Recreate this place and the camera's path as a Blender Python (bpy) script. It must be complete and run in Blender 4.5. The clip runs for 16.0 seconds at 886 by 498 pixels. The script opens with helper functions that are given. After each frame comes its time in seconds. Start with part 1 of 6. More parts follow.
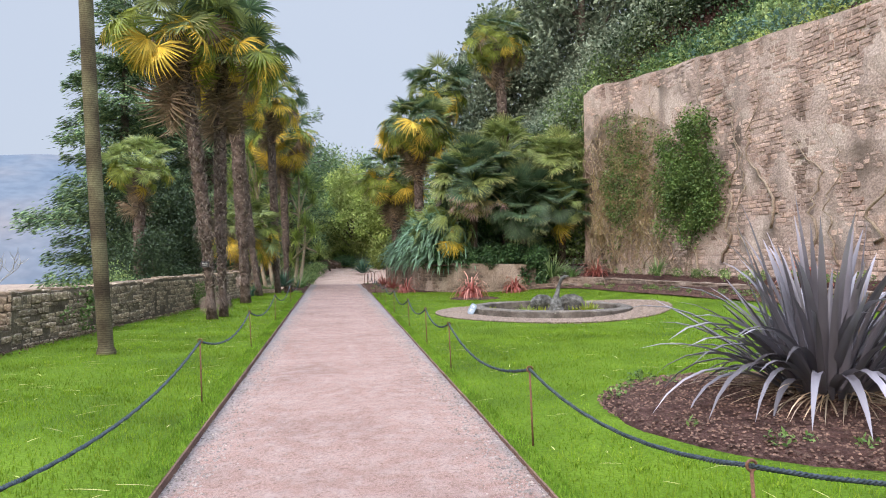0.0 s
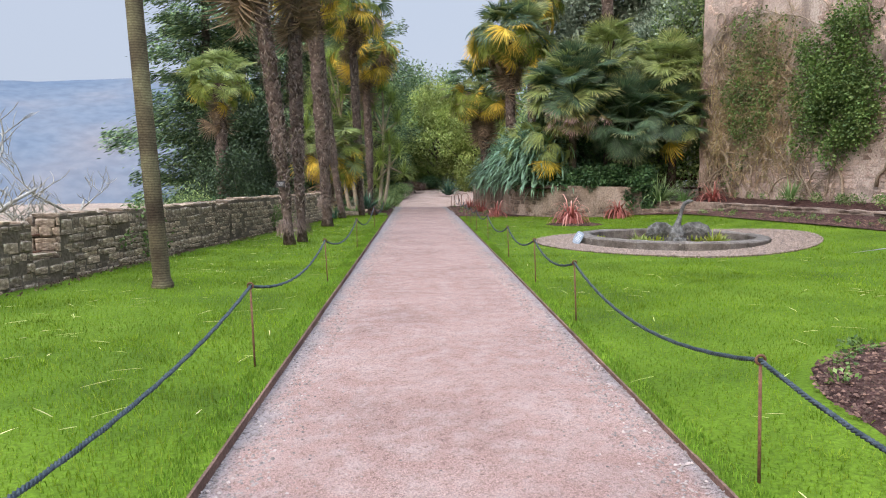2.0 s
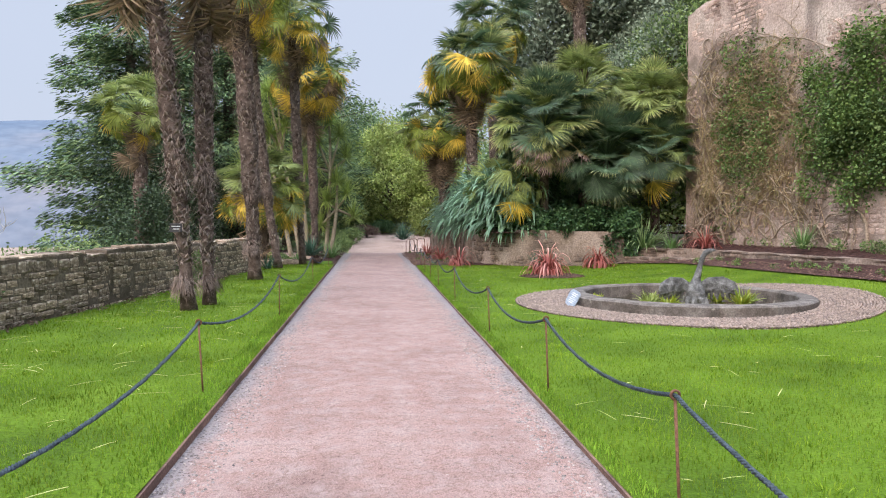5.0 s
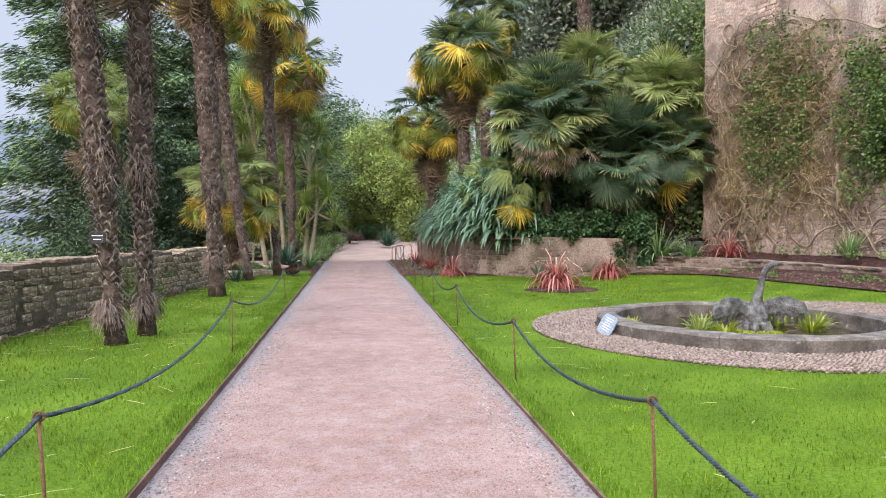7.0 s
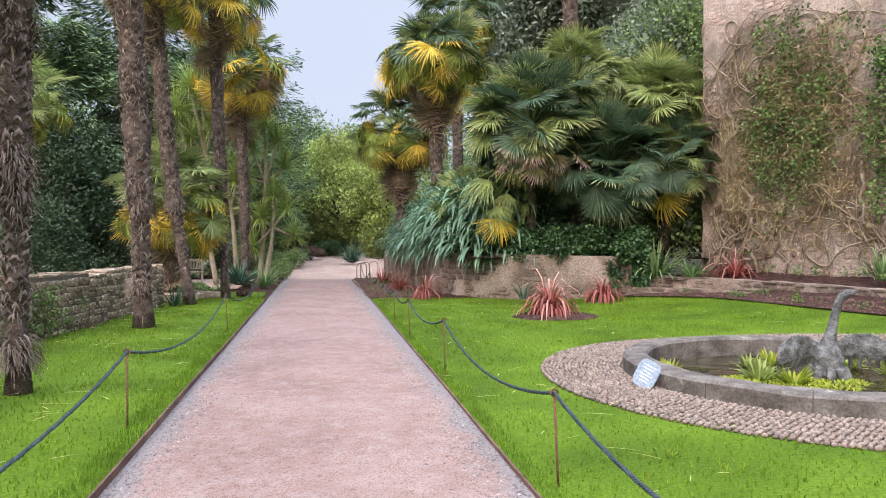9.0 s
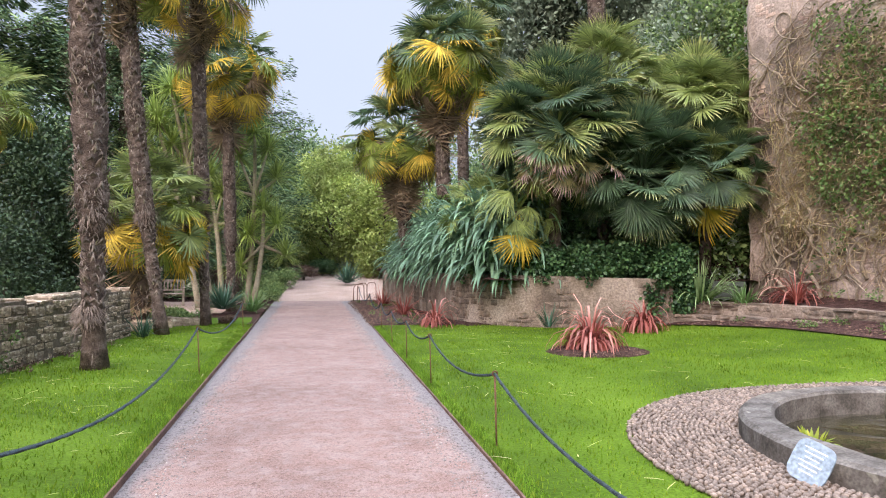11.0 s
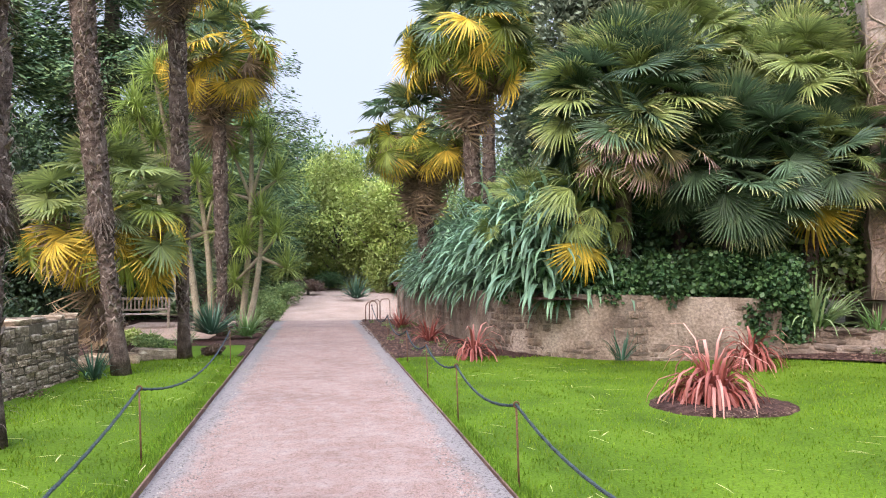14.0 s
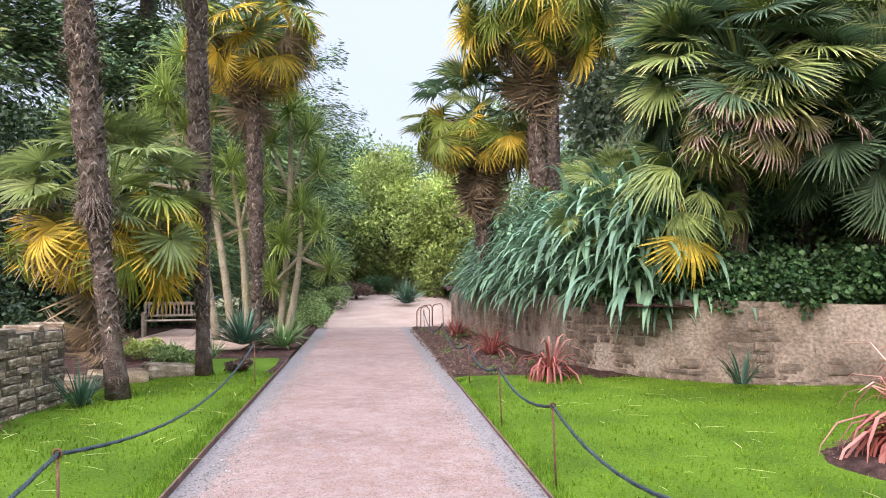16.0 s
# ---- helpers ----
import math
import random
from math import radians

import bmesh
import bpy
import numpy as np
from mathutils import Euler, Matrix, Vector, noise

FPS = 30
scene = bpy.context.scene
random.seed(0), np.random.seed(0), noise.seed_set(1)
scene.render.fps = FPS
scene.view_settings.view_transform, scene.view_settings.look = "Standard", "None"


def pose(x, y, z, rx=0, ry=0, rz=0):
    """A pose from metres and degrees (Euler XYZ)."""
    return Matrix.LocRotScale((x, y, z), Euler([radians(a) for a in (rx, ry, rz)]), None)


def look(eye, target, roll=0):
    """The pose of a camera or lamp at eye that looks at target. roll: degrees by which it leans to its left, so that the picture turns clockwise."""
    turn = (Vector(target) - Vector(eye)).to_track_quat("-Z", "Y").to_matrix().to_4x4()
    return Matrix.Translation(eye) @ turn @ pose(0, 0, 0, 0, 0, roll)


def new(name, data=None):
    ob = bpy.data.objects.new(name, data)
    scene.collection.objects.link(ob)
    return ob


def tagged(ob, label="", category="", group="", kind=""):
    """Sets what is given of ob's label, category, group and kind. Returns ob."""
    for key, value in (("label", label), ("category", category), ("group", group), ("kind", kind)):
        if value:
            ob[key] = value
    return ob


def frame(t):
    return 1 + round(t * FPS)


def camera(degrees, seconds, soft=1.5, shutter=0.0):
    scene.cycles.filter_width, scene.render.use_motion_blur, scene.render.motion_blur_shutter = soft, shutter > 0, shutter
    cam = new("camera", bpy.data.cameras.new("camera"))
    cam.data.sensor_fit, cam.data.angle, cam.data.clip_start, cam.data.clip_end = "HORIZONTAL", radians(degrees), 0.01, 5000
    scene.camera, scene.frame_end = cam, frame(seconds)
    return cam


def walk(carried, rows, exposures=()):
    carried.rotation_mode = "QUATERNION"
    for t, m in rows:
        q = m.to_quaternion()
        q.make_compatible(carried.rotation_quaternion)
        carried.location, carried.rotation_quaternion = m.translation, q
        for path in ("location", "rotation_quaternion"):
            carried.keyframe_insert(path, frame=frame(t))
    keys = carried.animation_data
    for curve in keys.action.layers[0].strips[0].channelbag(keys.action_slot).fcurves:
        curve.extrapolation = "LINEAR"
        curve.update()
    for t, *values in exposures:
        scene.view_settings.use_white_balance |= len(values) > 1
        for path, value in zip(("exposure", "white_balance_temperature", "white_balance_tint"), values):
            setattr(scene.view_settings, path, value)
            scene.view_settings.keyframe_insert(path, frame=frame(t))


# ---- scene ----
cam = camera(65.9, 16.0, soft=1.05)
METRES, EYE, TILT, LEAN, TURN = 19.2, 1.5, 0.8, 1.9, -9.0
ROWS = [
    (0.0, 0.0, 0.0, 0.0, -0.0, 0.04, -1.43),
    (0.5, -0.0064, 0.0272, -0.0038, 5.12, -2.03, -1.5),
    (1.0, -0.0098, 0.054, -0.004, 6.51, -4.58, -1.56),
    (1.5, -0.0176, 0.0818, -0.0062, 6.91, -5.9, -1.67),
    (2.0, -0.0216, 0.1085, -0.0042, 6.98, -6.64, -1.66),
    (2.5, -0.0251, 0.1376, -0.0048, 6.84, -6.62, -1.75),
    (3.0, -0.0304, 0.1689, -0.0049, 6.62, -6.07, -1.88),
    (3.5, -0.0335, 0.2007, -0.0041, 6.1, -5.29, -1.81),
    (4.0, -0.0363, 0.2333, -0.0054, 5.58, -4.58, -1.82),
    (4.5, -0.0386, 0.2656, -0.0069, 4.44, -3.49, -1.89),
    (5.0, -0.0451, 0.3002, -0.008, 3.13, -2.86, -1.86),
    (7.5, -0.0693, 0.4577, -0.0076, 1.65, -2.36, -1.85),
    (8.0, -0.0737, 0.4873, -0.0076, 1.18, -2.17, -1.97),
    (8.5, -0.0774, 0.5197, -0.0074, -0.27, -1.73, -2.09),
    (9.0, -0.081, 0.5533, -0.0082, -1.27, -1.06, -1.98),
    (11.5, -0.1093, 0.7077, -0.009, -1.92, 0.87, -2.1),
    (12.0, -0.1139, 0.7376, -0.0089, -1.58, 1.11, -1.99),
    (12.5, -0.1214, 0.768, -0.0093, -1.36, 1.1, -2.08),
    (13.0, -0.1269, 0.7975, -0.0092, -1.34, 1.07, -2.19),
    (13.5, -0.1306, 0.8275, -0.0088, -1.67, 1.13, -1.93),
    (14.0, -0.1348, 0.8603, -0.0085, -1.52, 1.52, -1.97),
    (14.5, -0.1389, 0.8905, -0.0105, -1.33, 2.38, -1.95),
    (15.0, -0.148, 0.9247, -0.0127, 0.25, 2.78, -1.89),
    (15.5, -0.1516, 0.9571, -0.0125, 1.59, 2.19, -1.9),
    (16.0, -0.1473, 0.9856, -0.0131, 2.64, 1.73, -1.92),
]
walk(cam, [(t, pose(0, 0, EYE, TILT, LEAN, TURN) @ pose(METRES * x, METRES * y, METRES * z, 90 + pitch, roll, yaw)) for t, x, y, z, yaw, pitch, roll in ROWS],
     exposures=[(0.0, 0.94, 6950, 18), (1.5, 0.87, 6900, 18.5), (3.5, 0.93, 6880, 19.5), (9.0, 1.13, 6900, 21.0), (12.5, 1.28, 6880, 21.0), (16.0, 1.44, 6900, 21.0)])

# ---- world and light ----
world = bpy.data.worlds.new("overcast")
scene.world = world
world.use_nodes = True
wn, wl = world.node_tree.nodes, world.node_tree.links
wn.clear()
sky = wn.new("ShaderNodeTexSky")
sky.sky_type, sky.sun_disc = "NISHITA", False
sky.sun_elevation, sky.sun_rotation = radians(38), radians(215)
sky.air_density, sky.dust_density, sky.ozone_density = 1.5, 5.0, 1.0
cloud = wn.new("ShaderNodeTexNoise")
cloud.inputs["Scale"].default_value = 1.6
cloud.inputs["Detail"].default_value = 4
cramp = wn.new("ShaderNodeValToRGB")
cramp.color_ramp.elements[0].color = (4.95, 6.4, 8.2, 1)
cramp.color_ramp.elements[1].color = (5.8, 7.1, 8.7, 1)
wmix = wn.new("ShaderNodeMixRGB")
wmix.inputs["Fac"].default_value = 0.88
wbg = wn.new("ShaderNodeBackground")
wbg.inputs["Strength"].default_value = 0.105
wout = wn.new("ShaderNodeOutputWorld")
wl.new(cloud.outputs["Fac"], cramp.inputs["Fac"])
wl.new(sky.outputs[0], wmix.inputs[1])
wl.new(cramp.outputs[0], wmix.inputs[2])
# an overcast sky is about three times as bright overhead as at the horizon
wtc = wn.new("ShaderNodeTexCoord")
wsep = wn.new("ShaderNodeSeparateXYZ")
wmr = wn.new("ShaderNodeMapRange")
wmr.inputs["From Min"].default_value, wmr.inputs["From Max"].default_value = 0.44, 1.0
wmr.inputs["To Min"].default_value, wmr.inputs["To Max"].default_value = 0.54, 4.5
wscale = wn.new("ShaderNodeVectorMath")
wscale.operation = "SCALE"
wl.new(wtc.outputs["Generated"], wsep.inputs[0])
wl.new(wsep.outputs["Z"], wmr.inputs["Value"])
wl.new(wmix.outputs[0], wscale.inputs[0])
wl.new(wmr.outputs[0], wscale.inputs["Scale"])
wl.new(wscale.outputs[0], wbg.inputs["Color"])
wl.new(wbg.outputs[0], wout.inputs["Surface"])
sun = new("sun", bpy.data.lights.new("sun", "SUN"))
sun.data.energy, sun.data.angle, sun.data.color = 1.5, radians(40), (1.0, 0.93, 0.84)
sun.matrix_world = look((-20, -28, 27), (0, 0, 0))


# ---- materials ----
def base_mat(name, rough=0.85):
    m = bpy.data.materials.new(name)
    m.use_nodes = True
    nt = m.node_tree
    b = nt.nodes["Principled BSDF"]
    b.inputs["Roughness"].default_value = rough
    b.inputs["Specular IOR Level"].default_value = 0.5 if rough < 0.5 else (0.3 if rough < 0.7 else 0.12)
    return m, nt, b


def tex(nt, kind, scale, detail=4.0, coord="Object"):
    t = nt.nodes.new(kind)
    t.inputs["Scale"].default_value = scale
    if "Detail" in t.inputs:
        t.inputs["Detail"].default_value = detail
    c = nt.nodes.new("ShaderNodeTexCoord")
    nt.links.new(c.outputs[coord], t.inputs["Vector"])
    return t


def ramp(nt, src, stops):
    r = nt.nodes.new("ShaderNodeValToRGB")
    el = r.color_ramp.elements
    while len(el) < len(stops):
        el.new(0.5)
    for e, (p, c) in zip(el, stops):
        e.position, e.color = p, (*c, 1)
    nt.links.new(src, r.inputs["Fac"])
    return r.outputs[0]


def mix(nt, a, b, fac, mode="MIX"):
    m = nt.nodes.new("ShaderNodeMixRGB")
    m.blend_type = mode
    for v, s in ((a, 1), (b, 2), (fac, 0)):
        if isinstance(v, (int, float)):
            m.inputs[s].default_value = v
        elif isinstance(v, tuple):
            m.inputs[s].default_value = (*v, 1)
        else:
            nt.links.new(v, m.inputs[s])
    return m.outputs[0]


def bump(nt, b, src, strength, dist=0.02, prev=None):
    n = nt.nodes.new("ShaderNodeBump")
    n.inputs["Strength"].default_value, n.inputs["Distance"].default_value = strength, dist
    nt.links.new(src, n.inputs["Height"])
    if prev:
        nt.links.new(prev, n.inputs["Normal"])
    nt.links.new(n.outputs[0], b.inputs["Normal"])
    return n.outputs[0]


def mottled(name, cols, scale, fine=None, rough=0.9, bumps=0.4, dist=0.02, island=0.0, objrand=0.0, stain=None, coord="Object", streak=None):
    """Noise-mottled surface: cols from dark to light, with fine grain, wear stains and per-piece variation."""
    m, nt, b = base_mat(name, rough)
    n1 = tex(nt, "ShaderNodeTexNoise", scale, 5, coord)
    k = len(cols)
    col = ramp(nt, n1.outputs["Fac"], [(0.3 + 0.4 * i / max(1, k - 1), c) for i, c in enumerate(cols)])
    n2 = tex(nt, "ShaderNodeTexNoise", fine or scale * 9, 6, coord)
    grain = ramp(nt, n2.outputs["Fac"], [(0.3, (0.62, 0.62, 0.62)), (0.7, (1.25, 1.25, 1.25))])
    col = mix(nt, col, grain, 1.0, "MULTIPLY")
    if stain:
        n3 = tex(nt, "ShaderNodeTexNoise", stain[0], 4, coord)
        col = mix(nt, col, stain[1], ramp(nt, n3.outputs["Fac"], [(stain[2], (0, 0, 0)), (stain[2] + 0.12, (1, 1, 1))]))
    if streak:
        # run-off streaks and blotches of grime, stretched down the wall
        n4 = tex(nt, "ShaderNodeTexNoise", streak[0], 5, coord)
        mp = nt.nodes.new("ShaderNodeMapping")
        mp.inputs["Scale"].default_value = (1, 1, 0.22)
        src = n4.inputs["Vector"].links[0].from_socket
        nt.links.new(src, mp.inputs["Vector"])
        nt.links.new(mp.outputs[0], n4.inputs["Vector"])
        col = mix(nt, col, streak[1], ramp(nt, n4.outputs["Fac"], [(0.5, (0, 0, 0)), (0.66, (streak[2],) * 3)]))
    for amount, node, out in ((island, "ShaderNodeNewGeometry", "Random Per Island"), (objrand, "ShaderNodeObjectInfo", "Random")):
        if amount:
            g = nt.nodes.new(node)
            lo, hi = 1 - amount, 1 + amount
            v = ramp(nt, g.outputs[out], [(0, (lo, lo, lo)), (0.5, (1.0, 1.0, 1.0)), (1, (hi, hi * 0.97, hi * 0.93))])
            col = mix(nt, col, v, 1.0, "MULTIPLY")
    nt.links.new(col, b.inputs["Base Color"])
    if bumps:
        nrm = bump(nt, b, n1.outputs["Fac"], bumps, dist * 2)
        bump(nt, b, n2.outputs["Fac"], bumps, dist, nrm)
    return m


def leaf_mat(name, cols, trans=0.3, rough=0.55, obj=0.0, scale=1.5, patch=(0.7, 1.25), spec=None):
    """Leaves: colour varies leaf by leaf and in patches; light passes through."""
    m, nt, b = base_mat(name, rough)
    if spec is not None:
        b.inputs["Specular IOR Level"].default_value = spec
    g = nt.nodes.new("ShaderNodeNewGeometry")
    k = len(cols)
    col = ramp(nt, g.outputs["Random Per Island"], [(i / max(1, k - 1), c) for i, c in enumerate(cols)])
    n = tex(nt, "ShaderNodeTexNoise", scale, 3)
    col = mix(nt, col, ramp(nt, n.outputs["Fac"], [(0.3, (patch[0],) * 3), (0.7, (patch[1], patch[1], patch[1] * 0.92))]), 1.0, "MULTIPLY")
    if obj:
        o = nt.nodes.new("ShaderNodeObjectInfo")
        col = mix(nt, col, ramp(nt, o.outputs["Random"], [(0, (1 - obj,) * 3), (1, (1 + obj, 1 + obj, 1 + obj * 0.6))]), 1.0, "MULTIPLY")
    nt.links.new(col, b.inputs["Base Color"])
    t = nt.nodes.new("ShaderNodeBsdfTranslucent")
    nt.links.new(col, t.inputs["Color"])
    mx = nt.nodes.new("ShaderNodeMixShader")
    mx.inputs[0].default_value = trans
    nt.links.new(b.outputs[0], mx.inputs[1])
    nt.links.new(t.outputs[0], mx.inputs[2])
    nt.links.new(mx.outputs[0], nt.nodes["Material Output"].inputs["Surface"])
    return m


def tip_mat(name, base, tip, r0, r1, trans=0.3, rough=0.5, obj=0.2):
    """Fan leaves and sword leaves: colour goes from base to tip along the leaf's own length."""
    m, nt, b = base_mat(name, rough)
    b.inputs["Specular IOR Level"].default_value = 0.22
    c = nt.nodes.new("ShaderNodeTexCoord")
    ln = nt.nodes.new("ShaderNodeVectorMath")
    ln.operation = "LENGTH"
    nt.links.new(c.outputs["Object"], ln.inputs[0])
    mr = nt.nodes.new("ShaderNodeMapRange")
    mr.inputs["From Min"].default_value, mr.inputs["From Max"].default_value = r0, r1
    nt.links.new(ln.outputs["Value"], mr.inputs["Value"])
    col = ramp(nt, mr.outputs[0], [(0, base), (0.55, base), (1, tip)])
    g = nt.nodes.new("ShaderNodeNewGeometry")
    col = mix(nt, col, ramp(nt, g.outputs["Random Per Island"], [(0, (0.6, 0.62, 0.6)), (0.5, (1.0, 1.0, 1.0)), (1, (1.5, 1.45, 1.3))]), 1.0, "MULTIPLY")
    o = nt.nodes.new("ShaderNodeObjectInfo")
    col = mix(nt, col, ramp(nt, o.outputs["Random"], [(0, (1 - obj, 1 - obj, 1 - obj)), (1, (1 + obj, 1 + obj, 1 + obj))]), 1.0, "MULTIPLY")
    nt.links.new(col, b.inputs["Base Color"])
    t = nt.nodes.new("ShaderNodeBsdfTranslucent")
    nt.links.new(col, t.inputs["Color"])
    mx = nt.nodes.new("ShaderNodeMixShader")
    mx.inputs[0].default_value = trans
    nt.links.new(b.outputs[0], mx.inputs[1])
    nt.links.new(t.outputs[0], mx.inputs[2])
    nt.links.new(mx.outputs[0], nt.nodes["Material Output"].inputs["Surface"])
    return m


def path_mat(name="pink_gravel", margin=1.33, pale=1.0):
    m, nt, b = base_mat(name, 0.95)
    big = tex(nt, "ShaderNodeTexNoise", 0.9, 5)
    col = ramp(nt, big.outputs["Fac"], [(0.3, (0.168, 0.108, 0.092)), (0.5, (0.205, 0.131, 0.111)), (0.7, (0.232, 0.158, 0.136))])
    col = mix(nt, col, (pale, pale * (1.0 if pale == 1.0 else 1.07), pale * 0.97), 1.0, "MULTIPLY")
    st = tex(nt, "ShaderNodeTexVoronoi", 55)
    col = mix(nt, col, ramp(nt, st.outputs["Color"], [(0.1, (0.45, 0.42, 0.42)), (0.5, (0.95, 0.93, 0.92)), (0.9, (1.7, 1.7, 1.75))]), 0.85, "MULTIPLY")
    fine = tex(nt, "ShaderNodeTexNoise", 160, 4)
    col = mix(nt, col, ramp(nt, fine.outputs["Fac"], [(0.35, (0.55, 0.55, 0.55)), (0.65, (1.4, 1.4, 1.4))]), 0.8, "MULTIPLY")
    # worn patches where grey stones show through the pink fines
    worn = tex(nt, "ShaderNodeTexNoise", 5.5, 7)
    chips = tex(nt, "ShaderNodeTexVoronoi", 38)
    stony = ramp(nt, chips.outputs["Color"], [(0.1, (0.085, 0.060, 0.054)), (0.5, (0.185, 0.134, 0.118)), (0.9, (0.42, 0.335, 0.30))])
    col = mix(nt, col, stony, ramp(nt, worn.outputs["Fac"], [(0.42, (0, 0, 0)), (0.7, (0.5, 0.5, 0.5))]))
    # loose grey gravel gathers along both edges
    c = nt.nodes.new("ShaderNodeTexCoord")
    sep = nt.nodes.new("ShaderNodeSeparateXYZ")
    nt.links.new(c.outputs["Object"], sep.inputs[0])
    off = nt.nodes.new("ShaderNodeMath")
    off.operation = "SUBTRACT"
    off.inputs[1].default_value = 0.13
    nt.links.new(sep.outputs["X"], off.inputs[0])
    ab = nt.nodes.new("ShaderNodeMath")
    ab.operation = "ABSOLUTE"
    nt.links.new(off.outputs[0], ab.inputs[0])
    rag = tex(nt, "ShaderNodeTexNoise", 1.6, 6)
    add = nt.nodes.new("ShaderNodeMath")
    add.operation = "MULTIPLY_ADD"
    add.inputs[1].default_value = 0.42
    nt.links.new(rag.outputs["Fac"], add.inputs[0])
    nt.links.new(ab.outputs[0], add.inputs[2])
    mr = nt.nodes.new("ShaderNodeMapRange")
    mr.inputs["From Min"].default_value, mr.inputs["From Max"].default_value = margin, margin + 0.12
    nt.links.new(add.outputs[0], mr.inputs["Value"])
    grey = ramp(nt, st.outputs["Color"], [(0.1, (0.034, 0.028, 0.027)), (0.5, (0.095, 0.079, 0.075)), (0.9, (0.27, 0.232, 0.22))])
    col = mix(nt, col, grey, mr.outputs[0])
    nt.links.new(col, b.inputs["Base Color"])
    n = bump(nt, b, st.outputs["Distance"], 0.9, 0.016)
    bump(nt, b, fine.outputs["Fac"], 0.5, 0.006, n)
    return m


M = {}
M["path"] = path_mat()
M["court"] = path_mat("sandy_gravel", 50.0, 1.3)
M["grey_gravel"] = mottled("grey_gravel", [(0.22, 0.21, 0.24), (0.36, 0.35, 0.39), (0.5, 0.49, 0.53)], 45, 120, 0.95, 0.9, 0.02)
M["stone_chip"] = mottled("stone_chip", [(0.148, 0.125, 0.116), (0.355, 0.297, 0.269)], 12, 60, 0.9, 0.3, 0.005, island=0.4)
M["lawn"] = mottled("lawn_turf", [(0.040, 0.078, 0.005), (0.068, 0.124, 0.007), (0.098, 0.164, 0.012)], 0.7, 40, 0.9, 0.6, 0.03)
M["blade"] = leaf_mat("grass_blade", [(0.080, 0.160, 0.010), (0.118, 0.212, 0.013), (0.170, 0.268, 0.020), (0.25, 0.32, 0.045)], 0.4, 0.8, scale=1.1, patch=(0.62, 1.2))
M["rough_grass"] = leaf_mat("rough_grass_blade", [(0.085, 0.177, 0.021), (0.140, 0.266, 0.027), (0.225, 0.355, 0.045)], 0.35, 0.8, scale=1.5, patch=(0.6, 1.25))
M["straw"] = leaf_mat("dry_clipping", [(0.42, 0.40, 0.18), (0.55, 0.50, 0.28), (0.33, 0.40, 0.12)], 0.2, 0.7)
M["soil"] = mottled("soil", [(0.030, 0.015, 0.012), (0.063, 0.032, 0.026), (0.104, 0.056, 0.046)], 9, 70, 0.95, 1.0, 0.03)
M["chip"] = mottled("bark_chip", [(0.056, 0.032, 0.024), (0.160, 0.098, 0.075)], 8, 60, 0.9, 0.4, 0.01, island=0.6)
M["ground"] = mottled("meadow", [(0.10, 0.10, 0.05), (0.16, 0.14, 0.08)], 0.15, 2.0, 0.95, 0.3, 0.05)
M["marsh"] = mottled("brown_marsh", [(0.22, 0.165, 0.125), (0.30, 0.23, 0.18)], 0.01, 0.2, 0.95, 0)
M["board"] = mottled("rusted_edging", [(0.09, 0.055, 0.045), (0.2, 0.12, 0.09)], 3, 50, 0.8, 0.3, 0.004)
M["rust"] = mottled("rusty_iron", [(0.10, 0.05, 0.035), (0.22, 0.11, 0.07)], 14, 90, 0.75, 0.4, 0.003)
M["rope"] = mottled("blue_rope", [(0.022, 0.032, 0.038), (0.055, 0.072, 0.084)], 30, 160, 0.7, 0.5, 0.003)
M["stone"] = mottled("lichened_stone", [(0.154, 0.116, 0.084), (0.329, 0.255, 0.190), (0.560, 0.455, 0.350)], 3.0, 26, 0.95, 0.8, 0.02, objrand=0.35, stain=(3.5, (0.700, 0.644, 0.532), 0.63), streak=(2.2, (0.063, 0.059, 0.039), 0.75))
M["stone_stuff"] = mottled("lichened_stone_run", [(0.154, 0.116, 0.084), (0.329, 0.255, 0.190), (0.560, 0.455, 0.350)], 3.0, 26, 0.95, 0.8, 0.02, island=0.35, stain=(3.5, (0.700, 0.644, 0.532), 0.63), streak=(2.2, (0.063, 0.059, 0.039), 0.75))
M["mortar"] = mottled("old_mortar", [(0.074, 0.059, 0.042), (0.162, 0.131, 0.100)], 2.5, 25, 0.95, 0.8, 0.03)
M["pink_stone"] = mottled("pink_sandstone", [(0.247, 0.170, 0.139), (0.412, 0.301, 0.251), (0.546, 0.417, 0.354)], 1.1, 22, 0.95, 0.7, 0.02, objrand=0.25, stain=(0.7, (0.433, 0.349, 0.307), 0.58))
M["pink_run"] = mottled("pink_sandstone_run", [(0.247, 0.170, 0.139), (0.412, 0.301, 0.251), (0.546, 0.417, 0.354)], 1.1, 22, 0.95, 0.7, 0.02, island=0.27, stain=(0.7, (0.433, 0.349, 0.307), 0.58), streak=(1.1, (0.093, 0.070, 0.058), 0.6))
M["pink_mortar"] = mottled("pale_render", [(0.307, 0.229, 0.191), (0.422, 0.328, 0.278), (0.493, 0.404, 0.343)], 0.8, 18, 0.95, 0.7, 0.03, stain=(0.5, (0.131, 0.100, 0.081), 0.58), streak=(0.9, (0.087, 0.068, 0.056), 0.55))
M["ret_stone"] = mottled("old_retaining_stone", [(0.149, 0.104, 0.079), (0.257, 0.191, 0.151), (0.369, 0.288, 0.236)], 1.6, 24, 0.95, 0.8, 0.02, objrand=0.22, stain=(1.1, (0.306, 0.252, 0.216), 0.6), streak=(1.2, (0.054, 0.045, 0.036), 0.6))
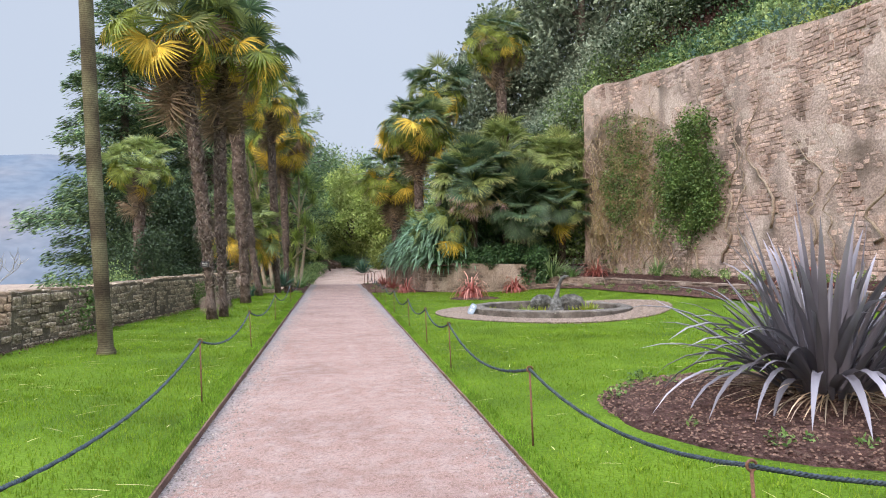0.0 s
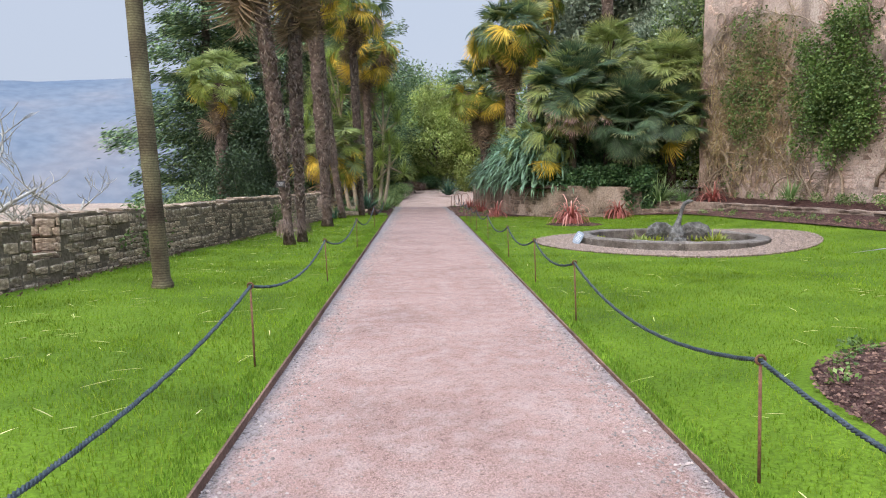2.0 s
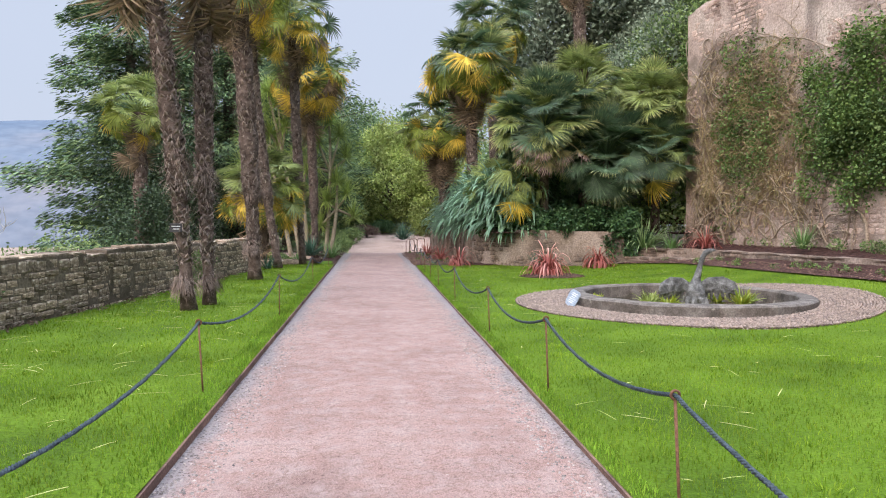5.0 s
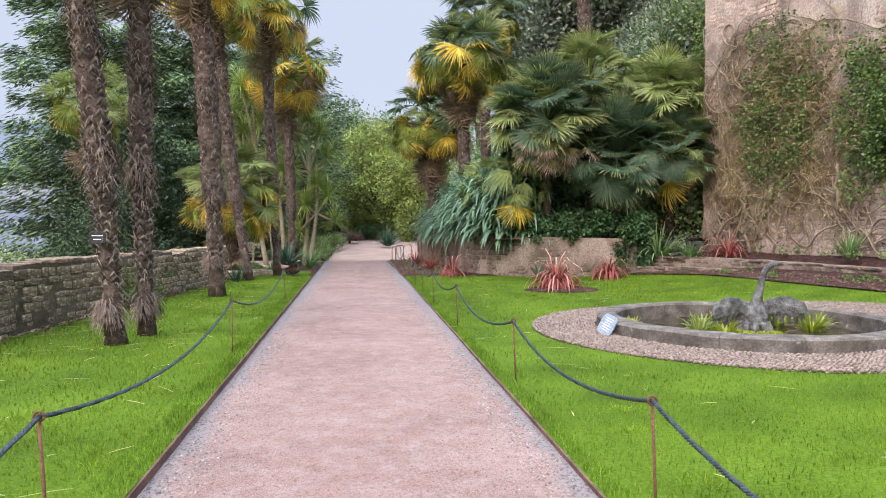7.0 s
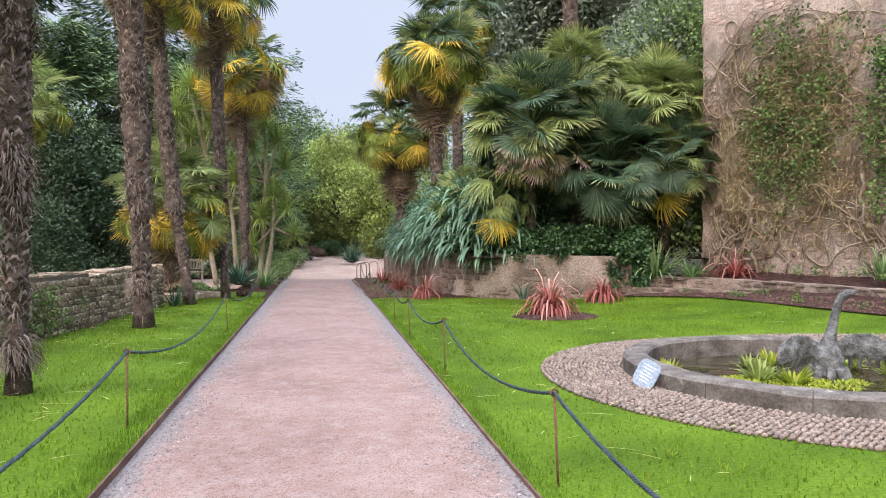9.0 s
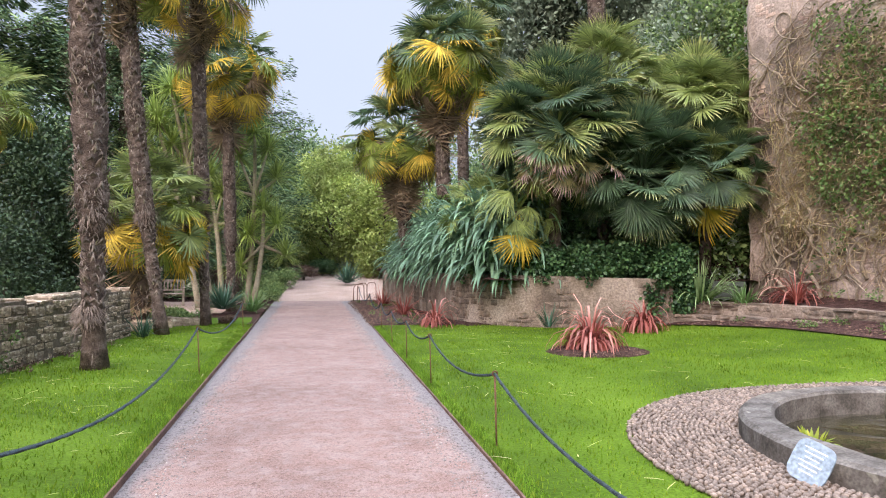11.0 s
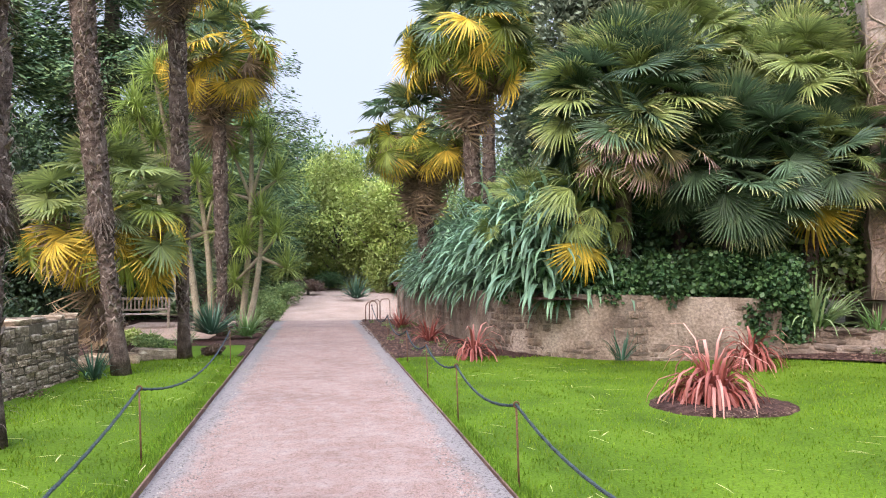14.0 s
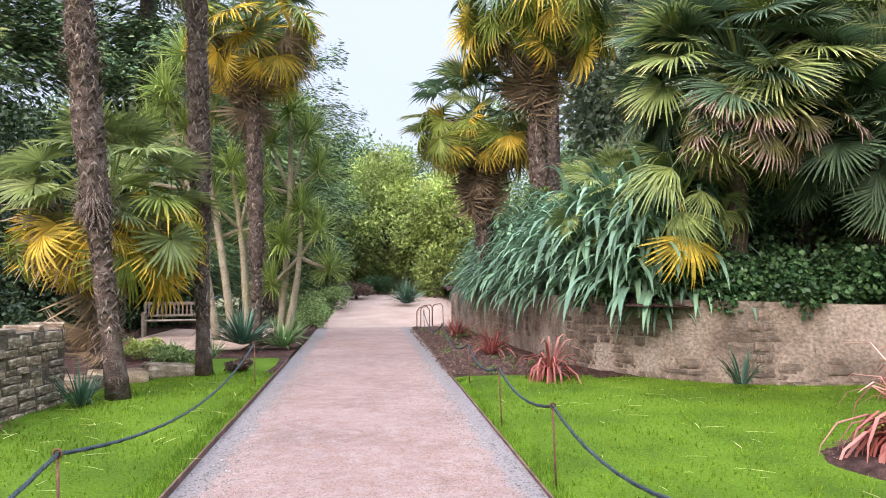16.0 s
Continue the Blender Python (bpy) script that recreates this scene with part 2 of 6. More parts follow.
M["ret_run"] = mottled("old_retaining_run", [(0.149, 0.104, 0.079), (0.257, 0.191, 0.151), (0.369, 0.288, 0.236)], 1.6, 24, 0.95, 0.8, 0.02, island=0.22, stain=(1.1, (0.306, 0.252, 0.216), 0.6), streak=(1.2, (0.054, 0.045, 0.036), 0.6))
M["ret_mortar"] = mottled("old_retaining_render", [(0.171, 0.124, 0.097), (0.288, 0.221, 0.176), (0.387, 0.310, 0.257)], 1.5, 22, 0.95, 0.8, 0.03, streak=(1.2, (0.054, 0.045, 0.036), 0.6))
M["pond_stone"] = mottled("grey_pond_stone", [(0.062, 0.055, 0.047), (0.125, 0.109, 0.095), (0.186, 0.169, 0.150)], 4, 40, 0.9, 0.5, 0.01, objrand=0.15, stain=(7, (0.328, 0.312, 0.257), 0.66))
M["pebble"] = mottled("cobble", [(0.135, 0.105, 0.089), (0.221, 0.178, 0.153)], 10, 60, 0.8, 0.2, 0.005, island=0.3, objrand=0.25)
M["bronze"] = mottled("weathered_bronze", [(0.051, 0.051, 0.048), (0.123, 0.123, 0.116), (0.231, 0.231, 0.224)], 9, 50, 0.7, 0.9, 0.02)
M["bark"] = mottled("palm_fibre", [(0.048, 0.034, 0.027), (0.116, 0.084, 0.069), (0.200, 0.153, 0.126)], 7, 55, 0.95, 1.0, 0.03)
M["bark_stub"] = mottled("leaf_base", [(0.105, 0.081, 0.065), (0.233, 0.190, 0.159)], 12, 70, 0.9, 0.4, 0.01, island=0.45)
M["ringbark"] = mottled("ringed_bark", [(0.10, 0.09, 0.05), (0.17, 0.155, 0.09), (0.22, 0.205, 0.125)], 3, 30, 0.9, 0.6, 0.02, stain=(1.3, (0.055, 0.042, 0.03), 0.5))
M["stub_tip"] = mottled("pale_stalk_end", [(0.3, 0.25, 0.2), (0.5, 0.44, 0.37)], 9, 60, 0.9, 0.2, 0.004, island=0.4)
M["treebark"] = mottled("tree_bark", [(0.06, 0.05, 0.04), (0.15, 0.125, 0.10)], 4, 30, 0.95, 0.8, 0.03)
M["palebark"] = mottled("pale_bark", [(0.24, 0.20, 0.14), (0.38, 0.33, 0.24)], 3, 30, 0.9, 0.5, 0.02)
M["lichen_bark"] = mottled("lichened_bark", [(0.2, 0.18, 0.15), (0.46, 0.44, 0.38)], 2.5, 20, 0.95, 0.4, 0.02)
M["vine"] = mottled("dry_vine", [(0.20, 0.15, 0.11), (0.36, 0.29, 0.22)], 5, 30, 0.9, 0.4, 0.01)
M["fan"] = tip_mat("fan_leaf_green", (0.179, 0.224, 0.088), (0.548, 0.475, 0.210), 0.8, 1.25, 0.25, 0.42)
M["fan_dark"] = tip_mat("fan_leaf_dark", (0.079, 0.133, 0.074), (0.406, 0.402, 0.167), 0.85, 1.3, 0.2, 0.4)
M["fan_light"] = tip_mat("fan_leaf_new", (0.238, 0.297, 0.105), (0.644, 0.573, 0.246), 0.8, 1.3, 0.28, 0.42)
M["fan_yellow"] = tip_mat("fan_leaf_yellow", (0.62, 0.46, 0.08), (0.95, 0.56, 0.06), 0.75, 1.18, 0.35, 0.55)
M["fan_mix"] = tip_mat("fan_leaf_turning", (0.2, 0.25, 0.05), (0.88, 0.52, 0.06), 0.75, 1.18, 0.3, 0.5)
M["fan_dead"] = tip_mat("fan_leaf_dead", (0.26, 0.19, 0.13), (0.44, 0.34, 0.26), 0.4, 1.1, 0.2, 0.8)
M["fan_pink"] = tip_mat("fan_leaf_withered", (0.228, 0.196, 0.088), (0.475, 0.323, 0.297), 0.85, 1.05, 0.2, 0.7)
M["phormium"] = tip_mat("dark_sword_leaf", (0.104, 0.095, 0.109), (0.279, 0.260, 0.300), 0.3, 1.8, 0.15, 0.35, 0.3)
M["phormium_red"] = tip_mat("pink_sword_leaf", (0.26, 0.075, 0.06), (0.58, 0.29, 0.24), 0.1, 0.8, 0.25, 0.5, 0.25)
M["strap"] = tip_mat("blue_green_strap", (0.046, 0.104, 0.067), (0.141, 0.246, 0.163), 0.2, 1.0, 0.2, 0.4, 0.25)
M["cordy"] = tip_mat("cordyline_leaf", (0.240, 0.324, 0.084), (0.432, 0.516, 0.192), 0.2, 0.9, 0.4, 0.5, 0.2)
M["iris"] = tip_mat("iris_leaf", (0.10, 0.19, 0.06), (0.26, 0.36, 0.17), 0.1, 0.6, 0.3, 0.5, 0.2)
M["ivy"] = leaf_mat("ivy_leaf", [(0.020, 0.056, 0.027), (0.050, 0.112, 0.046), (0.094, 0.180, 0.068)], 0.1, 0.4, patch=(0.5, 1.3), spec=0.2)
M["ivy_light"] = leaf_mat("climber_leaf", [(0.051, 0.105, 0.031), (0.112, 0.187, 0.054), (0.184, 0.257, 0.085)], 0.2, 0.5, patch=(0.5, 1.3), spec=0.15)
M["twig"] = leaf_mat("dry_creeper", [(0.264, 0.182, 0.113), (0.396, 0.288, 0.184), (0.288, 0.266, 0.122)], 0.1, 0.9)
M["yew"] = leaf_mat("yew_spray", [(0.054, 0.101, 0.068), (0.123, 0.202, 0.107), (0.264, 0.358, 0.161)], 0.1, 0.75, scale=0.9, patch=(0.35, 1.35), spec=0.05)
# much darker evergreen: deep shade among the leaves is put into the colour
M["shade"] = leaf_mat("evergreen_painted_shade", [(0.017, 0.034, 0.018), (0.033, 0.062, 0.028), (0.056, 0.094, 0.040)], 0.1, 0.6)
M["fir"] = leaf_mat("fir_spray", [(0.078, 0.146, 0.081), (0.146, 0.231, 0.114), (0.247, 0.345, 0.155)], 0.12, 0.75, scale=0.4, patch=(0.55, 1.3), spec=0.05)
M["greytree"] = leaf_mat("grey_green_leaf", [(0.101, 0.137, 0.098), (0.196, 0.242, 0.176), (0.309, 0.363, 0.267)], 0.15, 0.75, scale=0.4, patch=(0.55, 1.25), spec=0.08)
M["lime"] = leaf_mat("yellow_green_leaf", [(0.222, 0.297, 0.077), (0.344, 0.425, 0.131), (0.483, 0.536, 0.199)], 0.25, 0.65, scale=0.45, patch=(0.3, 1.3), spec=0.1)
M["mid"] = leaf_mat("shrub_leaf", [(0.087, 0.149, 0.059), (0.174, 0.254, 0.102), (0.284, 0.362, 0.142)], 0.2, 0.65, scale=0.7, patch=(0.5, 1.3), spec=0.1)
M["teal"] = leaf_mat("blue_spurge_leaf", [(0.060, 0.128, 0.098), (0.098, 0.188, 0.150)], 0.2, 0.5)
M["weed"] = leaf_mat("pond_weed", [(0.30, 0.33, 0.03), (0.22, 0.32, 0.04), (0.45, 0.42, 0.05)], 0.3, 0.5)
M["brownbush"] = leaf_mat("purple_brown_leaf", [(0.11, 0.065, 0.05), (0.17, 0.11, 0.08)], 0.2, 0.6)
M["wood"] = mottled("weathered_bench_wood", [(0.22, 0.18, 0.14), (0.36, 0.31, 0.26)], 4, 40, 0.85, 0.3, 0.005)
M["black"] = mottled("black_label_and_hole_dark", [(0.015, 0.015, 0.016), (0.03, 0.03, 0.032)], 8, 60, 0.5, 0.1, 0.002)
M["white"] = mottled("white_paint", [(0.7, 0.7, 0.7), (0.82, 0.82, 0.82)], 8, 60, 0.6, 0.1, 0.002)
M["slate"] = mottled("blue_grey_slate", [(0.210, 0.266, 0.315), (0.294, 0.350, 0.399)], 5, 40, 0.6, 0.3, 0.004)


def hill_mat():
    m, nt, b = base_mat("haze_tinted_woodland", 1.0)
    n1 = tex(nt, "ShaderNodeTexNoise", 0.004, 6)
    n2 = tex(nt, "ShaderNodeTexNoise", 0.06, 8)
    # distance haze over the woods is put into these blue-grey colours
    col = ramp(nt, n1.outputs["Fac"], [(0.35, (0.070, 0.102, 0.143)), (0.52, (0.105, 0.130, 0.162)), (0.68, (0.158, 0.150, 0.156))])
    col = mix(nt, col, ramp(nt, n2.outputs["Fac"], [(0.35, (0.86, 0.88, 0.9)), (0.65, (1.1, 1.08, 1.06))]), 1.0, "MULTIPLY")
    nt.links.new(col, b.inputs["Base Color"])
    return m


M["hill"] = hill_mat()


def ring_mat():
    """Smooth palm bark: close rings, dark brown patches over grey-green."""
    m, nt, b = base_mat("ringed_bark", 0.9)
    w = tex(nt, "ShaderNodeTexWave", 9.5)
    w.bands_direction = "Z"
    w.inputs["Distortion"].default_value = 2.5
    n1 = tex(nt, "ShaderNodeTexNoise", 1.4, 5)
    n2 = tex(nt, "ShaderNodeTexNoise", 45, 5)
    col = ramp(nt, n1.outputs["Fac"], [(0.36, (0.045, 0.034, 0.024)), (0.5, (0.095, 0.08, 0.05)), (0.64, (0.165, 0.155, 0.09))])
    col = mix(nt, col, ramp(nt, w.outputs["Fac"], [(0.15, (0.72, 0.7, 0.68)), (0.5, (1.04, 1.04, 1.04))]), 1.0, "MULTIPLY")
    col = mix(nt, col, ramp(nt, n2.outputs["Fac"], [(0.3, (0.7, 0.7, 0.7)), (0.7, (1.25, 1.25, 1.25))]), 1.0, "MULTIPLY")
    nt.links.new(col, b.inputs["Base Color"])
    bump(nt, b, n2.outputs["Fac"], 0.5, 0.01, bump(nt, b, w.outputs["Fac"], 0.16, 0.01))
    return m


M["ringbark"] = ring_mat()
M["collar"] = mottled("fibre_collar", [(0.14, 0.105, 0.085), (0.26, 0.2, 0.165)], 9, 70, 0.95, 0, island=0.3)


def water_mat():
    m, nt, b = base_mat("pond_water", 0.04)
    n = tex(nt, "ShaderNodeTexNoise", 2.2, 5)
    nt.links.new(ramp(nt, n.outputs["Fac"], [(0.4, (0.016, 0.014, 0.009)), (0.62, (0.045, 0.038, 0.018))]), b.inputs["Base Color"])
    b.inputs["Specular IOR Level"].default_value = 0.25
    n2 = tex(nt, "ShaderNodeTexNoise", 9, 2)
    bump(nt, b, n2.outputs["Fac"], 0.08, 0.01)
    return m


M["water"] = water_mat()


# ---- mesh helpers ----
rng = np.random.default_rng(7)


def np_mesh(name, verts, faces, material, smooth=False):
    """A mesh from arrays: verts (n,3), faces (m,k)."""
    verts, faces = np.asarray(verts, dtype=np.float32), np.asarray(faces, dtype=np.int32)
    me = bpy.data.meshes.new(name)
    me.vertices.add(len(verts))
    me.vertices.foreach_set("co", verts.ravel())
    k = faces.shape[1]
    me.loops.add(faces.size)
    me.loops.foreach_set("vertex_index", faces.ravel())
    me.polygons.add(len(faces))
    me.polygons.foreach_set("loop_start", np.arange(0, faces.size, k, dtype=np.int32))
    me.polygons.foreach_set("loop_total", np.full(len(faces), k, dtype=np.int32))
    me.update(calc_edges=True)
    if smooth:
        me.polygons.foreach_set("use_smooth", np.ones(len(faces), dtype=bool))
    me.materials.append(material)
    return me


def part(name, data, parent=None, label="", m=None):
    """One mesh object under a thing or a part."""
    ob = new(name, data)
    if parent is not None:
        ob.parent = parent
    if m is not None:
        ob.matrix_basis = m
    if label:
        ob["label"] = label
    return ob


def thing(name, label, category, group="", kind="", at=None, data=None):
    ob = new(name, data)
    if at is not None:
        ob.matrix_basis = at if isinstance(at, Matrix) else Matrix.Translation(at)
    return tagged(ob, label, category, group, kind)


def bm_mesh(name, bm, material, smooth=False):
    me = bpy.data.meshes.new(name)
    bm.normal_update()
    bm.to_mesh(me)
    bm.free()
    me.materials.append(material)
    if smooth:
        me.polygons.foreach_set("use_smooth", np.ones(len(me.polygons), dtype=bool))
    return me


def tube(name, pts, radii, material, sides=8, wob=0.0, caps=True):
    """A tube along a line of points; radii one or one each."""
    pts = [Vector(p) for p in pts]
    if isinstance(radii, (int, float)):
        radii = [radii] * len(pts)
    vs, fs = [], []
    ref = Vector((0.31, 0.95, 0.05))
    for i, p in enumerate(pts):
        d = (pts[min(i + 1, len(pts) - 1)] - pts[max(i - 1, 0)]).normalized()
        u = d.cross(ref)
        if u.length < 0.05:
            u = d.cross(Vector((1, 0, 0)))
        u.normalize()
        v = d.cross(u)
        for s in range(sides):
            a = 2 * math.pi * s / sides
            r = radii[i] * (1 + wob * (rng.random() - 0.5))
            vs.append(p + u * (r * math.cos(a)) + v * (r * math.sin(a)))
    for i in range(len(pts) - 1):
        for s in range(sides):
            t = (s + 1) % sides
            fs.append((i * sides + s, i * sides + t, (i + 1) * sides + t, (i + 1) * sides + s))
    me = bpy.data.meshes.new(name)
    if caps:
        fs += [tuple(range(sides))[::-1], tuple(range((len(pts) - 1) * sides, len(pts) * sides))]
    me.from_pydata([tuple(v) for v in vs], [], fs)
    me.polygons.foreach_set("use_smooth", np.ones(len(me.polygons), dtype=bool))
    me.materials.append(material)
    return me


def leaves(name, centres, radii, count, size, material, flat=0.0, shell=0.55, droop=0.0, aspect=0.45, squash=1.0):
    """Many small leaf quads clustered in clumps. centres (n,3), radii (n,)."""
    centres, radii = np.asarray(centres, float), np.asarray(radii, float)
    w = radii ** 2
    pick = rng.choice(len(centres), size=count, p=w / w.sum())
    d = rng.normal(size=(count, 3))
    d /= np.linalg.norm(d, axis=1)[:, None]
    r = radii[pick] * (shell + (1 - shell) * rng.random(count)) * (0.75 + 0.5 * rng.random(count))
    off = d * r[:, None]
    off[:, 2] *= squash
    pos = centres[pick] + off
    ax = rng.normal(size=(count, 3)) * 0.7 + d
    ax[:, 2] -= droop
    ax /= np.linalg.norm(ax, axis=1)[:, None]
    nr = rng.normal(size=(count, 3)) + d * 0.8
    nr[:, 2] += 0.6 + flat
    side = np.cross(ax, nr)
    side /= np.linalg.norm(side, axis=1)[:, None] + 1e-9
    ln = size * (0.6 + 0.8 * rng.random(count))[:, None]
    wd = ln * aspect
    v = np.stack([pos - ax * ln * 0.5, pos + side * wd * 0.5 + ax * ln * 0.05, pos + ax * ln * 0.5, pos - side * wd * 0.5 + ax * ln * 0.05], 1).reshape(-1, 3)
    return np_mesh(name, v, np.arange(count * 4).reshape(-1, 4), material)


def ribbons(name, roots, dirs, lengths, widths, bends, material, seg=4, fold=0.25):
    """Sword leaves: folded tapering ribbons from roots along dirs, bending down by bends."""
    n = len(roots)
    roots, dirs = np.asarray(roots, float), np.asarray(dirs, float)
    dirs = dirs / np.linalg.norm(dirs, axis=1)[:, None]
    lengths, widths, bends = (np.broadcast_to(np.asarray(a, float), (n,)) for a in (lengths, widths, bends))
    side = np.cross(dirs, [0, 0, 1.0])
    bad = np.linalg.norm(side, axis=1) < 0.05
    side[bad] = [1, 0, 0]
    side /= np.linalg.norm(side, axis=1)[:, None]
    pos, d = roots.copy(), dirs.copy()
    rows = []
    for i in range(seg + 1):
        u = i / seg
        w = widths * (0.55 + 0.45 * min(1, u * 3)) * (1 - u ** 3) + 0.002
        nrm = np.cross(side, d)
        rows.append(np.stack([pos - side * w[:, None] / 2 + nrm * (fold * w)[:, None], pos, pos + side * w[:, None] / 2 + nrm * (fold * w)[:, None]], 1))
        pos = pos + d * (lengths / seg)[:, None]
        d = d.copy()
        d[:, 2] -= bends * (0.4 + 1.2 * u) / seg * 2
        d /= np.linalg.norm(d, axis=1)[:, None]
    v = np.stack(rows, 1)
    k = (seg + 1) * 3
    f = []
    for i in range(seg):
        for j in range(2):
            a = i * 3 + j
            f.append((a, a + 1, a + 4, a + 3))
    f = np.asarray(f)
    faces = (f[None] + (np.arange(n) * k)[:, None, None]).reshape(-1, 4)
    return np_mesh(name, v.reshape(-1, 3), faces, material)


def fan(name, material, petiole=0.5, radius=0.8, seg=34, spread=150, droop=0.25, width=0.045, cup=0.15, hang=0.7):
    """A palm's fan leaf: a stalk along +x, then folded segments fanned out from its end."""
    vs, fs = [], []
    ch, sh = math.cos(hang), math.sin(hang)

    def quad(*p):
        b = len(vs)
        vs.extend(p)
        fs.append((b, b + 1, b + 2, b + 3))

    steps = 4
    pz = lambda u: 0.05 * petiole * math.sin(u * math.pi)
    for i in range(steps):
        a, b = petiole * i / steps, petiole * (i + 1) / steps
        wa, wb = 0.016 - 0.006 * i / steps, 0.016 - 0.006 * (i + 1) / steps
        za, zb = pz(i / steps), pz((i + 1) / steps)
        quad((a, -wa, za), (b, -wb, zb), (b, 0, zb + wb), (a, 0, za + wa))
        quad((a, 0, za + wa), (b, 0, zb + wb), (b, wb, zb), (a, wa, za))
    gap = 2 * radians(spread) / seg
    for s in range(seg):
        ang = radians(-spread) + gap * (s + 0.5) + (rng.random() - 0.5) * gap * 0.5
        L = radius * (0.72 + 0.28 * math.cos(ang * 0.5)) * (0.86 + 0.26 * rng.random())
        dr = droop * (0.5 + 1.0 * rng.random())
        c, sn = math.cos(ang), math.sin(ang)

        def at(r, off, up):
            fx, fz = c * r - sn * off, cup * r * (1 - c) * 0.5 - dr * (r / radius) ** 3 * radius + up
            return (petiole + fx * ch + fz * sh, sn * r + c * off, fz * ch - fx * sh)
        # joined pleats near the stalk, then free tapering fingers
        wide = min(width * 1.5, gap * L * 0.52)
        w = [0.006, wide, wide * 0.66, 0.002]
        rr = [0.02, L * 0.5, L * 0.78, L]
        for i in range(3):
            b = len(vs)
            vs.extend([at(rr[i], -w[i] / 2, w[i] * 0.55), at(rr[i], 0, 0), at(rr[i], w[i] / 2, w[i] * 0.55), at(rr[i + 1], -w[i + 1] / 2, w[i + 1] * 0.55), at(rr[i + 1], 0, 0), at(rr[i + 1], w[i + 1] / 2, w[i + 1] * 0.55)])
            fs.extend([(b, b + 1, b + 4, b + 3), (b + 1, b + 2, b + 5, b + 4)])
    return np_mesh(name, vs, fs, material)


def edge_l(y):
    """The path's west edge: the path widens a little on the way."""
    return -1.08 - 0.0082 * y


def edge_r(y):
    return 1.30 + 0.0092 * y


def gz(x, y):
    """Height of the lawn or path."""
    if x < edge_l(y):
        z = 0.06 + 0.012 * (edge_l(y) - x)
    elif x <= edge_r(y):
        z = 0.0
    else:
        z = 0.03 + 0.016 * min(6.0, max(0.0, x - 5)) ** 2
    far = max(0.0, y - 43.0)
    far = min(far, 19.0)
    return z + 0.045 * far * min(1.0, far / 8)


# ---- ground, path, lawns ----
def sheet(name, xs, ys, fz, material):
    vs = [(x, y, fz(x, y)) for y in ys for x in xs]
    nx = len(xs)
    fs = [(j * nx + i, j * nx + i + 1, (j + 1) * nx + i + 1, (j + 1) * nx + i) for j in range(len(ys) - 1) for i in range(nx - 1)]
    return np_mesh(name, vs, fs, material, True)


def ground_z(x, y):
    if x < -4.6:
        d = -4.6 - x
        drop = min(24.0, 0.05 + 0.9 * d if d < 1.5 else 1.4 + 0.18 * (d - 1.5)) if y < 30 else min(24.0, 0.1 + 0.12 * d)
        return -drop + 0.15 * noise.noise(Vector((x * 0.2, y * 0.2, 0)))
    if 2 < x <= 8.5 and 10 < y < 26:
        return -0.5
    if x > 8.5 and y < 45:
        return gz(8.5, y) - 0.05
    return gz(x, y) - 0.06


def spaced(a, b, n):
    return [a + (b - a) * i / n for i in range(n + 1)]


gx = [-3000, -1500, -700, -400, -250, -160, -110, -80, -60, -45, -34, -26, -20, -15, -11, -8, -6.5, -5.5, -5, -4.6, -4, -3, -2, -1.2, 0, 1.4, 3, 5, 6, 7, 8, 8.5, 12, 16, 24, 40, 80, 200, 600, 3000]
gy = [-600, -100, -40, -15, -6, 0, 6, 12, 18, 24, 30, 36, 40, 43, 46, 50, 54, 60, 70, 90, 140, 300, 800, 3000]
thing("ground", "rough earth and meadow falling away to the valley", "ground", kind="structure", data=sheet("ground", gx, gy, ground_z, M["ground"]))
thing("marsh", "flat brown reed marsh on the valley floor", "marsh", kind="structure", data=sheet("marsh", [-1100, -500, -250, -90], [-400, 0, 200, 400, 900], lambda x, y: -21.5, M["marsh"]))

path = thing("path", "pinkish crushed-gravel garden path, straight and level", "path", kind="structure",
             data=sheet("path", spaced(-1.3, 1.3, 12), spaced(-4, 42.5, 60), lambda x, y: 0.012 * (1 - (x / 1.3) ** 2) + 0.006 * noise.noise(Vector((x * 1.3, y * 0.8, 0))), M["path"]))
for v in path.data.vertices:
    v.co.x = edge_l(v.co.y) + (edge_r(v.co.y) - edge_l(v.co.y)) * (v.co.x + 1.3) / 2.6


def court_z(x, y):
    return gz(0, y) + 0.004 - 0.03 * max(0, abs(x - 1) - 9)


thing("forecourt", "paler sandy path widening beyond the garden", "path", kind="structure",
      data=sheet("forecourt", spaced(-1.3, 6, 12), spaced(42.5, 62, 26), court_z, M["court"]))

lawn_l = thing("lawn_west", "bright green mown lawn beside the path", "lawn", kind="structure",
               data=sheet("lawn_west", spaced(-5.6, -1.2, 20), spaced(-4, 33, 80), lambda x, y: gz(x, y) + 0.02 * noise.noise(Vector((x * 0.8, y * 0.8, 1))), M["lawn"]))
lawn_r = thing("lawn_east", "bright green mown lawn round the pond", "lawn", kind="structure",
               data=sheet("lawn_east", spaced(1.46, 11.5, 40), spaced(-4, 31.5, 80), lambda x, y: -0.3 if math.hypot(x - 5.75, y - 17.75) < 2.05 else gz(x, y) + 0.012 * noise.noise(Vector((x * 0.7, y * 0.7, 1))), M["lawn"]))
for lawn, x0, x1, edge in ((lawn_l, -5.6, -1.2, edge_l), (lawn_r, 11.5, 1.46, edge_r)):
    for v in lawn.data.vertices:
        shift = edge(v.co.y) + (0.012 if x1 > 0 else -0.012) - x1
        v.co.x += shift * (v.co.x - x0) / (x1 - x0)
        if x1 < 0:
            v.co.x = max(v.co.x, -5.5 + (v.co.y - 9) * 0.09)
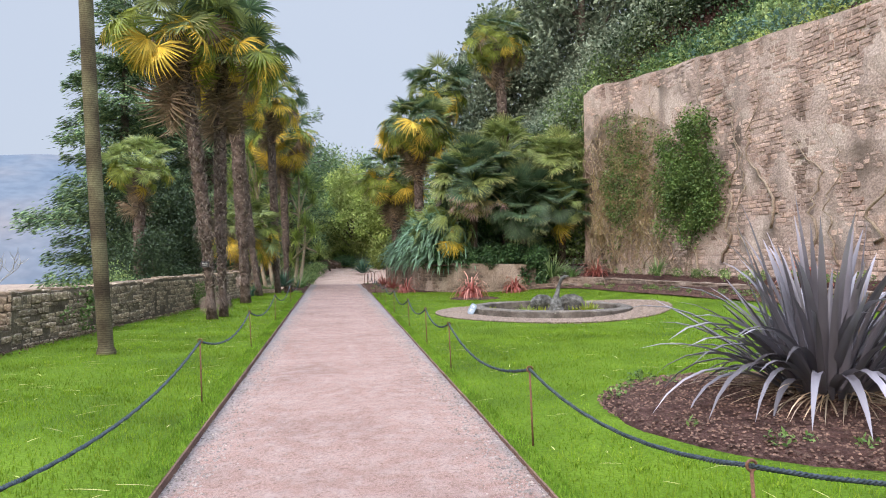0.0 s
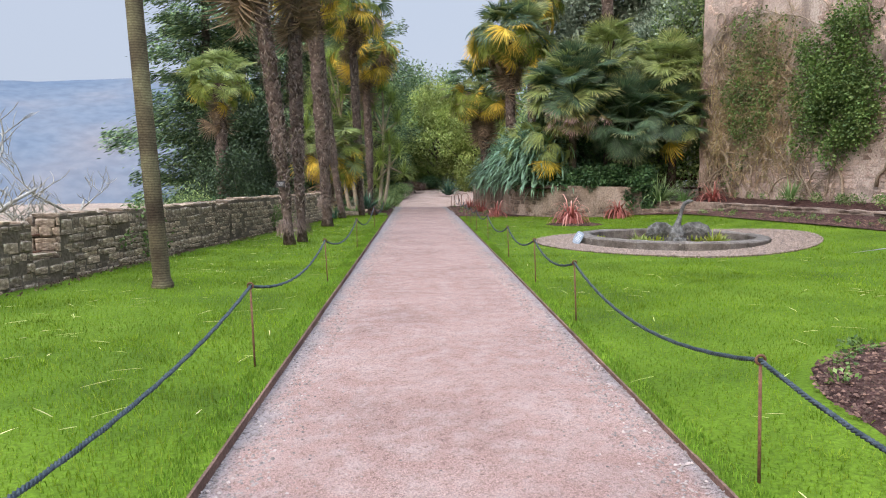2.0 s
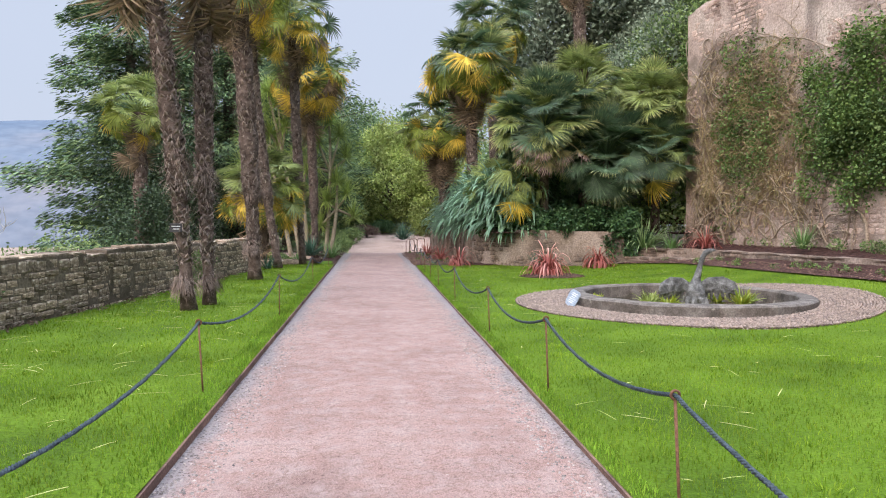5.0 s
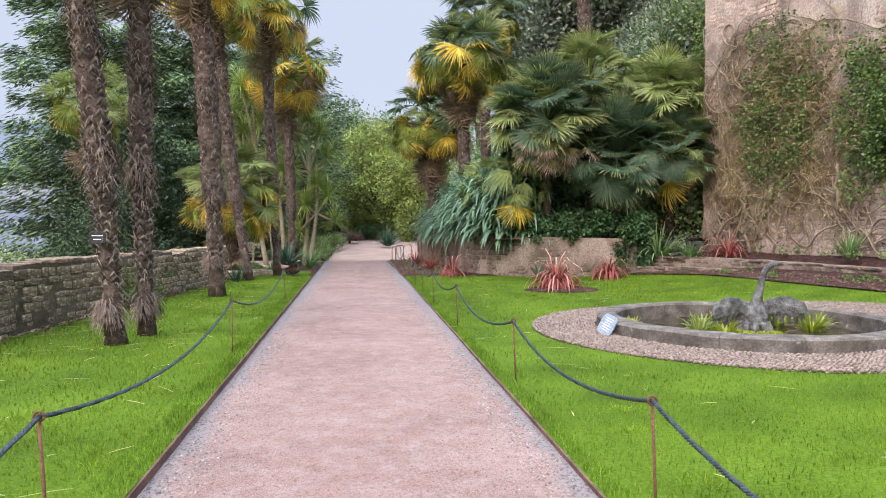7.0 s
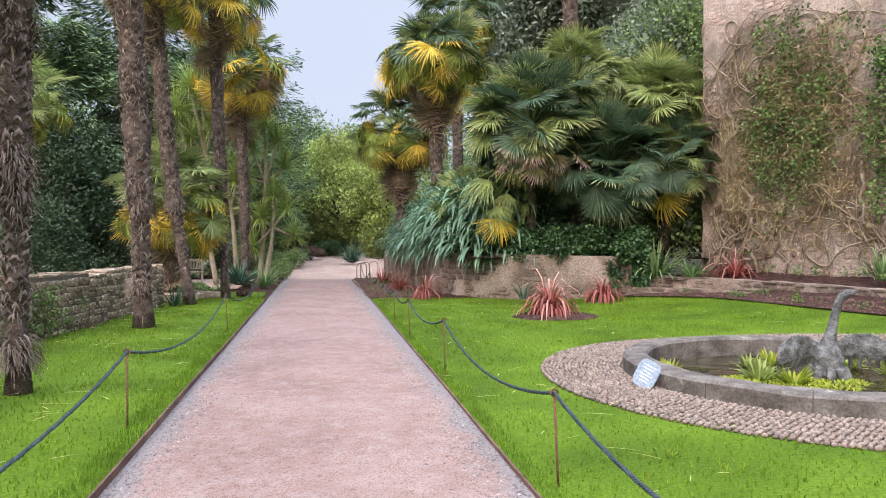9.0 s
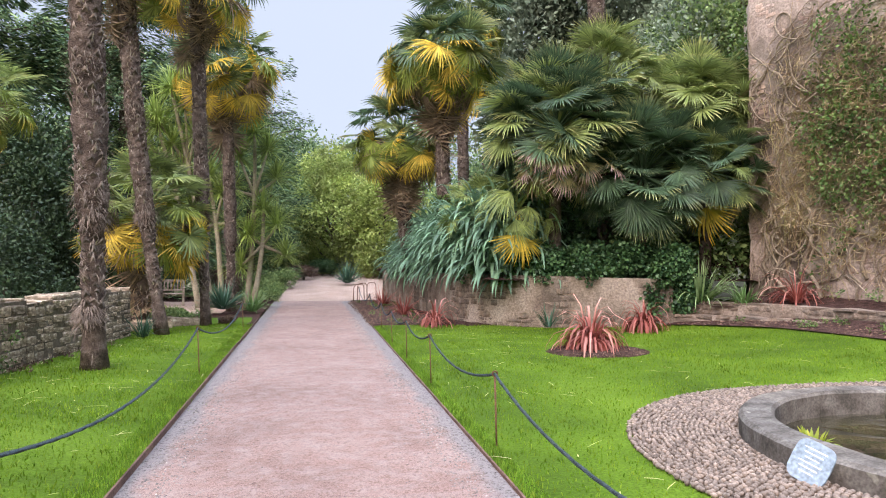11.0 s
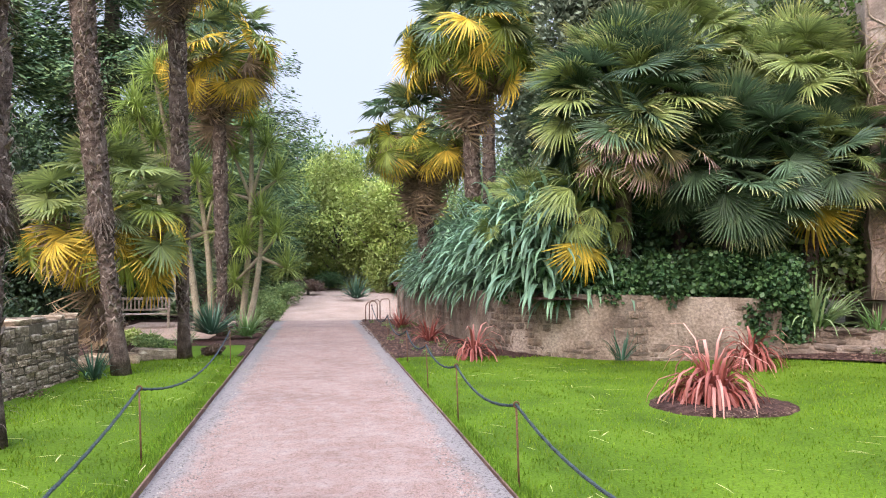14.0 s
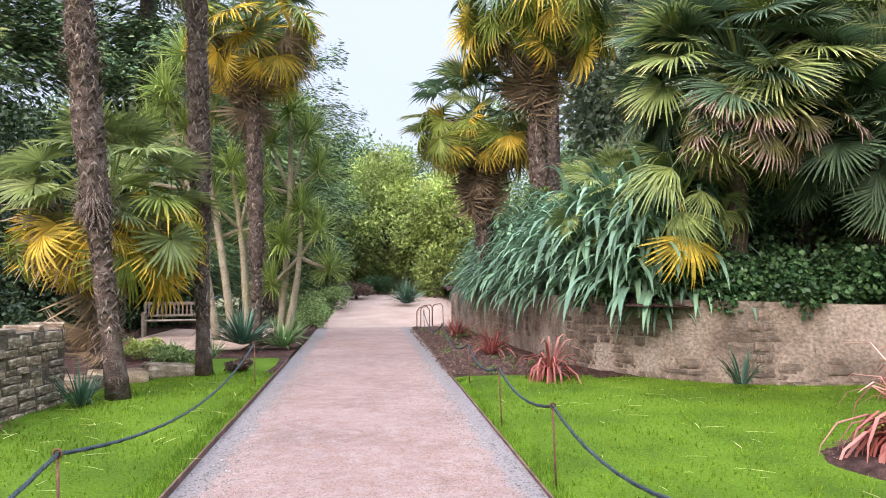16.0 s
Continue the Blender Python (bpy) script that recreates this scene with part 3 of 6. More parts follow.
for x, z0, label in ((-1.185, 0.058, "thin rusted metal lawn edging"), (1.44, 0.03, "thin rusted metal lawn edging")):
    bm = bmesh.new()
    ys = spaced(-4, 42 if x > 0 else 33, 40)
    prev = None
    for y in ys:
        dx = (edge_r(y) + 0.006 if x > 0 else edge_l(y) - 0.006) - x + 0.008 * noise.noise(Vector((x, y * 0.4, 0)))
        q = [bm.verts.new((x + dx + a, y, b)) for a, b in ((-0.008, -0.05), (0.008, -0.05), (0.008, z0), (-0.008, z0))]
        if prev:
            for i in range(4):
                bm.faces.new((prev[i], prev[(i + 1) % 4], q[(i + 1) % 4], q[i]))
        prev = q
    thing("lawn_edging", label, "edging", kind="structure", data=bm_mesh("lawn_edging", bm, M["board"]))

PX, PY = 5.75, 17.75          # pond centre
BEDX, BEDY = 4.5, 5.9         # dark phormium's bed
RBX, RBY = 5.08, 24.6          # pink phormium's bed


def on_lawn(x, y):
    if math.hypot(x - PX, y - PY) < 3.12 or math.hypot(x - BEDX, y - BEDY) < 2.1 or math.hypot((x - RBX) / 1.05, (y - RBY) / 0.85) < 0.95:
        return False
    if x < 0:
        return edge_l(y) - 0.012 > x > wall_x(y) + 0.2 and y < 31
    return edge_r(y) + 0.012 < x < border_x(y) and y < 30.2 - 0.0 * x and y < 30.4 - 0.28 * max(0, x - 3.5)


def wall_x(y):
    """Inner face of the low stone wall."""
    return -5.3 + (y - 9) * 0.09


def border_x(y):
    """Edge between lawn and border at the foot of the big wall."""
    return 9.3 + (24 - y) * 0.06 if y < 24 else 9.3 - (y - 24) ** 2 * 0.09


def blades(name, x0, x1, y0, y1, count, h, w, material="blade", along=None):
    x, y = rng.uniform(x0, x1, count), rng.uniform(y0, y1, count)
    if along:
        x = np.array([along(v) for v in y]) + x
    keep = np.array([on_lawn(a, b) for a, b in zip(x, y)])
    x, y = x[keep], y[keep]
    n = len(x)
    z = np.array([gz(a, b) for a, b in zip(x, y)])
    a = rng.uniform(0, 2 * np.pi, n)
    hh = h * (0.5 + 0.9 * rng.random(n))
    ww = w * (0.7 + 0.6 * rng.random(n))
    lean = rng.uniform(0.15, 0.9, n) * hh
    b = rng.uniform(0, 2 * np.pi, n)
    p0 = np.stack([x - np.cos(a) * ww, y - np.sin(a) * ww, z - 0.01], 1)
    p1 = np.stack([x + np.cos(a) * ww, y + np.sin(a) * ww, z - 0.01], 1)
    mx = np.stack([x + np.cos(b) * lean * 0.4, y + np.sin(b) * lean * 0.4, z + hh * 0.65], 1)
    da = np.stack([np.cos(a) * ww * 0.7, np.sin(a) * ww * 0.7, 0 * a], 1)
    tp = np.stack([x + np.cos(b) * lean, y + np.sin(b) * lean, z + hh], 1)
    v = np.stack([p0, p1, mx + da, mx - da, tp], 1).reshape(-1, 3)
    i = np.arange(n)[:, None] * 5
    f = np.concatenate([i + np.array([0, 1, 2]), i + np.array([0, 2, 3]), i + np.array([3, 2, 4])], 0)
    return np_mesh(name, v, f, M[material])


for nm, args in (("grass", (-5.2, -1.19, 1.0, 14, 72000, 0.027, 0.0026)), ("grass", (-5.2, -1.2, 14, 31, 32000, 0.029, 0.0045)),
                 ("grass", (1.44, 6, 1.5, 14, 76000, 0.027, 0.0026)), ("grass", (6, 10, 3, 14, 20000, 0.029, 0.0045)), ("grass", (1.46, 10, 14, 31, 56000, 0.029, 0.0045))):
    thing(nm, "short green lawn grass", "grass", kind="stuff", data=blades(nm, *args))
# uncut darker grass in a strip along both edgings
for x0, x1, edge in ((-0.22, -0.012, edge_l), (0.012, 0.16, edge_r)):
    thing("grass", "longer darker grass along the lawn edging", "grass", kind="stuff", data=blades("grass", x0, x1, 1.5, 30, 11000, 0.036, 0.0034, "rough_grass", edge))
# scattered coarser tufts in the lawn
tx, ty = np.concatenate([rng.uniform(-4.8, -1.4, 130), rng.uniform(1.7, 8.5, 150)]), rng.uniform(2, 29, 280)
ok = np.array([on_lawn(a, b) for a, b in zip(tx, ty)])
tx, ty = tx[ok].repeat(60), ty[ok].repeat(60)
k = len(tx)
ta, te = rng.uniform(0, 6.283, k), rng.uniform(0.5, 1.4, k)
tr = np.abs(rng.normal(0, 0.17, k))
thing("grass", "coarser tufts of grass in the lawn", "grass", kind="stuff",
      data=ribbons("grass", np.stack([tx + tr * np.cos(ta), ty + tr * np.sin(ta), [gz(a, b) for a, b in zip(tx, ty)]], 1), np.stack([np.cos(ta) * np.cos(te), np.sin(ta) * np.cos(te), np.sin(te)], 1), rng.uniform(0.025, 0.055, k), 0.005, 1.0, M["blade"], 2))

# mown clippings and fallen strips lying on the grass
n = 800
cx = np.concatenate([rng.uniform(-4.9, -1.3, n // 2), rng.uniform(1.6, 8.5, n // 2)])
cy = rng.uniform(2, 30, n)
ok = np.array([on_lawn(a, b) for a, b in zip(cx, cy)])
cx, cy = cx[ok], cy[ok]
ca = rng.uniform(0, 2 * np.pi, len(cx))
thing("clippings", "pale dry leaf strips lying on the lawn", "clippings", kind="stuff",
      data=ribbons("clippings", np.stack([cx, cy, [gz(a, b) + 0.035 for a, b in zip(cx, cy)]], 1), np.stack([np.cos(ca), np.sin(ca), 0.05 + 0 * ca], 1),
                   rng.uniform(0.05, 0.32, len(cx)), rng.uniform(0.004, 0.01, len(cx)), 0.1, M["straw"], 3))


def pebbles(name, pos, size, material):
    """Small low stones at given places, joined."""
    base = np.array([(1, 0, 0), (0.3, 0.95, 0), (-0.8, 0.6, 0), (-0.8, -0.6, 0), (0.3, -0.95, 0), (0.5, 0.1, 0.62), (-0.3, 0.35, 0.66), (-0.25, -0.4, 0.6)])
    fs = np.array([(0, 1, 5), (1, 6, 5), (1, 2, 6), (2, 3, 6), (3, 7, 6), (3, 4, 7), (4, 5, 7), (4, 0, 5), (5, 6, 7)])
    n = len(pos)
    s = size * (0.6 + 0.8 * rng.random((n, 1))) * (0.75 + 0.5 * rng.random((n, 3)))
    a = rng.uniform(0, 2 * np.pi, n)
    v = base[None] * s[:, None, :]
    c, sn = np.cos(a)[:, None], np.sin(a)[:, None]
    v = np.stack([v[..., 0] * c - v[..., 1] * sn, v[..., 0] * sn + v[..., 1] * c, v[..., 2]], -1) + np.asarray(pos)[:, None, :]
    f = fs[None] + (np.arange(n) * 8)[:, None, None]
    return np_mesh(name, v.reshape(-1, 3), f.reshape(-1, 3), material)


n = 20000
sx = np.where(rng.random(n) < 0.55, np.where(rng.random(n) < 0.5, rng.uniform(-1.14, -0.85, n), rng.uniform(1.1, 1.36, n)), rng.uniform(-1.0, 1.25, n))
sy = 1 + 32 * rng.random(n) ** 1.15
thing("path_gravel", "loose grey and pink stone chips on the path", "gravel", kind="stuff", data=pebbles("path_gravel", np.stack([sx, sy, 0.004 + 0 * sx], 1), 0.009, M["stone_chip"]))


def disc(name, cx, cy, rx, ry, z, dome, material, rag=0.06, rings=6, seg=48):
    vs = [(cx, cy, z + dome)]
    for i in range(1, rings + 1):
        u = i / rings
        for s in range(seg):
            a = 2 * math.pi * s / seg
            k = 1 + (rag * noise.noise(Vector((math.cos(a) * 3, math.sin(a) * 3, cx))) if i == rings else 0)
            vs.append((cx + rx * u * k * math.cos(a), cy + ry * u * k * math.sin(a), z + dome * (1 - u ** 2) - (0.05 if i == rings else 0) + 0.02 * noise.noise(Vector((u * 5, a * 3, cy)))))
    fs = [(0, 1 + s, 1 + (s + 1) % seg, 0)[:3] for s in range(seg)]
    me = bpy.data.meshes.new(name)
    for i in range(rings - 1):
        for s in range(seg):
            t = (s + 1) % seg
            fs.append((1 + i * seg + s, 1 + (i + 1) * seg + s, 1 + (i + 1) * seg + t, 1 + i * seg + t))
    me.from_pydata(vs, [], fs)
    me.materials.append(material)
    return me


thing("flower_bed", "round bed of dark brown soil and bark chips", "bed", kind="structure", data=disc("flower_bed", BEDX, BEDY, 2.08, 2.1, 0.05, 0.16, M["soil"]))
thing("flower_bed", "small round bed of dark soil in the lawn", "bed", kind="structure", data=disc("flower_bed", RBX, RBY, 0.98, 0.82, 0.06, 0.06, M["soil"]))
for bx, by, r, cnt, z in ((BEDX, BEDY, 2.0, 8500, 0.06), (RBX, RBY, 0.85, 1500, 0.055)):
    a, rr = rng.uniform(0, 2 * np.pi, cnt), r * np.sqrt(rng.random(cnt))
    dome = 0.16 if r > 1 else 0.06
    thing("bark_chips", "brown bark chips and crumbs of soil on the bed", "mulch", kind="stuff",
          data=pebbles("bark_chips", np.stack([bx + rr * np.cos(a), by + rr * np.sin(a), z + dome * (1 - (rr / r) ** 2) + 0.0 * a], 1), 0.0125, M["chip"]))


# ---- walls ----
def stone_data(name, material, seed):
    """One rough squared stone, 1 x 1 x 1, centred, with worn corners."""
    r = random.Random(seed)
    bm = bmesh.new()
    bmesh.ops.create_cube(bm, size=1.0)
    bmesh.ops.bevel(bm, geom=bm.edges[:], offset=0.09, segments=1, affect="EDGES")
    for v in bm.verts:
        v.co += Vector((r.uniform(-0.05, 0.05), r.uniform(-0.05, 0.05), r.uniform(-0.06, 0.06)))
    return bm_mesh(name, bm, material)


def line_at(pts, s):
    """Point and heading at length s along a polyline in plan."""
    for (x0, y0), (x1, y1) in zip(pts, pts[1:]):
        d = math.hypot(x1 - x0, y1 - y0)
        if s <= d or (x1, y1) == tuple(pts[-1]):
            u = s / d
            return x0 + (x1 - x0) * u, y0 + (y1 - y0) * u, math.atan2(y1 - y0, x1 - x0)
        s -= d


def line_len(pts):
    return sum(math.hypot(b[0] - a[0], b[1] - a[1]) for a, b in zip(pts, pts[1:]))


def wall_core(name, pts, thick, z0, z1, material, wob=0.02, step=0.5, side=1):
    """A solid wall along a line in plan; pts is the seen face, the thickness goes to its left (side 1) or right (-1)."""
    L = line_len(pts)
    n = max(2, int(L / step))
    k = max(1, int(((z1(L / 2) if callable(z1) else z1) - (z0(L / 2) if callable(z0) else z0)) / 0.6))
    bm = bmesh.new()
    prev = None
    for i in range(n + 1):
        x, y, h = line_at(pts, L * i / n)
        nx, ny = -math.sin(h) * side, math.cos(h) * side
        za = z0(L * i / n) if callable(z0) else z0
        zb = z1(L * i / n) if callable(z1) else z1
        q = []
        for j in range(k + 1):
            w = wob * noise.noise(Vector((x * 1.7, y * 1.7, j * 0.9)))
            q.append(bm.verts.new((x - nx * w, y - ny * w, za + (zb - za) * j / k)))
        q.append(bm.verts.new((x + nx * thick, y + ny * thick, zb + wob * noise.noise(Vector((x * 2, y * 2, 9))))))
        q.append(bm.verts.new((x + nx * thick, y + ny * thick, za)))
        if prev:
            for a in range(len(q)):
                b = (a + 1) % len(q)
                bm.faces.new((prev[a], q[a], q[b], prev[b]) if side < 0 else (prev[b], q[b], q[a], prev[a]))
        if i in (0, n):
            bm.faces.new(q if i == 0 else q[::-1])
        prev = q
    bmesh.ops.recalc_face_normals(bm, faces=bm.faces[:])
    return bm_mesh(name, bm, material)


def stones_on(parent, pts, z0, z1, w, h, mats, near, side=1, proud=0.03, depth=0.12, fill=1.0, seed=1, skip=None, level=False):
    """Courses of stones on a wall's face: those where near(x, y, z) holds are parts, at most 300; the rest one joined part."""
    r = random.Random(seed)
    shapes = [stone_data("stone", mats[0], seed * 10 + i) for i in range(4)]
    L = line_len(pts)
    count = 0
    base = [np.array([v.co[:] for v in s.vertices]) for s in shapes]
    polys = [[tuple(p.vertices) for p in s.polygons] for s in shapes]
    rest_v, rest_f, off = [], [], 0
    zlo = min(z0(L * i / 20) if callable(z0) else z0 for i in range(21))
    zhi = max(z1(L * i / 20) if callable(z1) else z1 for i in range(21))
    z = zlo
    while z < zhi - 0.03:
        ch = h * r.uniform(0.6, 1.4)
        s = 0.0
        while s < L - 0.04:
            cw = min(w * r.uniform(0.45, 1.6), L - s)
            mid = s + cw / 2
            s += cw
            if not 0.02 < mid < L - 0.02:
                continue
            a = z0(mid) if callable(z0) else z0
            b = z1(mid) if callable(z1) else z1
            if z + ch * 0.5 < a or z + ch * 0.6 > b or r.random() > fill or (skip and skip(mid, z)):
                continue
            x, y, hd = line_at(pts, mid)
            nx, ny = -math.sin(hd) * side, math.cos(hd) * side
            p = r.uniform(0.05, 1.0) * proud
            cen = (x + nx * (depth / 2 - p), y + ny * (depth / 2 - p), z + ch / 2 + r.uniform(-0.015, 0.015))
            size = (cw * r.uniform(0.86, 0.97), depth, min(ch * r.uniform(0.82, 0.96), b - z))
            mat = Matrix.LocRotScale(cen, Euler((r.uniform(-0.03, 0.03), r.uniform(-0.035, 0.035), hd + r.uniform(-0.02, 0.02))), size)
            k = r.randrange(4)
            if count < 300 and near(x, y, z):
                part("stone", shapes[k], parent, m=mat)
                count += 1
            else:
                m4 = np.array(mat)
                rest_v.append(base[k] @ m4[:3, :3].T + m4[:3, 3])
                rest_f += [tuple(i + off for i in f) for f in polys[k]]
                off += len(base[k])
        z += ch
    if rest_v:
        me = bpy.data.meshes.new("stonework")
        me.from_pydata([tuple(v) for v in np.concatenate(rest_v)], [], rest_f)
        me.materials.append(mats[1])
        tagged(part("stonework", me, parent), kind="stuff")


# low parapet wall on the valley side, in runs with dips between them
def run(y0, y1):
    return [(wall_x(y), y) for y in spaced(y0, y1, max(1, int((y1 - y0) / 2)))]


PARAPET = [((-4.0, 11.15), 0.86, "low lichened rubble-stone parapet wall"), ((11.75, 17.4), 0.92, "low lichened rubble-stone parapet wall"),
           ((17.4, 18.1), 0.84, "dipped sill in the stone parapet wall"), ((11.15, 11.75), 0.34, "stone sill of the gap in the parapet"),
           ((18.1, 24.0), 0.95, "low lichened rubble-stone parapet wall"), ((24.0, 24.8), 0.88, "dipped sill in the stone parapet wall"), ((24.8, 28.2), 0.92, "end block of the rubble-stone parapet wall")]
walls_to_stone = []
for (a, b), h, label in PARAPET:
    pts = run(a, b)
    w = thing("parapet_wall", label, "wall", kind="structure")
    part("core", wall_core("core", pts, 0.45, -0.6, (lambda hh: lambda s: hh + 0.03 * noise.noise(Vector((s, hh, 0))))(h + 0.08), M["mortar"]), w)
    walls_to_stone.append((w, pts, h))

# the curved retaining wall of the raised terrace
RET = [(3.25, 44), (3.35, 40), (3.6, 35), (3.8, 32), (4.05, 30.9), (4.45, 30.2), (5.1, 29.5), (6.0, 28.9), (7.0, 28.4), (8.4, 27.9)]
ret = thing("retaining_wall", "curved pinkish sandstone retaining wall, partly rendered", "wall", kind="structure")
part("core", wall_core("core", RET, 0.45, -0.1, lambda s: 1.32 - 0.1 * max(0, s - 14) / 6, M["ret_mortar"], 0.05, 0.3), ret)

# low terrace wall running on below the big wall
LOW = [(8.4, 27.9), (9.1, 27.2), (9.7, 25.9), (10.1, 23.9), (10.5, 20), (10.8, 15), (11.0, 8), (11.0, -2)]
low = thing("terrace_wall", "low weathered sandstone terrace kerb wall", "wall", kind="structure")
part("core", wall_core("core", LOW, 0.36, 0.0, 0.42, M["ret_mortar"], 0.04, 0.3), low)
UP = [(8.7, 28.15), (9.42, 27.42), (10.05, 26.05), (10.47, 23.95), (10.87, 20), (11.17, 15), (11.37, 8), (11.37, -2)]
upper = thing("terrace_wall", "upper step of the weathered sandstone terrace kerb", "wall", kind="structure")
part("core", wall_core("core", UP, 0.3, 0.2, 0.72, M["ret_mortar"], 0.04, 0.3), upper)

# the tall garden wall
BIG = [(10.8, 28.4), (11.35, 26.2), (11.85, 23.8), (12.2, 20.5), (12.6, 16), (12.9, 10), (12.9, -6)]
big = thing("wall_east", "tall weathered pinkish rubble-stone garden wall with vines", "wall", kind="structure")


def big_top(s):
    return max(6.8, 8.85 - 0.09 * s) + 0.1 * noise.noise(Vector((s * 0.5, 0, 0))) - 0.3 * max(0, 1 - s / 0.8)


part("core", wall_core("core", BIG, 0.8, 0.2, big_top, M["pink_mortar"], 0.07, 0.4), big)
# short return of the tall wall into the bank
part("core", wall_core("core", [(10.82, 28.42), (12.6, 31.2)], 0.7, 0.2, 8.6, M["pink_mortar"], 0.07, 0.5, side=-1), big, "ivy-hung return of the wall")

# soil behind the terrace walls, and the border in front of them
thing("terrace_soil", "dark soil of the raised terrace", "soil", kind="structure", data=sheet("terrace_soil", spaced(0, 1, 10), spaced(28.0, 43.9, 40), lambda u, y: 0, M["soil"]))
strip = scene.collection.objects[-1]
for v in strip.data.vertices:
    u, y = v.co.x, v.co.y
    xa = next((x0 + (x1 - x0) * (y0 - y) / (y0 - y1) for (x0, y0), (x1, y1) in zip(RET, RET[1:]) if y0 >= y >= y1), 8.4)
    v.co = (xa + 0.25 + u * max(0.5, 12.5 - xa), y + 0.15 * (1 - u), 1.2 + 0.05 * noise.noise(Vector((u * 9, y, 5))))
thing("terrace_soil", "dark planted soil at the foot of the tall wall", "soil", kind="structure", data=sheet("terrace_soil", spaced(0, 1, 6), spaced(-4, 27.6, 40), lambda u, y: 0, M["soil"]))
strip = scene.collection.objects[-1]
for v in strip.data.vertices:
    u, y = v.co.x, v.co.y
    xa = next((x0 + (x1 - x0) * (y0 - y) / (y0 - y1) for (x0, y0), (x1, y1) in zip(LOW, LOW[1:]) if y0 >= y >= y1), 10.5)
    v.co = (xa + 0.5 + u * 2.2, y, 0.62 + 0.45 * u + 0.04 * noise.noise(Vector((u * 6, y * 2, 1))))
thing("border", "dark planted soil between lawn and terrace wall", "soil", kind="structure", data=sheet("border", spaced(0, 1, 4), spaced(-4, 27.8, 50), lambda u, y: 0, M["soil"]))
strip = scene.collection.objects[-1]
for v in strip.data.vertices:
    u, y = v.co.x, v.co.y
    x = border_x(y) - 0.05 * noise.noise(Vector((y, 0, 0))) + u * (2.2 + max(0, y - 24) * 0.5)
    v.co = (x, y, gz(x, y) + 0.03 + 0.02 * noise.noise(Vector((u * 6, y * 2, 1))))
thing("border", "dark planted soil along the foot of the retaining wall", "soil", kind="structure",
      data=sheet("border", spaced(1.46, 9.2, 24), spaced(27.6, 42, 40), lambda x, y: gz(x, y) + (0.035 if y > 30.2 - 0.28 * max(0, x - 3.5) else -0.06) + 0.02 * noise.noise(Vector((x * 3, y * 3, 0))), M["soil"]))


for v in scene.collection.objects[-1].data.vertices:
    v.co.x = max(v.co.x, edge_r(v.co.y) + 0.014)


# ---- palms ----
FAN = {}
for key, matname, args in (
        ("green", "fan", dict(petiole=0.8, radius=0.42, seg=26, droop=0.12, spread=125, width=0.022)), ("green2", "fan_dark", dict(petiole=0.8, radius=0.42, seg=26, droop=0.22, spread=125, width=0.022)),
        ("light", "fan_light", dict(petiole=0.8, radius=0.42, seg=26, droop=0.12, spread=125, width=0.022)),
        ("mix", "fan_mix", dict(petiole=0.78, radius=0.42, seg=26, droop=0.35, spread=95, width=0.022, hang=0.9)), ("yellow", "fan_yellow", dict(petiole=0.75, radius=0.42, seg=24, droop=0.4, spread=85, width=0.022, hang=0.5)),
        ("dead", "fan_dead", dict(petiole=0.5, radius=0.5, seg=24, droop=0.6, spread=100, width=0.022, hang=0.3)),
        ("big", "fan_dark", dict(petiole=0.8, radius=0.46, seg=32, droop=0.12, spread=95, cup=0.35, width=0.028, hang=0.28)), ("big2", "fan_light", dict(petiole=0.8, radius=0.46, seg=32, droop=0.22, spread=95, cup=0.35, width=0.028, hang=0.35)),
        ("drape", "fan_light", dict(petiole=0.55, radius=0.62, seg=22, droop=0.55, spread=60, width=0.026, hang=0.9)), ("pink", "fan_pink", dict(petiole=0.82, radius=0.34, seg=20, droop=0.25, spread=65, width=0.024, hang=0.5)), ("bigy", "fan_yellow", dict(petiole=0.6, radius=0.6, seg=24, droop=0.25, spread=75, width=0.028, hang=0.6))):
    FAN[key] = [fan("frond", M[matname], **{**args, "hang": args.get("hang", 0.45) + dh}) for dh in (-0.35, 0.0, 0.4)]


def put_frond(parent, key, at, az, el, size, roll=0.0):
    az, el, roll, size = az + rng.uniform(-0.3, 0.3), el + rng.normal() * 0.16, roll * 1.8, size * rng.uniform(0.82, 1.12)
    m = Matrix.LocRotScale(at, None, None) @ Matrix.Rotation(az, 4, "Z") @ Matrix.Rotation(-el, 4, "Y") @ Matrix.Rotation(roll, 4, "X") @ Matrix.Scale(size, 4)
    return part("frond", rng.choice(FAN[key]), parent, m=m)


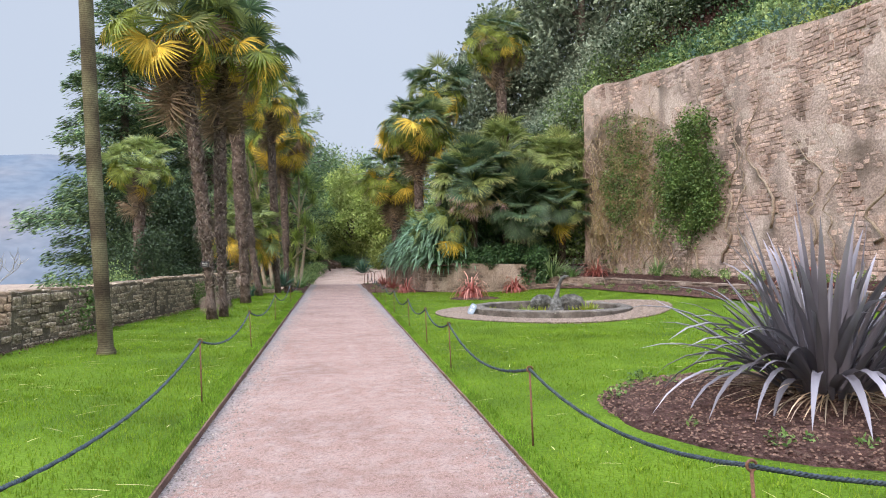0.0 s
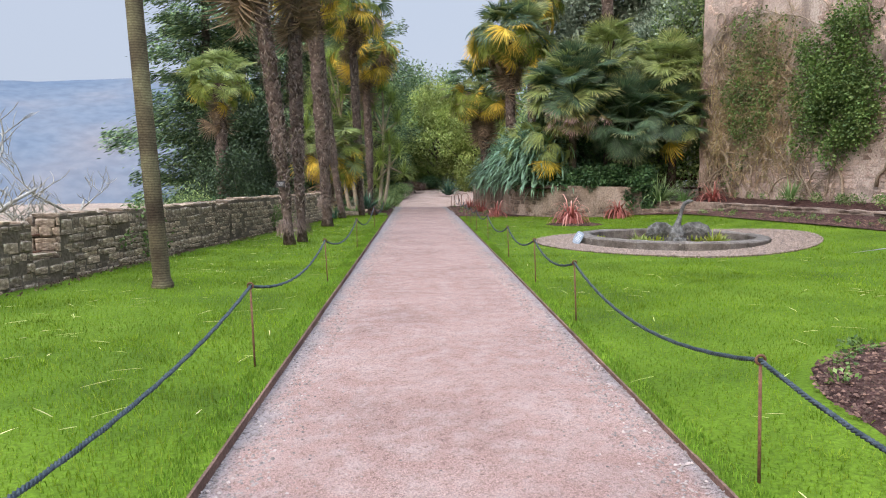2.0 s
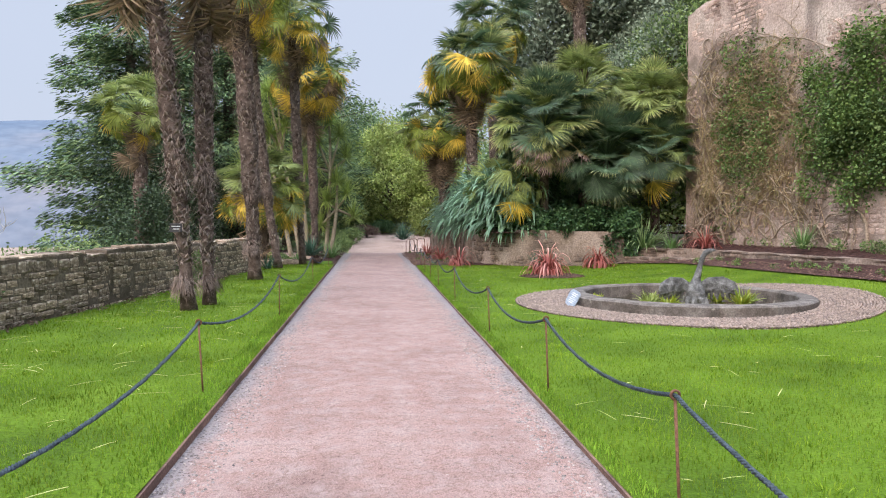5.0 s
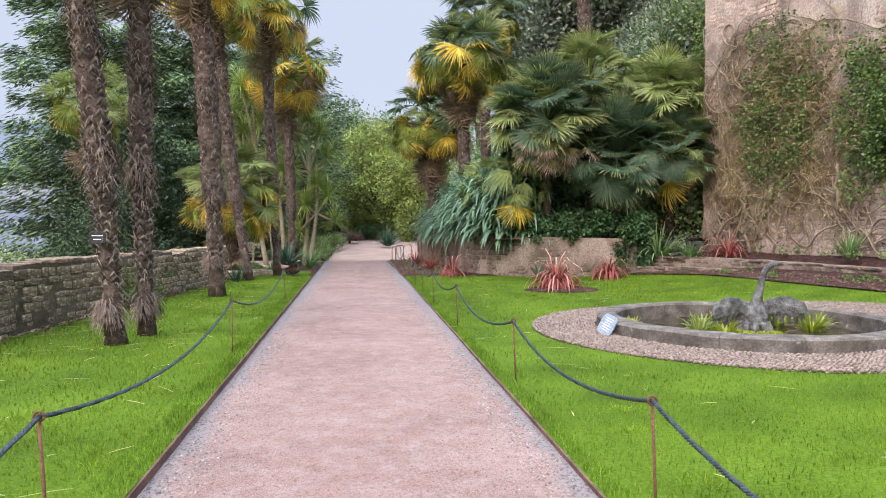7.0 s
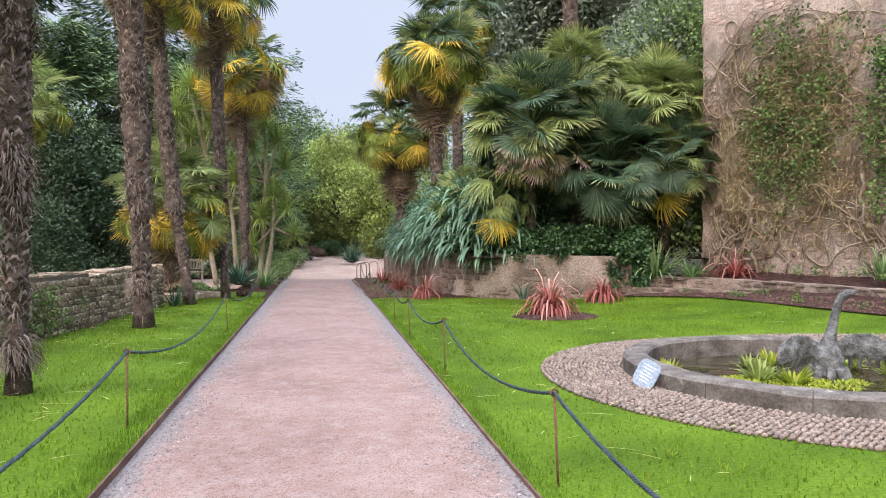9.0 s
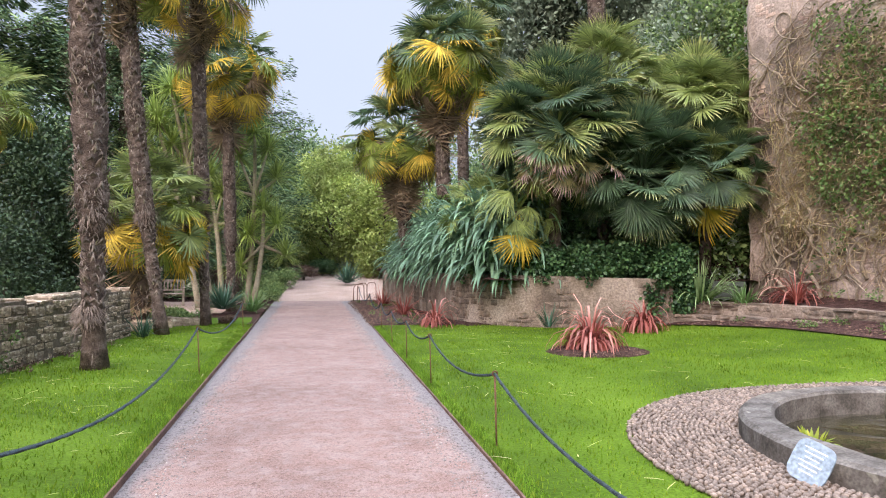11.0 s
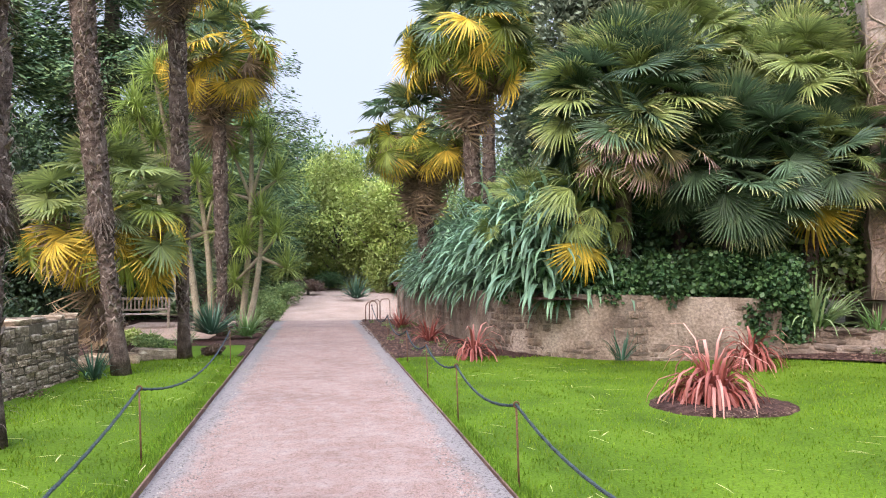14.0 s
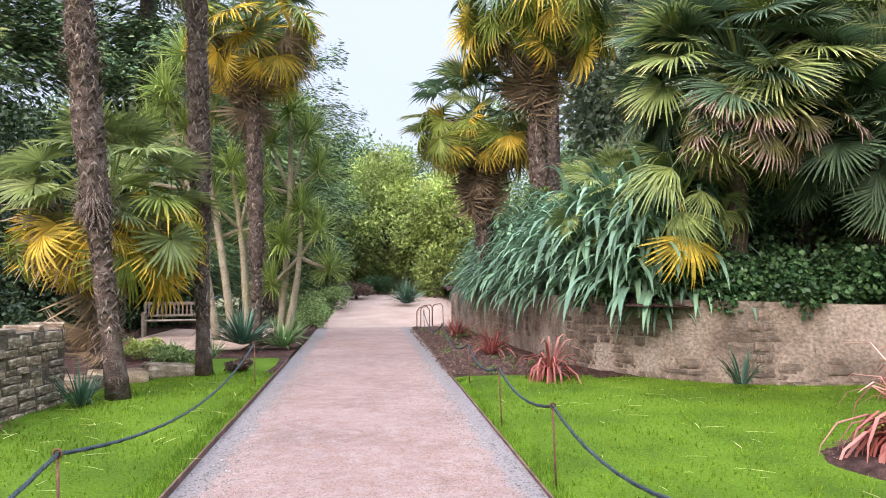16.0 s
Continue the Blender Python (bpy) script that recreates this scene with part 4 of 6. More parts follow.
def crown(parent, top, count, size, skirt=14, yellow=10, kinds=("green", "green2"), low=-0.5):
    """Green fronds above, yellowing ones below, a skirt of dead ones down the trunk."""
    count, yellow = int(count * 1.5), int(yellow * 1.7)
    for i in range(count):
        u = (i + 0.5) / count
        put_frond(parent, "mix" if u > 0.5 and i % 4 else kinds[i % 2], top + Vector((0, 0, 0.1 * (1 - u))), i * 2.4 + rng.uniform(-0.3, 0.3), 1.25 - (1.25 - low) * u ** 0.75 + rng.uniform(-0.15, 0.15), size * rng.uniform(0.85, 1.1), rng.uniform(-0.4, 0.4))
    for i in range(int(yellow * 0.62)):
        put_frond(parent, "yellow" if i % 4 else "dead", top + Vector((0, 0, -0.1)), i * 2.4 + rng.uniform(-0.4, 0.4), low + 0.7 - rng.uniform(0, 1.0), size * rng.uniform(0.85, 1.1), rng.uniform(-0.7, 0.7))
    for i in range(skirt):
        put_frond(parent, "dead", top + Vector((0, 0, -0.1 - 1.3 * i / max(1, skirt))), i * 2.4 + rng.uniform(-0.4, 0.4), -1.2 - rng.uniform(0, 0.3), size * rng.uniform(0.6, 1.0), rng.uniform(-0.6, 0.6))


def trunk_line(lean, height, bow=0.0, n=22):
    return [Vector((lean[0] * u + bow * math.sin(u * math.pi), lean[1] * u, height * u)) for u in spaced(0, 1, n)]


def girth(u):
    """A shaggy palm's trunk is thin below and matted with old fibre above."""
    return 0.82 + 0.4 * min(1.0, max(0.0, (u - 0.24) / 0.08)) - 0.12 * max(0.0, u - 0.5)


def stubs(line, r, count, length=0.11, lo=0.1, hi=0.97):
    """Old leaf bases sticking up and out of a trunk."""
    n = len(line) - 1
    vs, fs = [], []
    for i in range(count):
        u = lo + (hi - lo) * i / count
        j = min(n - 1, int(u * n))
        p = line[j].lerp(line[j + 1], u * n - j)
        a = i * 2.399 + rng.uniform(-0.3, 0.3)
        o = Vector((math.cos(a), math.sin(a), 0))
        s = Vector((-math.sin(a), math.cos(a), 0))
        L = length * rng.uniform(0.6, 1.5)
        w = 0.06 * rng.uniform(0.7, 1.3)
        b = p + o * (r * girth(u) * 0.9)
        m = b + o * (L * 0.28) + Vector((0, 0, L * 0.55))
        t = b + o * (L * rng.uniform(0.25, 0.6)) + Vector((0, 0, L * rng.uniform(0.7, 1.15)))
        k = len(vs)
        vs += [b - s * w, b + s * w, m + s * w * 0.6, m - s * w * 0.6, t, m + o * 0.012]
        fs += [(k, k + 1, k + 2), (k, k + 2, k + 3), (k + 3, k + 2, k + 4), (k, k + 3, k + 5), (k + 1, k + 5, k + 2), (k + 3, k + 4, k + 5), (k + 2, k + 5, k + 4)]
    return np_mesh("bark_cover", vs, fs, M["bark_stub"])


def fibres(line, r, count, bands, length=0.2):
    """Hanging tufts of brown fibre, thicker in some bands of the trunk."""
    n = len(line) - 1
    roots, dirs = [], []
    for i in range(count):
        u = rng.choice(bands) + rng.normal() * 0.025 if rng.random() < 0.6 else rng.uniform(0.03, 0.98)
        u = min(0.985, max(0.015, u))
        j = min(n - 1, int(u * n))
        p = line[j].lerp(line[j + 1], u * n - j)
        a = rng.uniform(0, 6.283)
        o = Vector((math.cos(a), math.sin(a), 0))
        roots.append(p + o * r * girth(u) * 0.95)
        dirs.append(o * 0.8 + Vector((0, 0, rng.uniform(-0.6, 0.3))))
    return ribbons("fibre", [tuple(v) for v in roots], [tuple(v) for v in dirs], rng.uniform(0.5, 1.3, count) * length, 0.009, 1.6, M["bark_stub"], 3, 0.1)


def tuft_of_fibre(line, r, u, count=260, length=0.2):
    """A shaggy collar of pale fibre hanging round the trunk at height fraction u."""
    n = len(line) - 1
    j = min(n - 1, int(u * n))
    p = line[j].lerp(line[j + 1], u * n - j)
    a = rng.normal(rng.uniform(3.5, 6.5), 1.0, count)
    z = rng.normal(0, 0.09, count)
    roots = np.stack([p.x + r * 0.95 * np.cos(a), p.y + r * 0.95 * np.sin(a), p.z + z], 1)
    return ribbons("fibre_collar", roots, np.stack([np.cos(a + 0.5), np.sin(a + 0.5), 0.5 - 0.8 * rng.random(count)], 1), rng.uniform(0.5, 1.2, count) * length, 0.011, 2.4, M["collar"], 4, 0.2)


def palm(at, lean, height, r, label, count=34, size=1.15, skirt=16, yellow=10, bow=0.0, stubn=420, hairy=1300, bands=(0.3, 0.55, 0.8), group="palms beside the path", kinds=("green", "green2"), low=-0.5, collars=()):
    p = thing("palm_tree", label, "palm tree", group, at=at)
    line = trunk_line(lean, height, bow)
    radii = [r * (1.35 if i == 0 else 1.0) * girth(i / (len(line) - 1)) * (1 + 0.1 * math.sin(i * 2.1)) for i in range(len(line))]
    part("trunk", tube("trunk", line, radii, M["bark"], 12, 0.14), p)
    tagged(part("bark_cover", stubs(line, r, stubn), p, "broken old leaf bases"), kind="stuff")
    if hairy:
        tagged(part("fibre", fibres(line, r, hairy, bands), p, "shaggy brown fibre"), kind="stuff")
    n = 150
    h = rng.uniform(0.12, 0.97, n)
    az, up = rng.uniform(0, 6.283, n), rng.uniform(0.3, 1.3, n)
    at_h = [line[int(v * (len(line) - 1))].lerp(line[int(v * (len(line) - 1)) + 1], v * (len(line) - 1) % 1) for v in h]
    tagged(part("stub_tip", ribbons("stub_tip", [(q.x + r * girth(v) * math.cos(a), q.y + r * girth(v) * math.sin(a), q.z) for q, a, v in zip(at_h, az, h)], np.stack([np.cos(az) * np.cos(up), np.sin(az) * np.cos(up), np.sin(up)], 1),
                                     rng.uniform(0.08, 0.2, n), 0.022, 0.4, M["stub_tip"], 2, 0.3), p, "pale split ends of old leaf stalks"), kind="stuff")
    for u in collars:
        tagged(part("fibre_collar", tuft_of_fibre(line, r, u), p, "pale shaggy fibre collar"), kind="stuff")
    crown(p, line[-1], count, size, skirt, yellow, kinds, low)
    return p


SHAG = "tall fan palm with shaggy brown trunk and yellowing crown"
palm((-2.95, 17.35, 0.05), (-0.9, 0.2), 7.3, 0.13, "tall fan palm with shaggy trunk and black label", 38, 1.6, 26, 12, 0.12, collars=(0.06, 0.33))
palm((-2.8, 18.15, 0.05), (-0.1, 0.4), 6.9, 0.12, SHAG, 34, 1.55, 24, 12, -0.06, collars=(0.06, 0.33))
palm((-2.95, 23.7, 0.05), (-0.45, 0.3), 7.9, 0.185, SHAG, 34, 1.5, 20, 16, 0.05, collars=(0.1, 0.27))
palm((-3.0, 28.45, 0.05), (-0.95, 0.3), 8.3, 0.15, "slender leaning fan palm with dark ringed trunk", 32, 1.45, 10, 16, -0.1, collars=(0.3,))
palm((-2.45, 30.7, 0.05), (-0.35, 0.2), 8.5, 0.135, "slender fan palm with dark shaggy trunk", 32, 1.45, 10, 16)
palm((-2.42, 35.9, 0.05), (-0.3, 0.2), 7.7, 0.15, "fan palm with white leaf stubs and orange skirt", 38, 1.8, 12, 32, 0.05)

# the smooth ringed palm nearest the start
pt = thing("palm_tree", "tall slender palm with smooth ringed greenish trunk", "palm tree", "palms beside the path", at=(-3.45, 11.15, 0.05))
line = trunk_line((-0.42, 0.1), 8.6, -0.05, 110)
part("trunk", tube("trunk", line, [(0.112 - 0.012 * i / 110 + (0.03 if i < 2 else 0)) * (1 + 0.012 * (i % 2)) for i in range(111)], M["ringbark"], 14, 0.02), pt)
crown(pt, line[-1], 30, 1.25, 8, 6)

palm((-9.0, 34, -1.3), (-0.1, 0), 7.2, 0.22, "small fan palm with fresh green crown behind the parapet", 36, 1.5, 14, 5, 0, 160, 500, group="palms beyond the wall", kinds=("light", "light"))
palm((-3.75, 29.9, 0.0), (0, 0), 2.5, 0.2, "squat fan palm with long yellowing skirt", 46, 1.4, 10, 36, 0, 60, 400, low=-0.45, kinds=("light", "green"))
palm((4.5, 35.6, 1.2), (-0.2, 0.1), 7.0, 0.19, "fan palm with ivy-clad trunk and orange lower leaves", 54, 2.0, 26, 20, group="palms on the terrace")
palm((3.45, 37.5, 1.2), (-0.2, 0.1), 4.7, 0.2, "fan palm with hanging dead skirt", 42, 1.85, 34, 20, group="palms on the terrace")
palm((6.5, 41.5, 1.2), (-0.2, 0.1), 10.4, 0.2, "tall fan palm behind the terrace palms", 42, 1.95, 14, 8, group="palms on the terrace")
palm((8.0, 30.4, 2.0), (-0.5, 0.2), 9.4, 0.19, "tall slim fan palm on the terrace bank", 42, 1.5, 14, 8, group="palms on the terrace")


# low bushy palms over the retaining wall
def dome_palm(at, count, size, label, pinks=6, yellows=2, face=-1.9, kinds=("big", "big2"), low=-0.75):
    p = thing("bush_palm", label, "palm", "bushy palms on the terrace", at=at)
    h = at[2] - 1.2
    part("trunk", tube("trunk", [(0.1, 0.35, -h), (0.05, 0.2, -h * 0.5), (0, 0.05, -0.05)], [0.16, 0.15, 0.12], M["bark"], 10, 0.2), p)
    for i in range(count):
        u = (i + 0.5) / count
        put_frond(p, kinds[1 if i % 3 == 0 else 0], Vector((0, 0, 0)), i * 2.4 + rng.uniform(-0.25, 0.25), 1.45 - (1.45 - low) * u ** 1.1 + rng.uniform(-0.12, 0.12), size * rng.uniform(0.88, 1.1), rng.uniform(-0.35, 0.35))
    for i in range(pinks):
        put_frond(p, "pink", Vector((0, 0, -0.1)), face + rng.uniform(-1.0, 1.0), -0.5 - rng.uniform(0.0, 0.35), size * rng.uniform(0.95, 1.1), rng.uniform(-0.3, 0.3))
    for i in range(yellows):
        put_frond(p, "bigy", Vector((0, 0, -0.1)), face + rng.uniform(-0.8, 0.8), -0.9 - rng.uniform(0, 0.3), size, rng.uniform(-0.3, 0.3))
    return p


dome_palm((6.0, 29.2, 4.85), 190, 1.6, "wide bushy fan palm with withered pink lower leaves", 18, 0)
dome_palm((7.6, 29.9, 6.3), 70, 1.4, "upright bushy fan palm with pale new leaves", 0, 0, kinds=("big2", "big2"))
dome_palm((8.15, 28.9, 3.75), 140, 1.5, "dark bushy fan palm over the wall", 1, 0, kinds=("big", "big"))
dome_palm((10.0, 29.6, 5.6), 100, 1.45, "bushy fan palm against the tall wall", 0, 0, kinds=("big2", "big2"))
dome_palm((9.9, 28.8, 3.9), 80, 1.35, "bushy fan palm leaning over the terrace corner", 1, 1, kinds=("big", "big2"))
dome_palm((4.5, 31.0, 2.95), 34, 0.95, "small fan palm hanging over the wall", 0, 1, kinds=("big2", "big2"))
dome_palm((5.15, 29.5, 2.95), 24, 1.15, "young fan palm with yellow hanging leaves", 0, 3, face=-1.8, low=-1.0, kinds=("drape", "drape"))


# ---- pond, swan ----
pond = thing("pond", "round stone pond with raised weathered rim", "pond", at=(PX, PY, 0.0))
seg_n, r0, r1, hh = 14, 1.82, 2.12, 0.23
for i in range(seg_n):
    bm = bmesh.new()
    a0, a1 = 2 * math.pi * i / seg_n + 0.0015, 2 * math.pi * (i + 1) / seg_n - 0.0015
    prof = [(r0, -0.25), (r1, -0.25), (r1 + 0.005, hh - 0.03), (r1 - 0.03, hh), (r0 + 0.03, hh + 0.005), (r0, hh - 0.025)]
    prev = None
    for j in range(7):
        a = a0 + (a1 - a0) * j / 6
        q = [bm.verts.new((r * math.cos(a), r * math.sin(a), z + 0.014 * noise.noise(Vector((a * 5, r * 3, z * 9))))) for r, z in prof]
        if prev:
            for k in range(6):
                bm.faces.new((prev[k], prev[(k + 1) % 6], q[(k + 1) % 6], q[k]))
        else:
            bm.faces.new(q)
        prev = q
    bm.faces.new(prev[::-1])
    bmesh.ops.recalc_face_normals(bm, faces=bm.faces[:])
    part("rim_stone", bm_mesh("rim_stone", bm, M["pond_stone"]), pond)
part("water", disc("water", 0, 0, 1.83, 1.83, 0.03, 0.0, M["water"], 0), pond, "dark still water")
ang, rad = rng.uniform(0, 6.283, 260), rng.uniform(0, 1, 260)
wx, wy = -0.55 + 0.85 * np.sqrt(rad) * np.cos(ang), -0.35 + 0.5 * np.sqrt(rad) * np.sin(ang)
weed = thing("pond_weed", "yellow-green weed floating on the pond", "pond plant", kind="stuff",
             data=leaves("pond_weed", np.stack([PX + wx, PY + wy, 0.045 + 0 * wx], 1), np.full(260, 0.09), 4200, 0.04, M["weed"], flat=3, squash=0.12))
for k, (ox, oy, s) in enumerate(((-0.75, -0.1, 0.32), (-0.5, -0.35, 0.24), (0.9, -0.25, 0.36), (1.2, 0.05, 0.3), (-1.5, 0.55, 0.16), (0.1, 0.9, 0.2), (-0.3, 0.7, 0.18), (0.75, 0.35, 0.22))):
    n = 60
    a = rng.uniform(0, 6.283, n)
    e = rng.uniform(0.5, 1.4, n)
    thing("water_plant", "leafy green marginal plant in the pond", "pond plant", "pond plants", at=(PX + ox, PY + oy, 0.03),
          data=ribbons("water_plant", np.stack([0.08 * np.cos(a), 0.08 * np.sin(a), 0 * a], 1), np.stack([np.cos(a) * np.cos(e), np.sin(a) * np.cos(e), np.sin(e)], 1), s * rng.uniform(0.45, 1.1, n), 0.03, 0.7, M["weed"] if k % 3 else M["lime"], 3))


def swan():
    """Rearing swan with outstretched neck and half-spread wings, as one mesh."""
    bm = bmesh.new()

    def sweep(pts, radii, sides=10, flat=1.0):
        prev = None
        for i, p in enumerate(pts):
            p = Vector(p)
            d = (Vector(pts[min(i + 1, len(pts) - 1)]) - Vector(pts[max(0, i - 1)])).normalized()
            u = d.cross(Vector((0, 1, 0.01))).normalized()
            v = d.cross(u)
            q = [bm.verts.new(p + u * (radii[i] * math.cos(6.2832 * s / sides)) + v * (radii[i] * flat * math.sin(6.2832 * s / sides)) + Vector(noise.noise_vector(p * 6 + Vector((s, 0, 0)))) * radii[i] * 0.12) for s in range(sides)]
            if prev:
                for s in range(sides):
                    bm.faces.new((prev[s], prev[(s + 1) % sides], q[(s + 1) % sides], q[s]))
            else:
                bm.faces.new(q[::-1])
            prev = q
        bm.faces.new(prev)

    sweep([(0, 0.02, 0), (0, 0, 0.12), (0, -0.02, 0.26), (0.01, 0, 0.4), (0.03, 0, 0.5), (0.06, 0, 0.62), (0.09, 0, 0.74), (0.13, 0, 0.86), (0.17, 0, 0.93), (0.24, -0.01, 0.97), (0.3, -0.02, 0.985), (0.36, -0.03, 0.985)],
          [0.17, 0.18, 0.16, 0.1, 0.066, 0.054, 0.046, 0.043, 0.046, 0.048, 0.028, 0.01], 12, 0.85)
    for sgn in (-1, 1):
        sweep([(0.08 * sgn, 0.03, 0.32), (0.26 * sgn, 0.0, 0.39), (0.46 * sgn, -0.05, 0.39), (0.62 * sgn, -0.1, 0.33), (0.72 * sgn, -0.14, 0.24)], [0.08, 0.12, 0.14, 0.12, 0.04], 12, 0.2)
        for f in range(6):
            u = 0.22 + 0.085 * f
            sweep([(u * sgn, 0.02 - 0.03 * f, 0.3), (u * sgn * 1.03, 0.06 - 0.03 * f, 0.18), (u * sgn * 1.08, 0.08 - 0.04 * f, 0.08 + 0.01 * f)], [0.045, 0.04, 0.012], 6, 0.4)
    for k in range(9):
        a = k * 0.7
        sweep([(0.15 * math.cos(a), 0.15 * math.sin(a), 0.15), (0.19 * math.cos(a), 0.19 * math.sin(a), 0.06), (0.2 * math.cos(a), 0.2 * math.sin(a), -0.04)], [0.05, 0.05, 0.05], 6)
    return bm_mesh("swan", bm, M["bronze"], True)


thing("swan_statue", "weathered grey metal swan with raised neck and spread wings", "statue", at=Matrix.Translation((PX + 0.1, PY - 0.12, 0.0)) @ Matrix.Scale(1.03, 4), data=swan())
fuse = scene.collection.objects[-1].modifiers.new("fuse", "REMESH")
fuse.mode, fuse.voxel_size, fuse.use_smooth_shade = "VOXEL", 0.012, True

# small slate plaque leaning on the rim
bm = bmesh.new()
rings = [[bm.verts.new((0.145 * math.copysign(abs(math.cos(a)) ** 0.5, math.cos(a)), y, 0.15 * math.copysign(abs(math.sin(a)) ** 0.5, math.sin(a)))) for a in spaced(0, 2 * math.pi, 24)[:-1]] for y in (-0.007, 0.007)]
bm.faces.new(rings[0])
bm.faces.new(rings[1][::-1])
for k in range(24):
    bm.faces.new((rings[0][k], rings[1][k], rings[1][(k + 1) % 24], rings[0][(k + 1) % 24]))
bmesh.ops.recalc_face_normals(bm, faces=bm.faces[:])
pl = thing("plaque", "pale blue-grey plaque leaning on the pond rim", "plaque", at=pose(3.52, 17.42, 0.19, -24, 14, -72))
part("slab", bm_mesh("slab", bm, M["slate"]), pl)
for i in range(6):
    bm = bmesh.new()
    bmesh.ops.create_cube(bm, size=1)
    for v in bm.verts:
        v.co = Vector((v.co.x * (0.17 - 0.03 * (i % 3)), v.co.y * 0.002 - 0.0085, v.co.z * 0.009 + 0.09 - 0.034 * i))
    part("text_line", bm_mesh("text_line", bm, M["white"]), pl)

# ---- rope fence ----
R_POSTS = [(3.9, 2.4), (1.75, 2.62), (1.53, 5.2), (1.52, 8.95), (1.55, 11.55), (1.6, 14.8), (1.62, 18.8), (1.6, 21.9), (1.62, 24.3), (1.64, 26.5), (1.74, 29.5), (1.85, 34.0), (1.95, 40)]
L_POSTS = [(-1.4, 2.2), (-1.34, 7.28), (-1.36, 11.65), (-1.39, 16.6), (-1.42, 23.0), (-1.46, 29.6)]
tops = {}
for row, lean in ((R_POSTS, -0.03), (L_POSTS, -0.015)):
    for i, (x, y) in enumerate(row):
        z = gz(x, y)
        lx, ly = lean + rng.uniform(-0.015, 0.015), rng.uniform(-0.02, 0.02)
        h = 0.64 + rng.uniform(-0.02, 0.02)
        p = thing("rope_post", "thin rusty iron rod with a ring on top", "post", "posts of the rope fence", at=(x, y, z - 0.05))
        part("rod", tube("rod", [(0, 0, 0), (lx * 0.5, ly * 0.5, h * 0.5), (lx, ly, h)], 0.008, M["rust"], 8), p)
        ring = [(lx + 0.022 * math.cos(a), ly, h + 0.022 + 0.022 * math.sin(a)) for a in spaced(0, 2 * math.pi, 12)]
        part("ring", tube("ring", ring, 0.007, M["rust"], 6), p)
        tops[(x, y)] = Vector((x + lx, y + ly, z - 0.05 + h + 0.02))


def rope(a, b, sag):
    n = 26
    core = [a.lerp(b, u) - Vector((0, 0, sag * 4 * u * (1 - u))) for u in spaced(0, 1, n)]
    d = (b - a).normalized()
    s = d.cross(Vector((0, 0, 1))).normalized()
    L = (b - a).length
    ob = thing("rope", "twisted dark blue-grey rope slung between posts", "rope", "ropes of the fence")
    for k in range(3):
        m = int(L * 44)
        pts = []
        for i in range(m + 1):
            u = i / m
            c = a.lerp(b, u) - Vector((0, 0, sag * 4 * u * (1 - u)))
            t = u * L / 0.075 * 2 * math.pi + k * 2.094
            pts.append(c + s * (0.0075 * math.cos(t)) + Vector((0, 0, 0.0075 * math.sin(t))))
        part("strand", tube("strand", pts, 0.0074, M["rope"], 4), ob)
    return ob


for row in (R_POSTS, L_POSTS):
    for a, b in zip(row, row[1:]):
        rope(tops[a], tops[b], 0.055 * math.dist(a, b) if row is R_POSTS else 0.045 * (b[1] - a[1]))
rope(Vector((-1.6, -3.2, 0.6)), tops[L_POSTS[0]], 0.2)


# ---- sword-leaved plants ----
def tuft(name, label, category, at, n, length, width, material, spread=1.0, bend=0.8, group="", base=0.12, emin=0.3, seg=5):
    """A clump of sword leaves, each leaf a part of its own."""
    a = rng.uniform(0, 6.283, n)
    e = np.clip(1.5 - spread * rng.random(n) ** 0.8, emin, 1.52)
    root = base * rng.random(n)
    roots = np.stack([root * np.cos(a), root * np.sin(a), 0 * a], 1)
    ways = np.stack([np.cos(a) * np.cos(e), np.sin(a) * np.cos(e), np.sin(e)], 1)
    L, W = length * rng.uniform(0.55, 1.1, n), width * rng.uniform(0.7, 1.2, n)
    B = bend * rng.uniform(0.45 if bend > 2 else 0.1, 1.5, n) * (0.5 + (1.5 - e))
    t = thing(name, label, category, group, at=at)
    for k in range(n):
        part("leaf", ribbons("leaf", roots[k:k + 1], ways[k:k + 1], L[k], W[k], B[k], M[material], seg), t)
    return t


ph = tuft("phormium", "large dark purple sword-leaved plant in the bed", "plant", (BEDX + 0.05, BEDY - 0.1, 0.18), 180, 1.8, 0.085, "phormium", 0.95, 0.8, base=0.36, emin=0.42, seg=8)
a = rng.uniform(0, 6.283, 170)
part("withered_leaves", ribbons("withered_leaves", np.stack([0.3 * np.cos(a), 0.3 * np.sin(a), rng.uniform(0.02, 0.12, 170)], 1), np.stack([np.cos(a + rng.normal(0, 0.7, 170)), np.sin(a), rng.uniform(-0.05, 0.2, 170)], 1), rng.uniform(0.4, 1.1, 170), 0.014, 0.35, M["fan_dead"], 5), ph, "withered brown leaves at the foot")
tuft("red_phormium", "pink and red striped sword-leaved plant", "plant", (RBX - 0.12, RBY, 0.1), 190, 1.15, 0.05, "phormium_red", 0.85, 6.0, "pink sword-leaved plants", 0.16)
tuft("red_phormium", "pink sword-leaved plant by the wall foot", "plant", (7.3, 27.2, 0.2), 110, 0.95, 0.045, "phormium_red", 0.85, 5.5, "pink sword-leaved plants", 0.14)
tuft("red_phormium", "pale pink drooping sword-leaved plant by the wall corner", "plant", (3.1, 29.9, 0.08), 60, 0.95, 0.045, "phormium_red", 1.1, 4.5, "pink sword-leaved plants", 0.12)
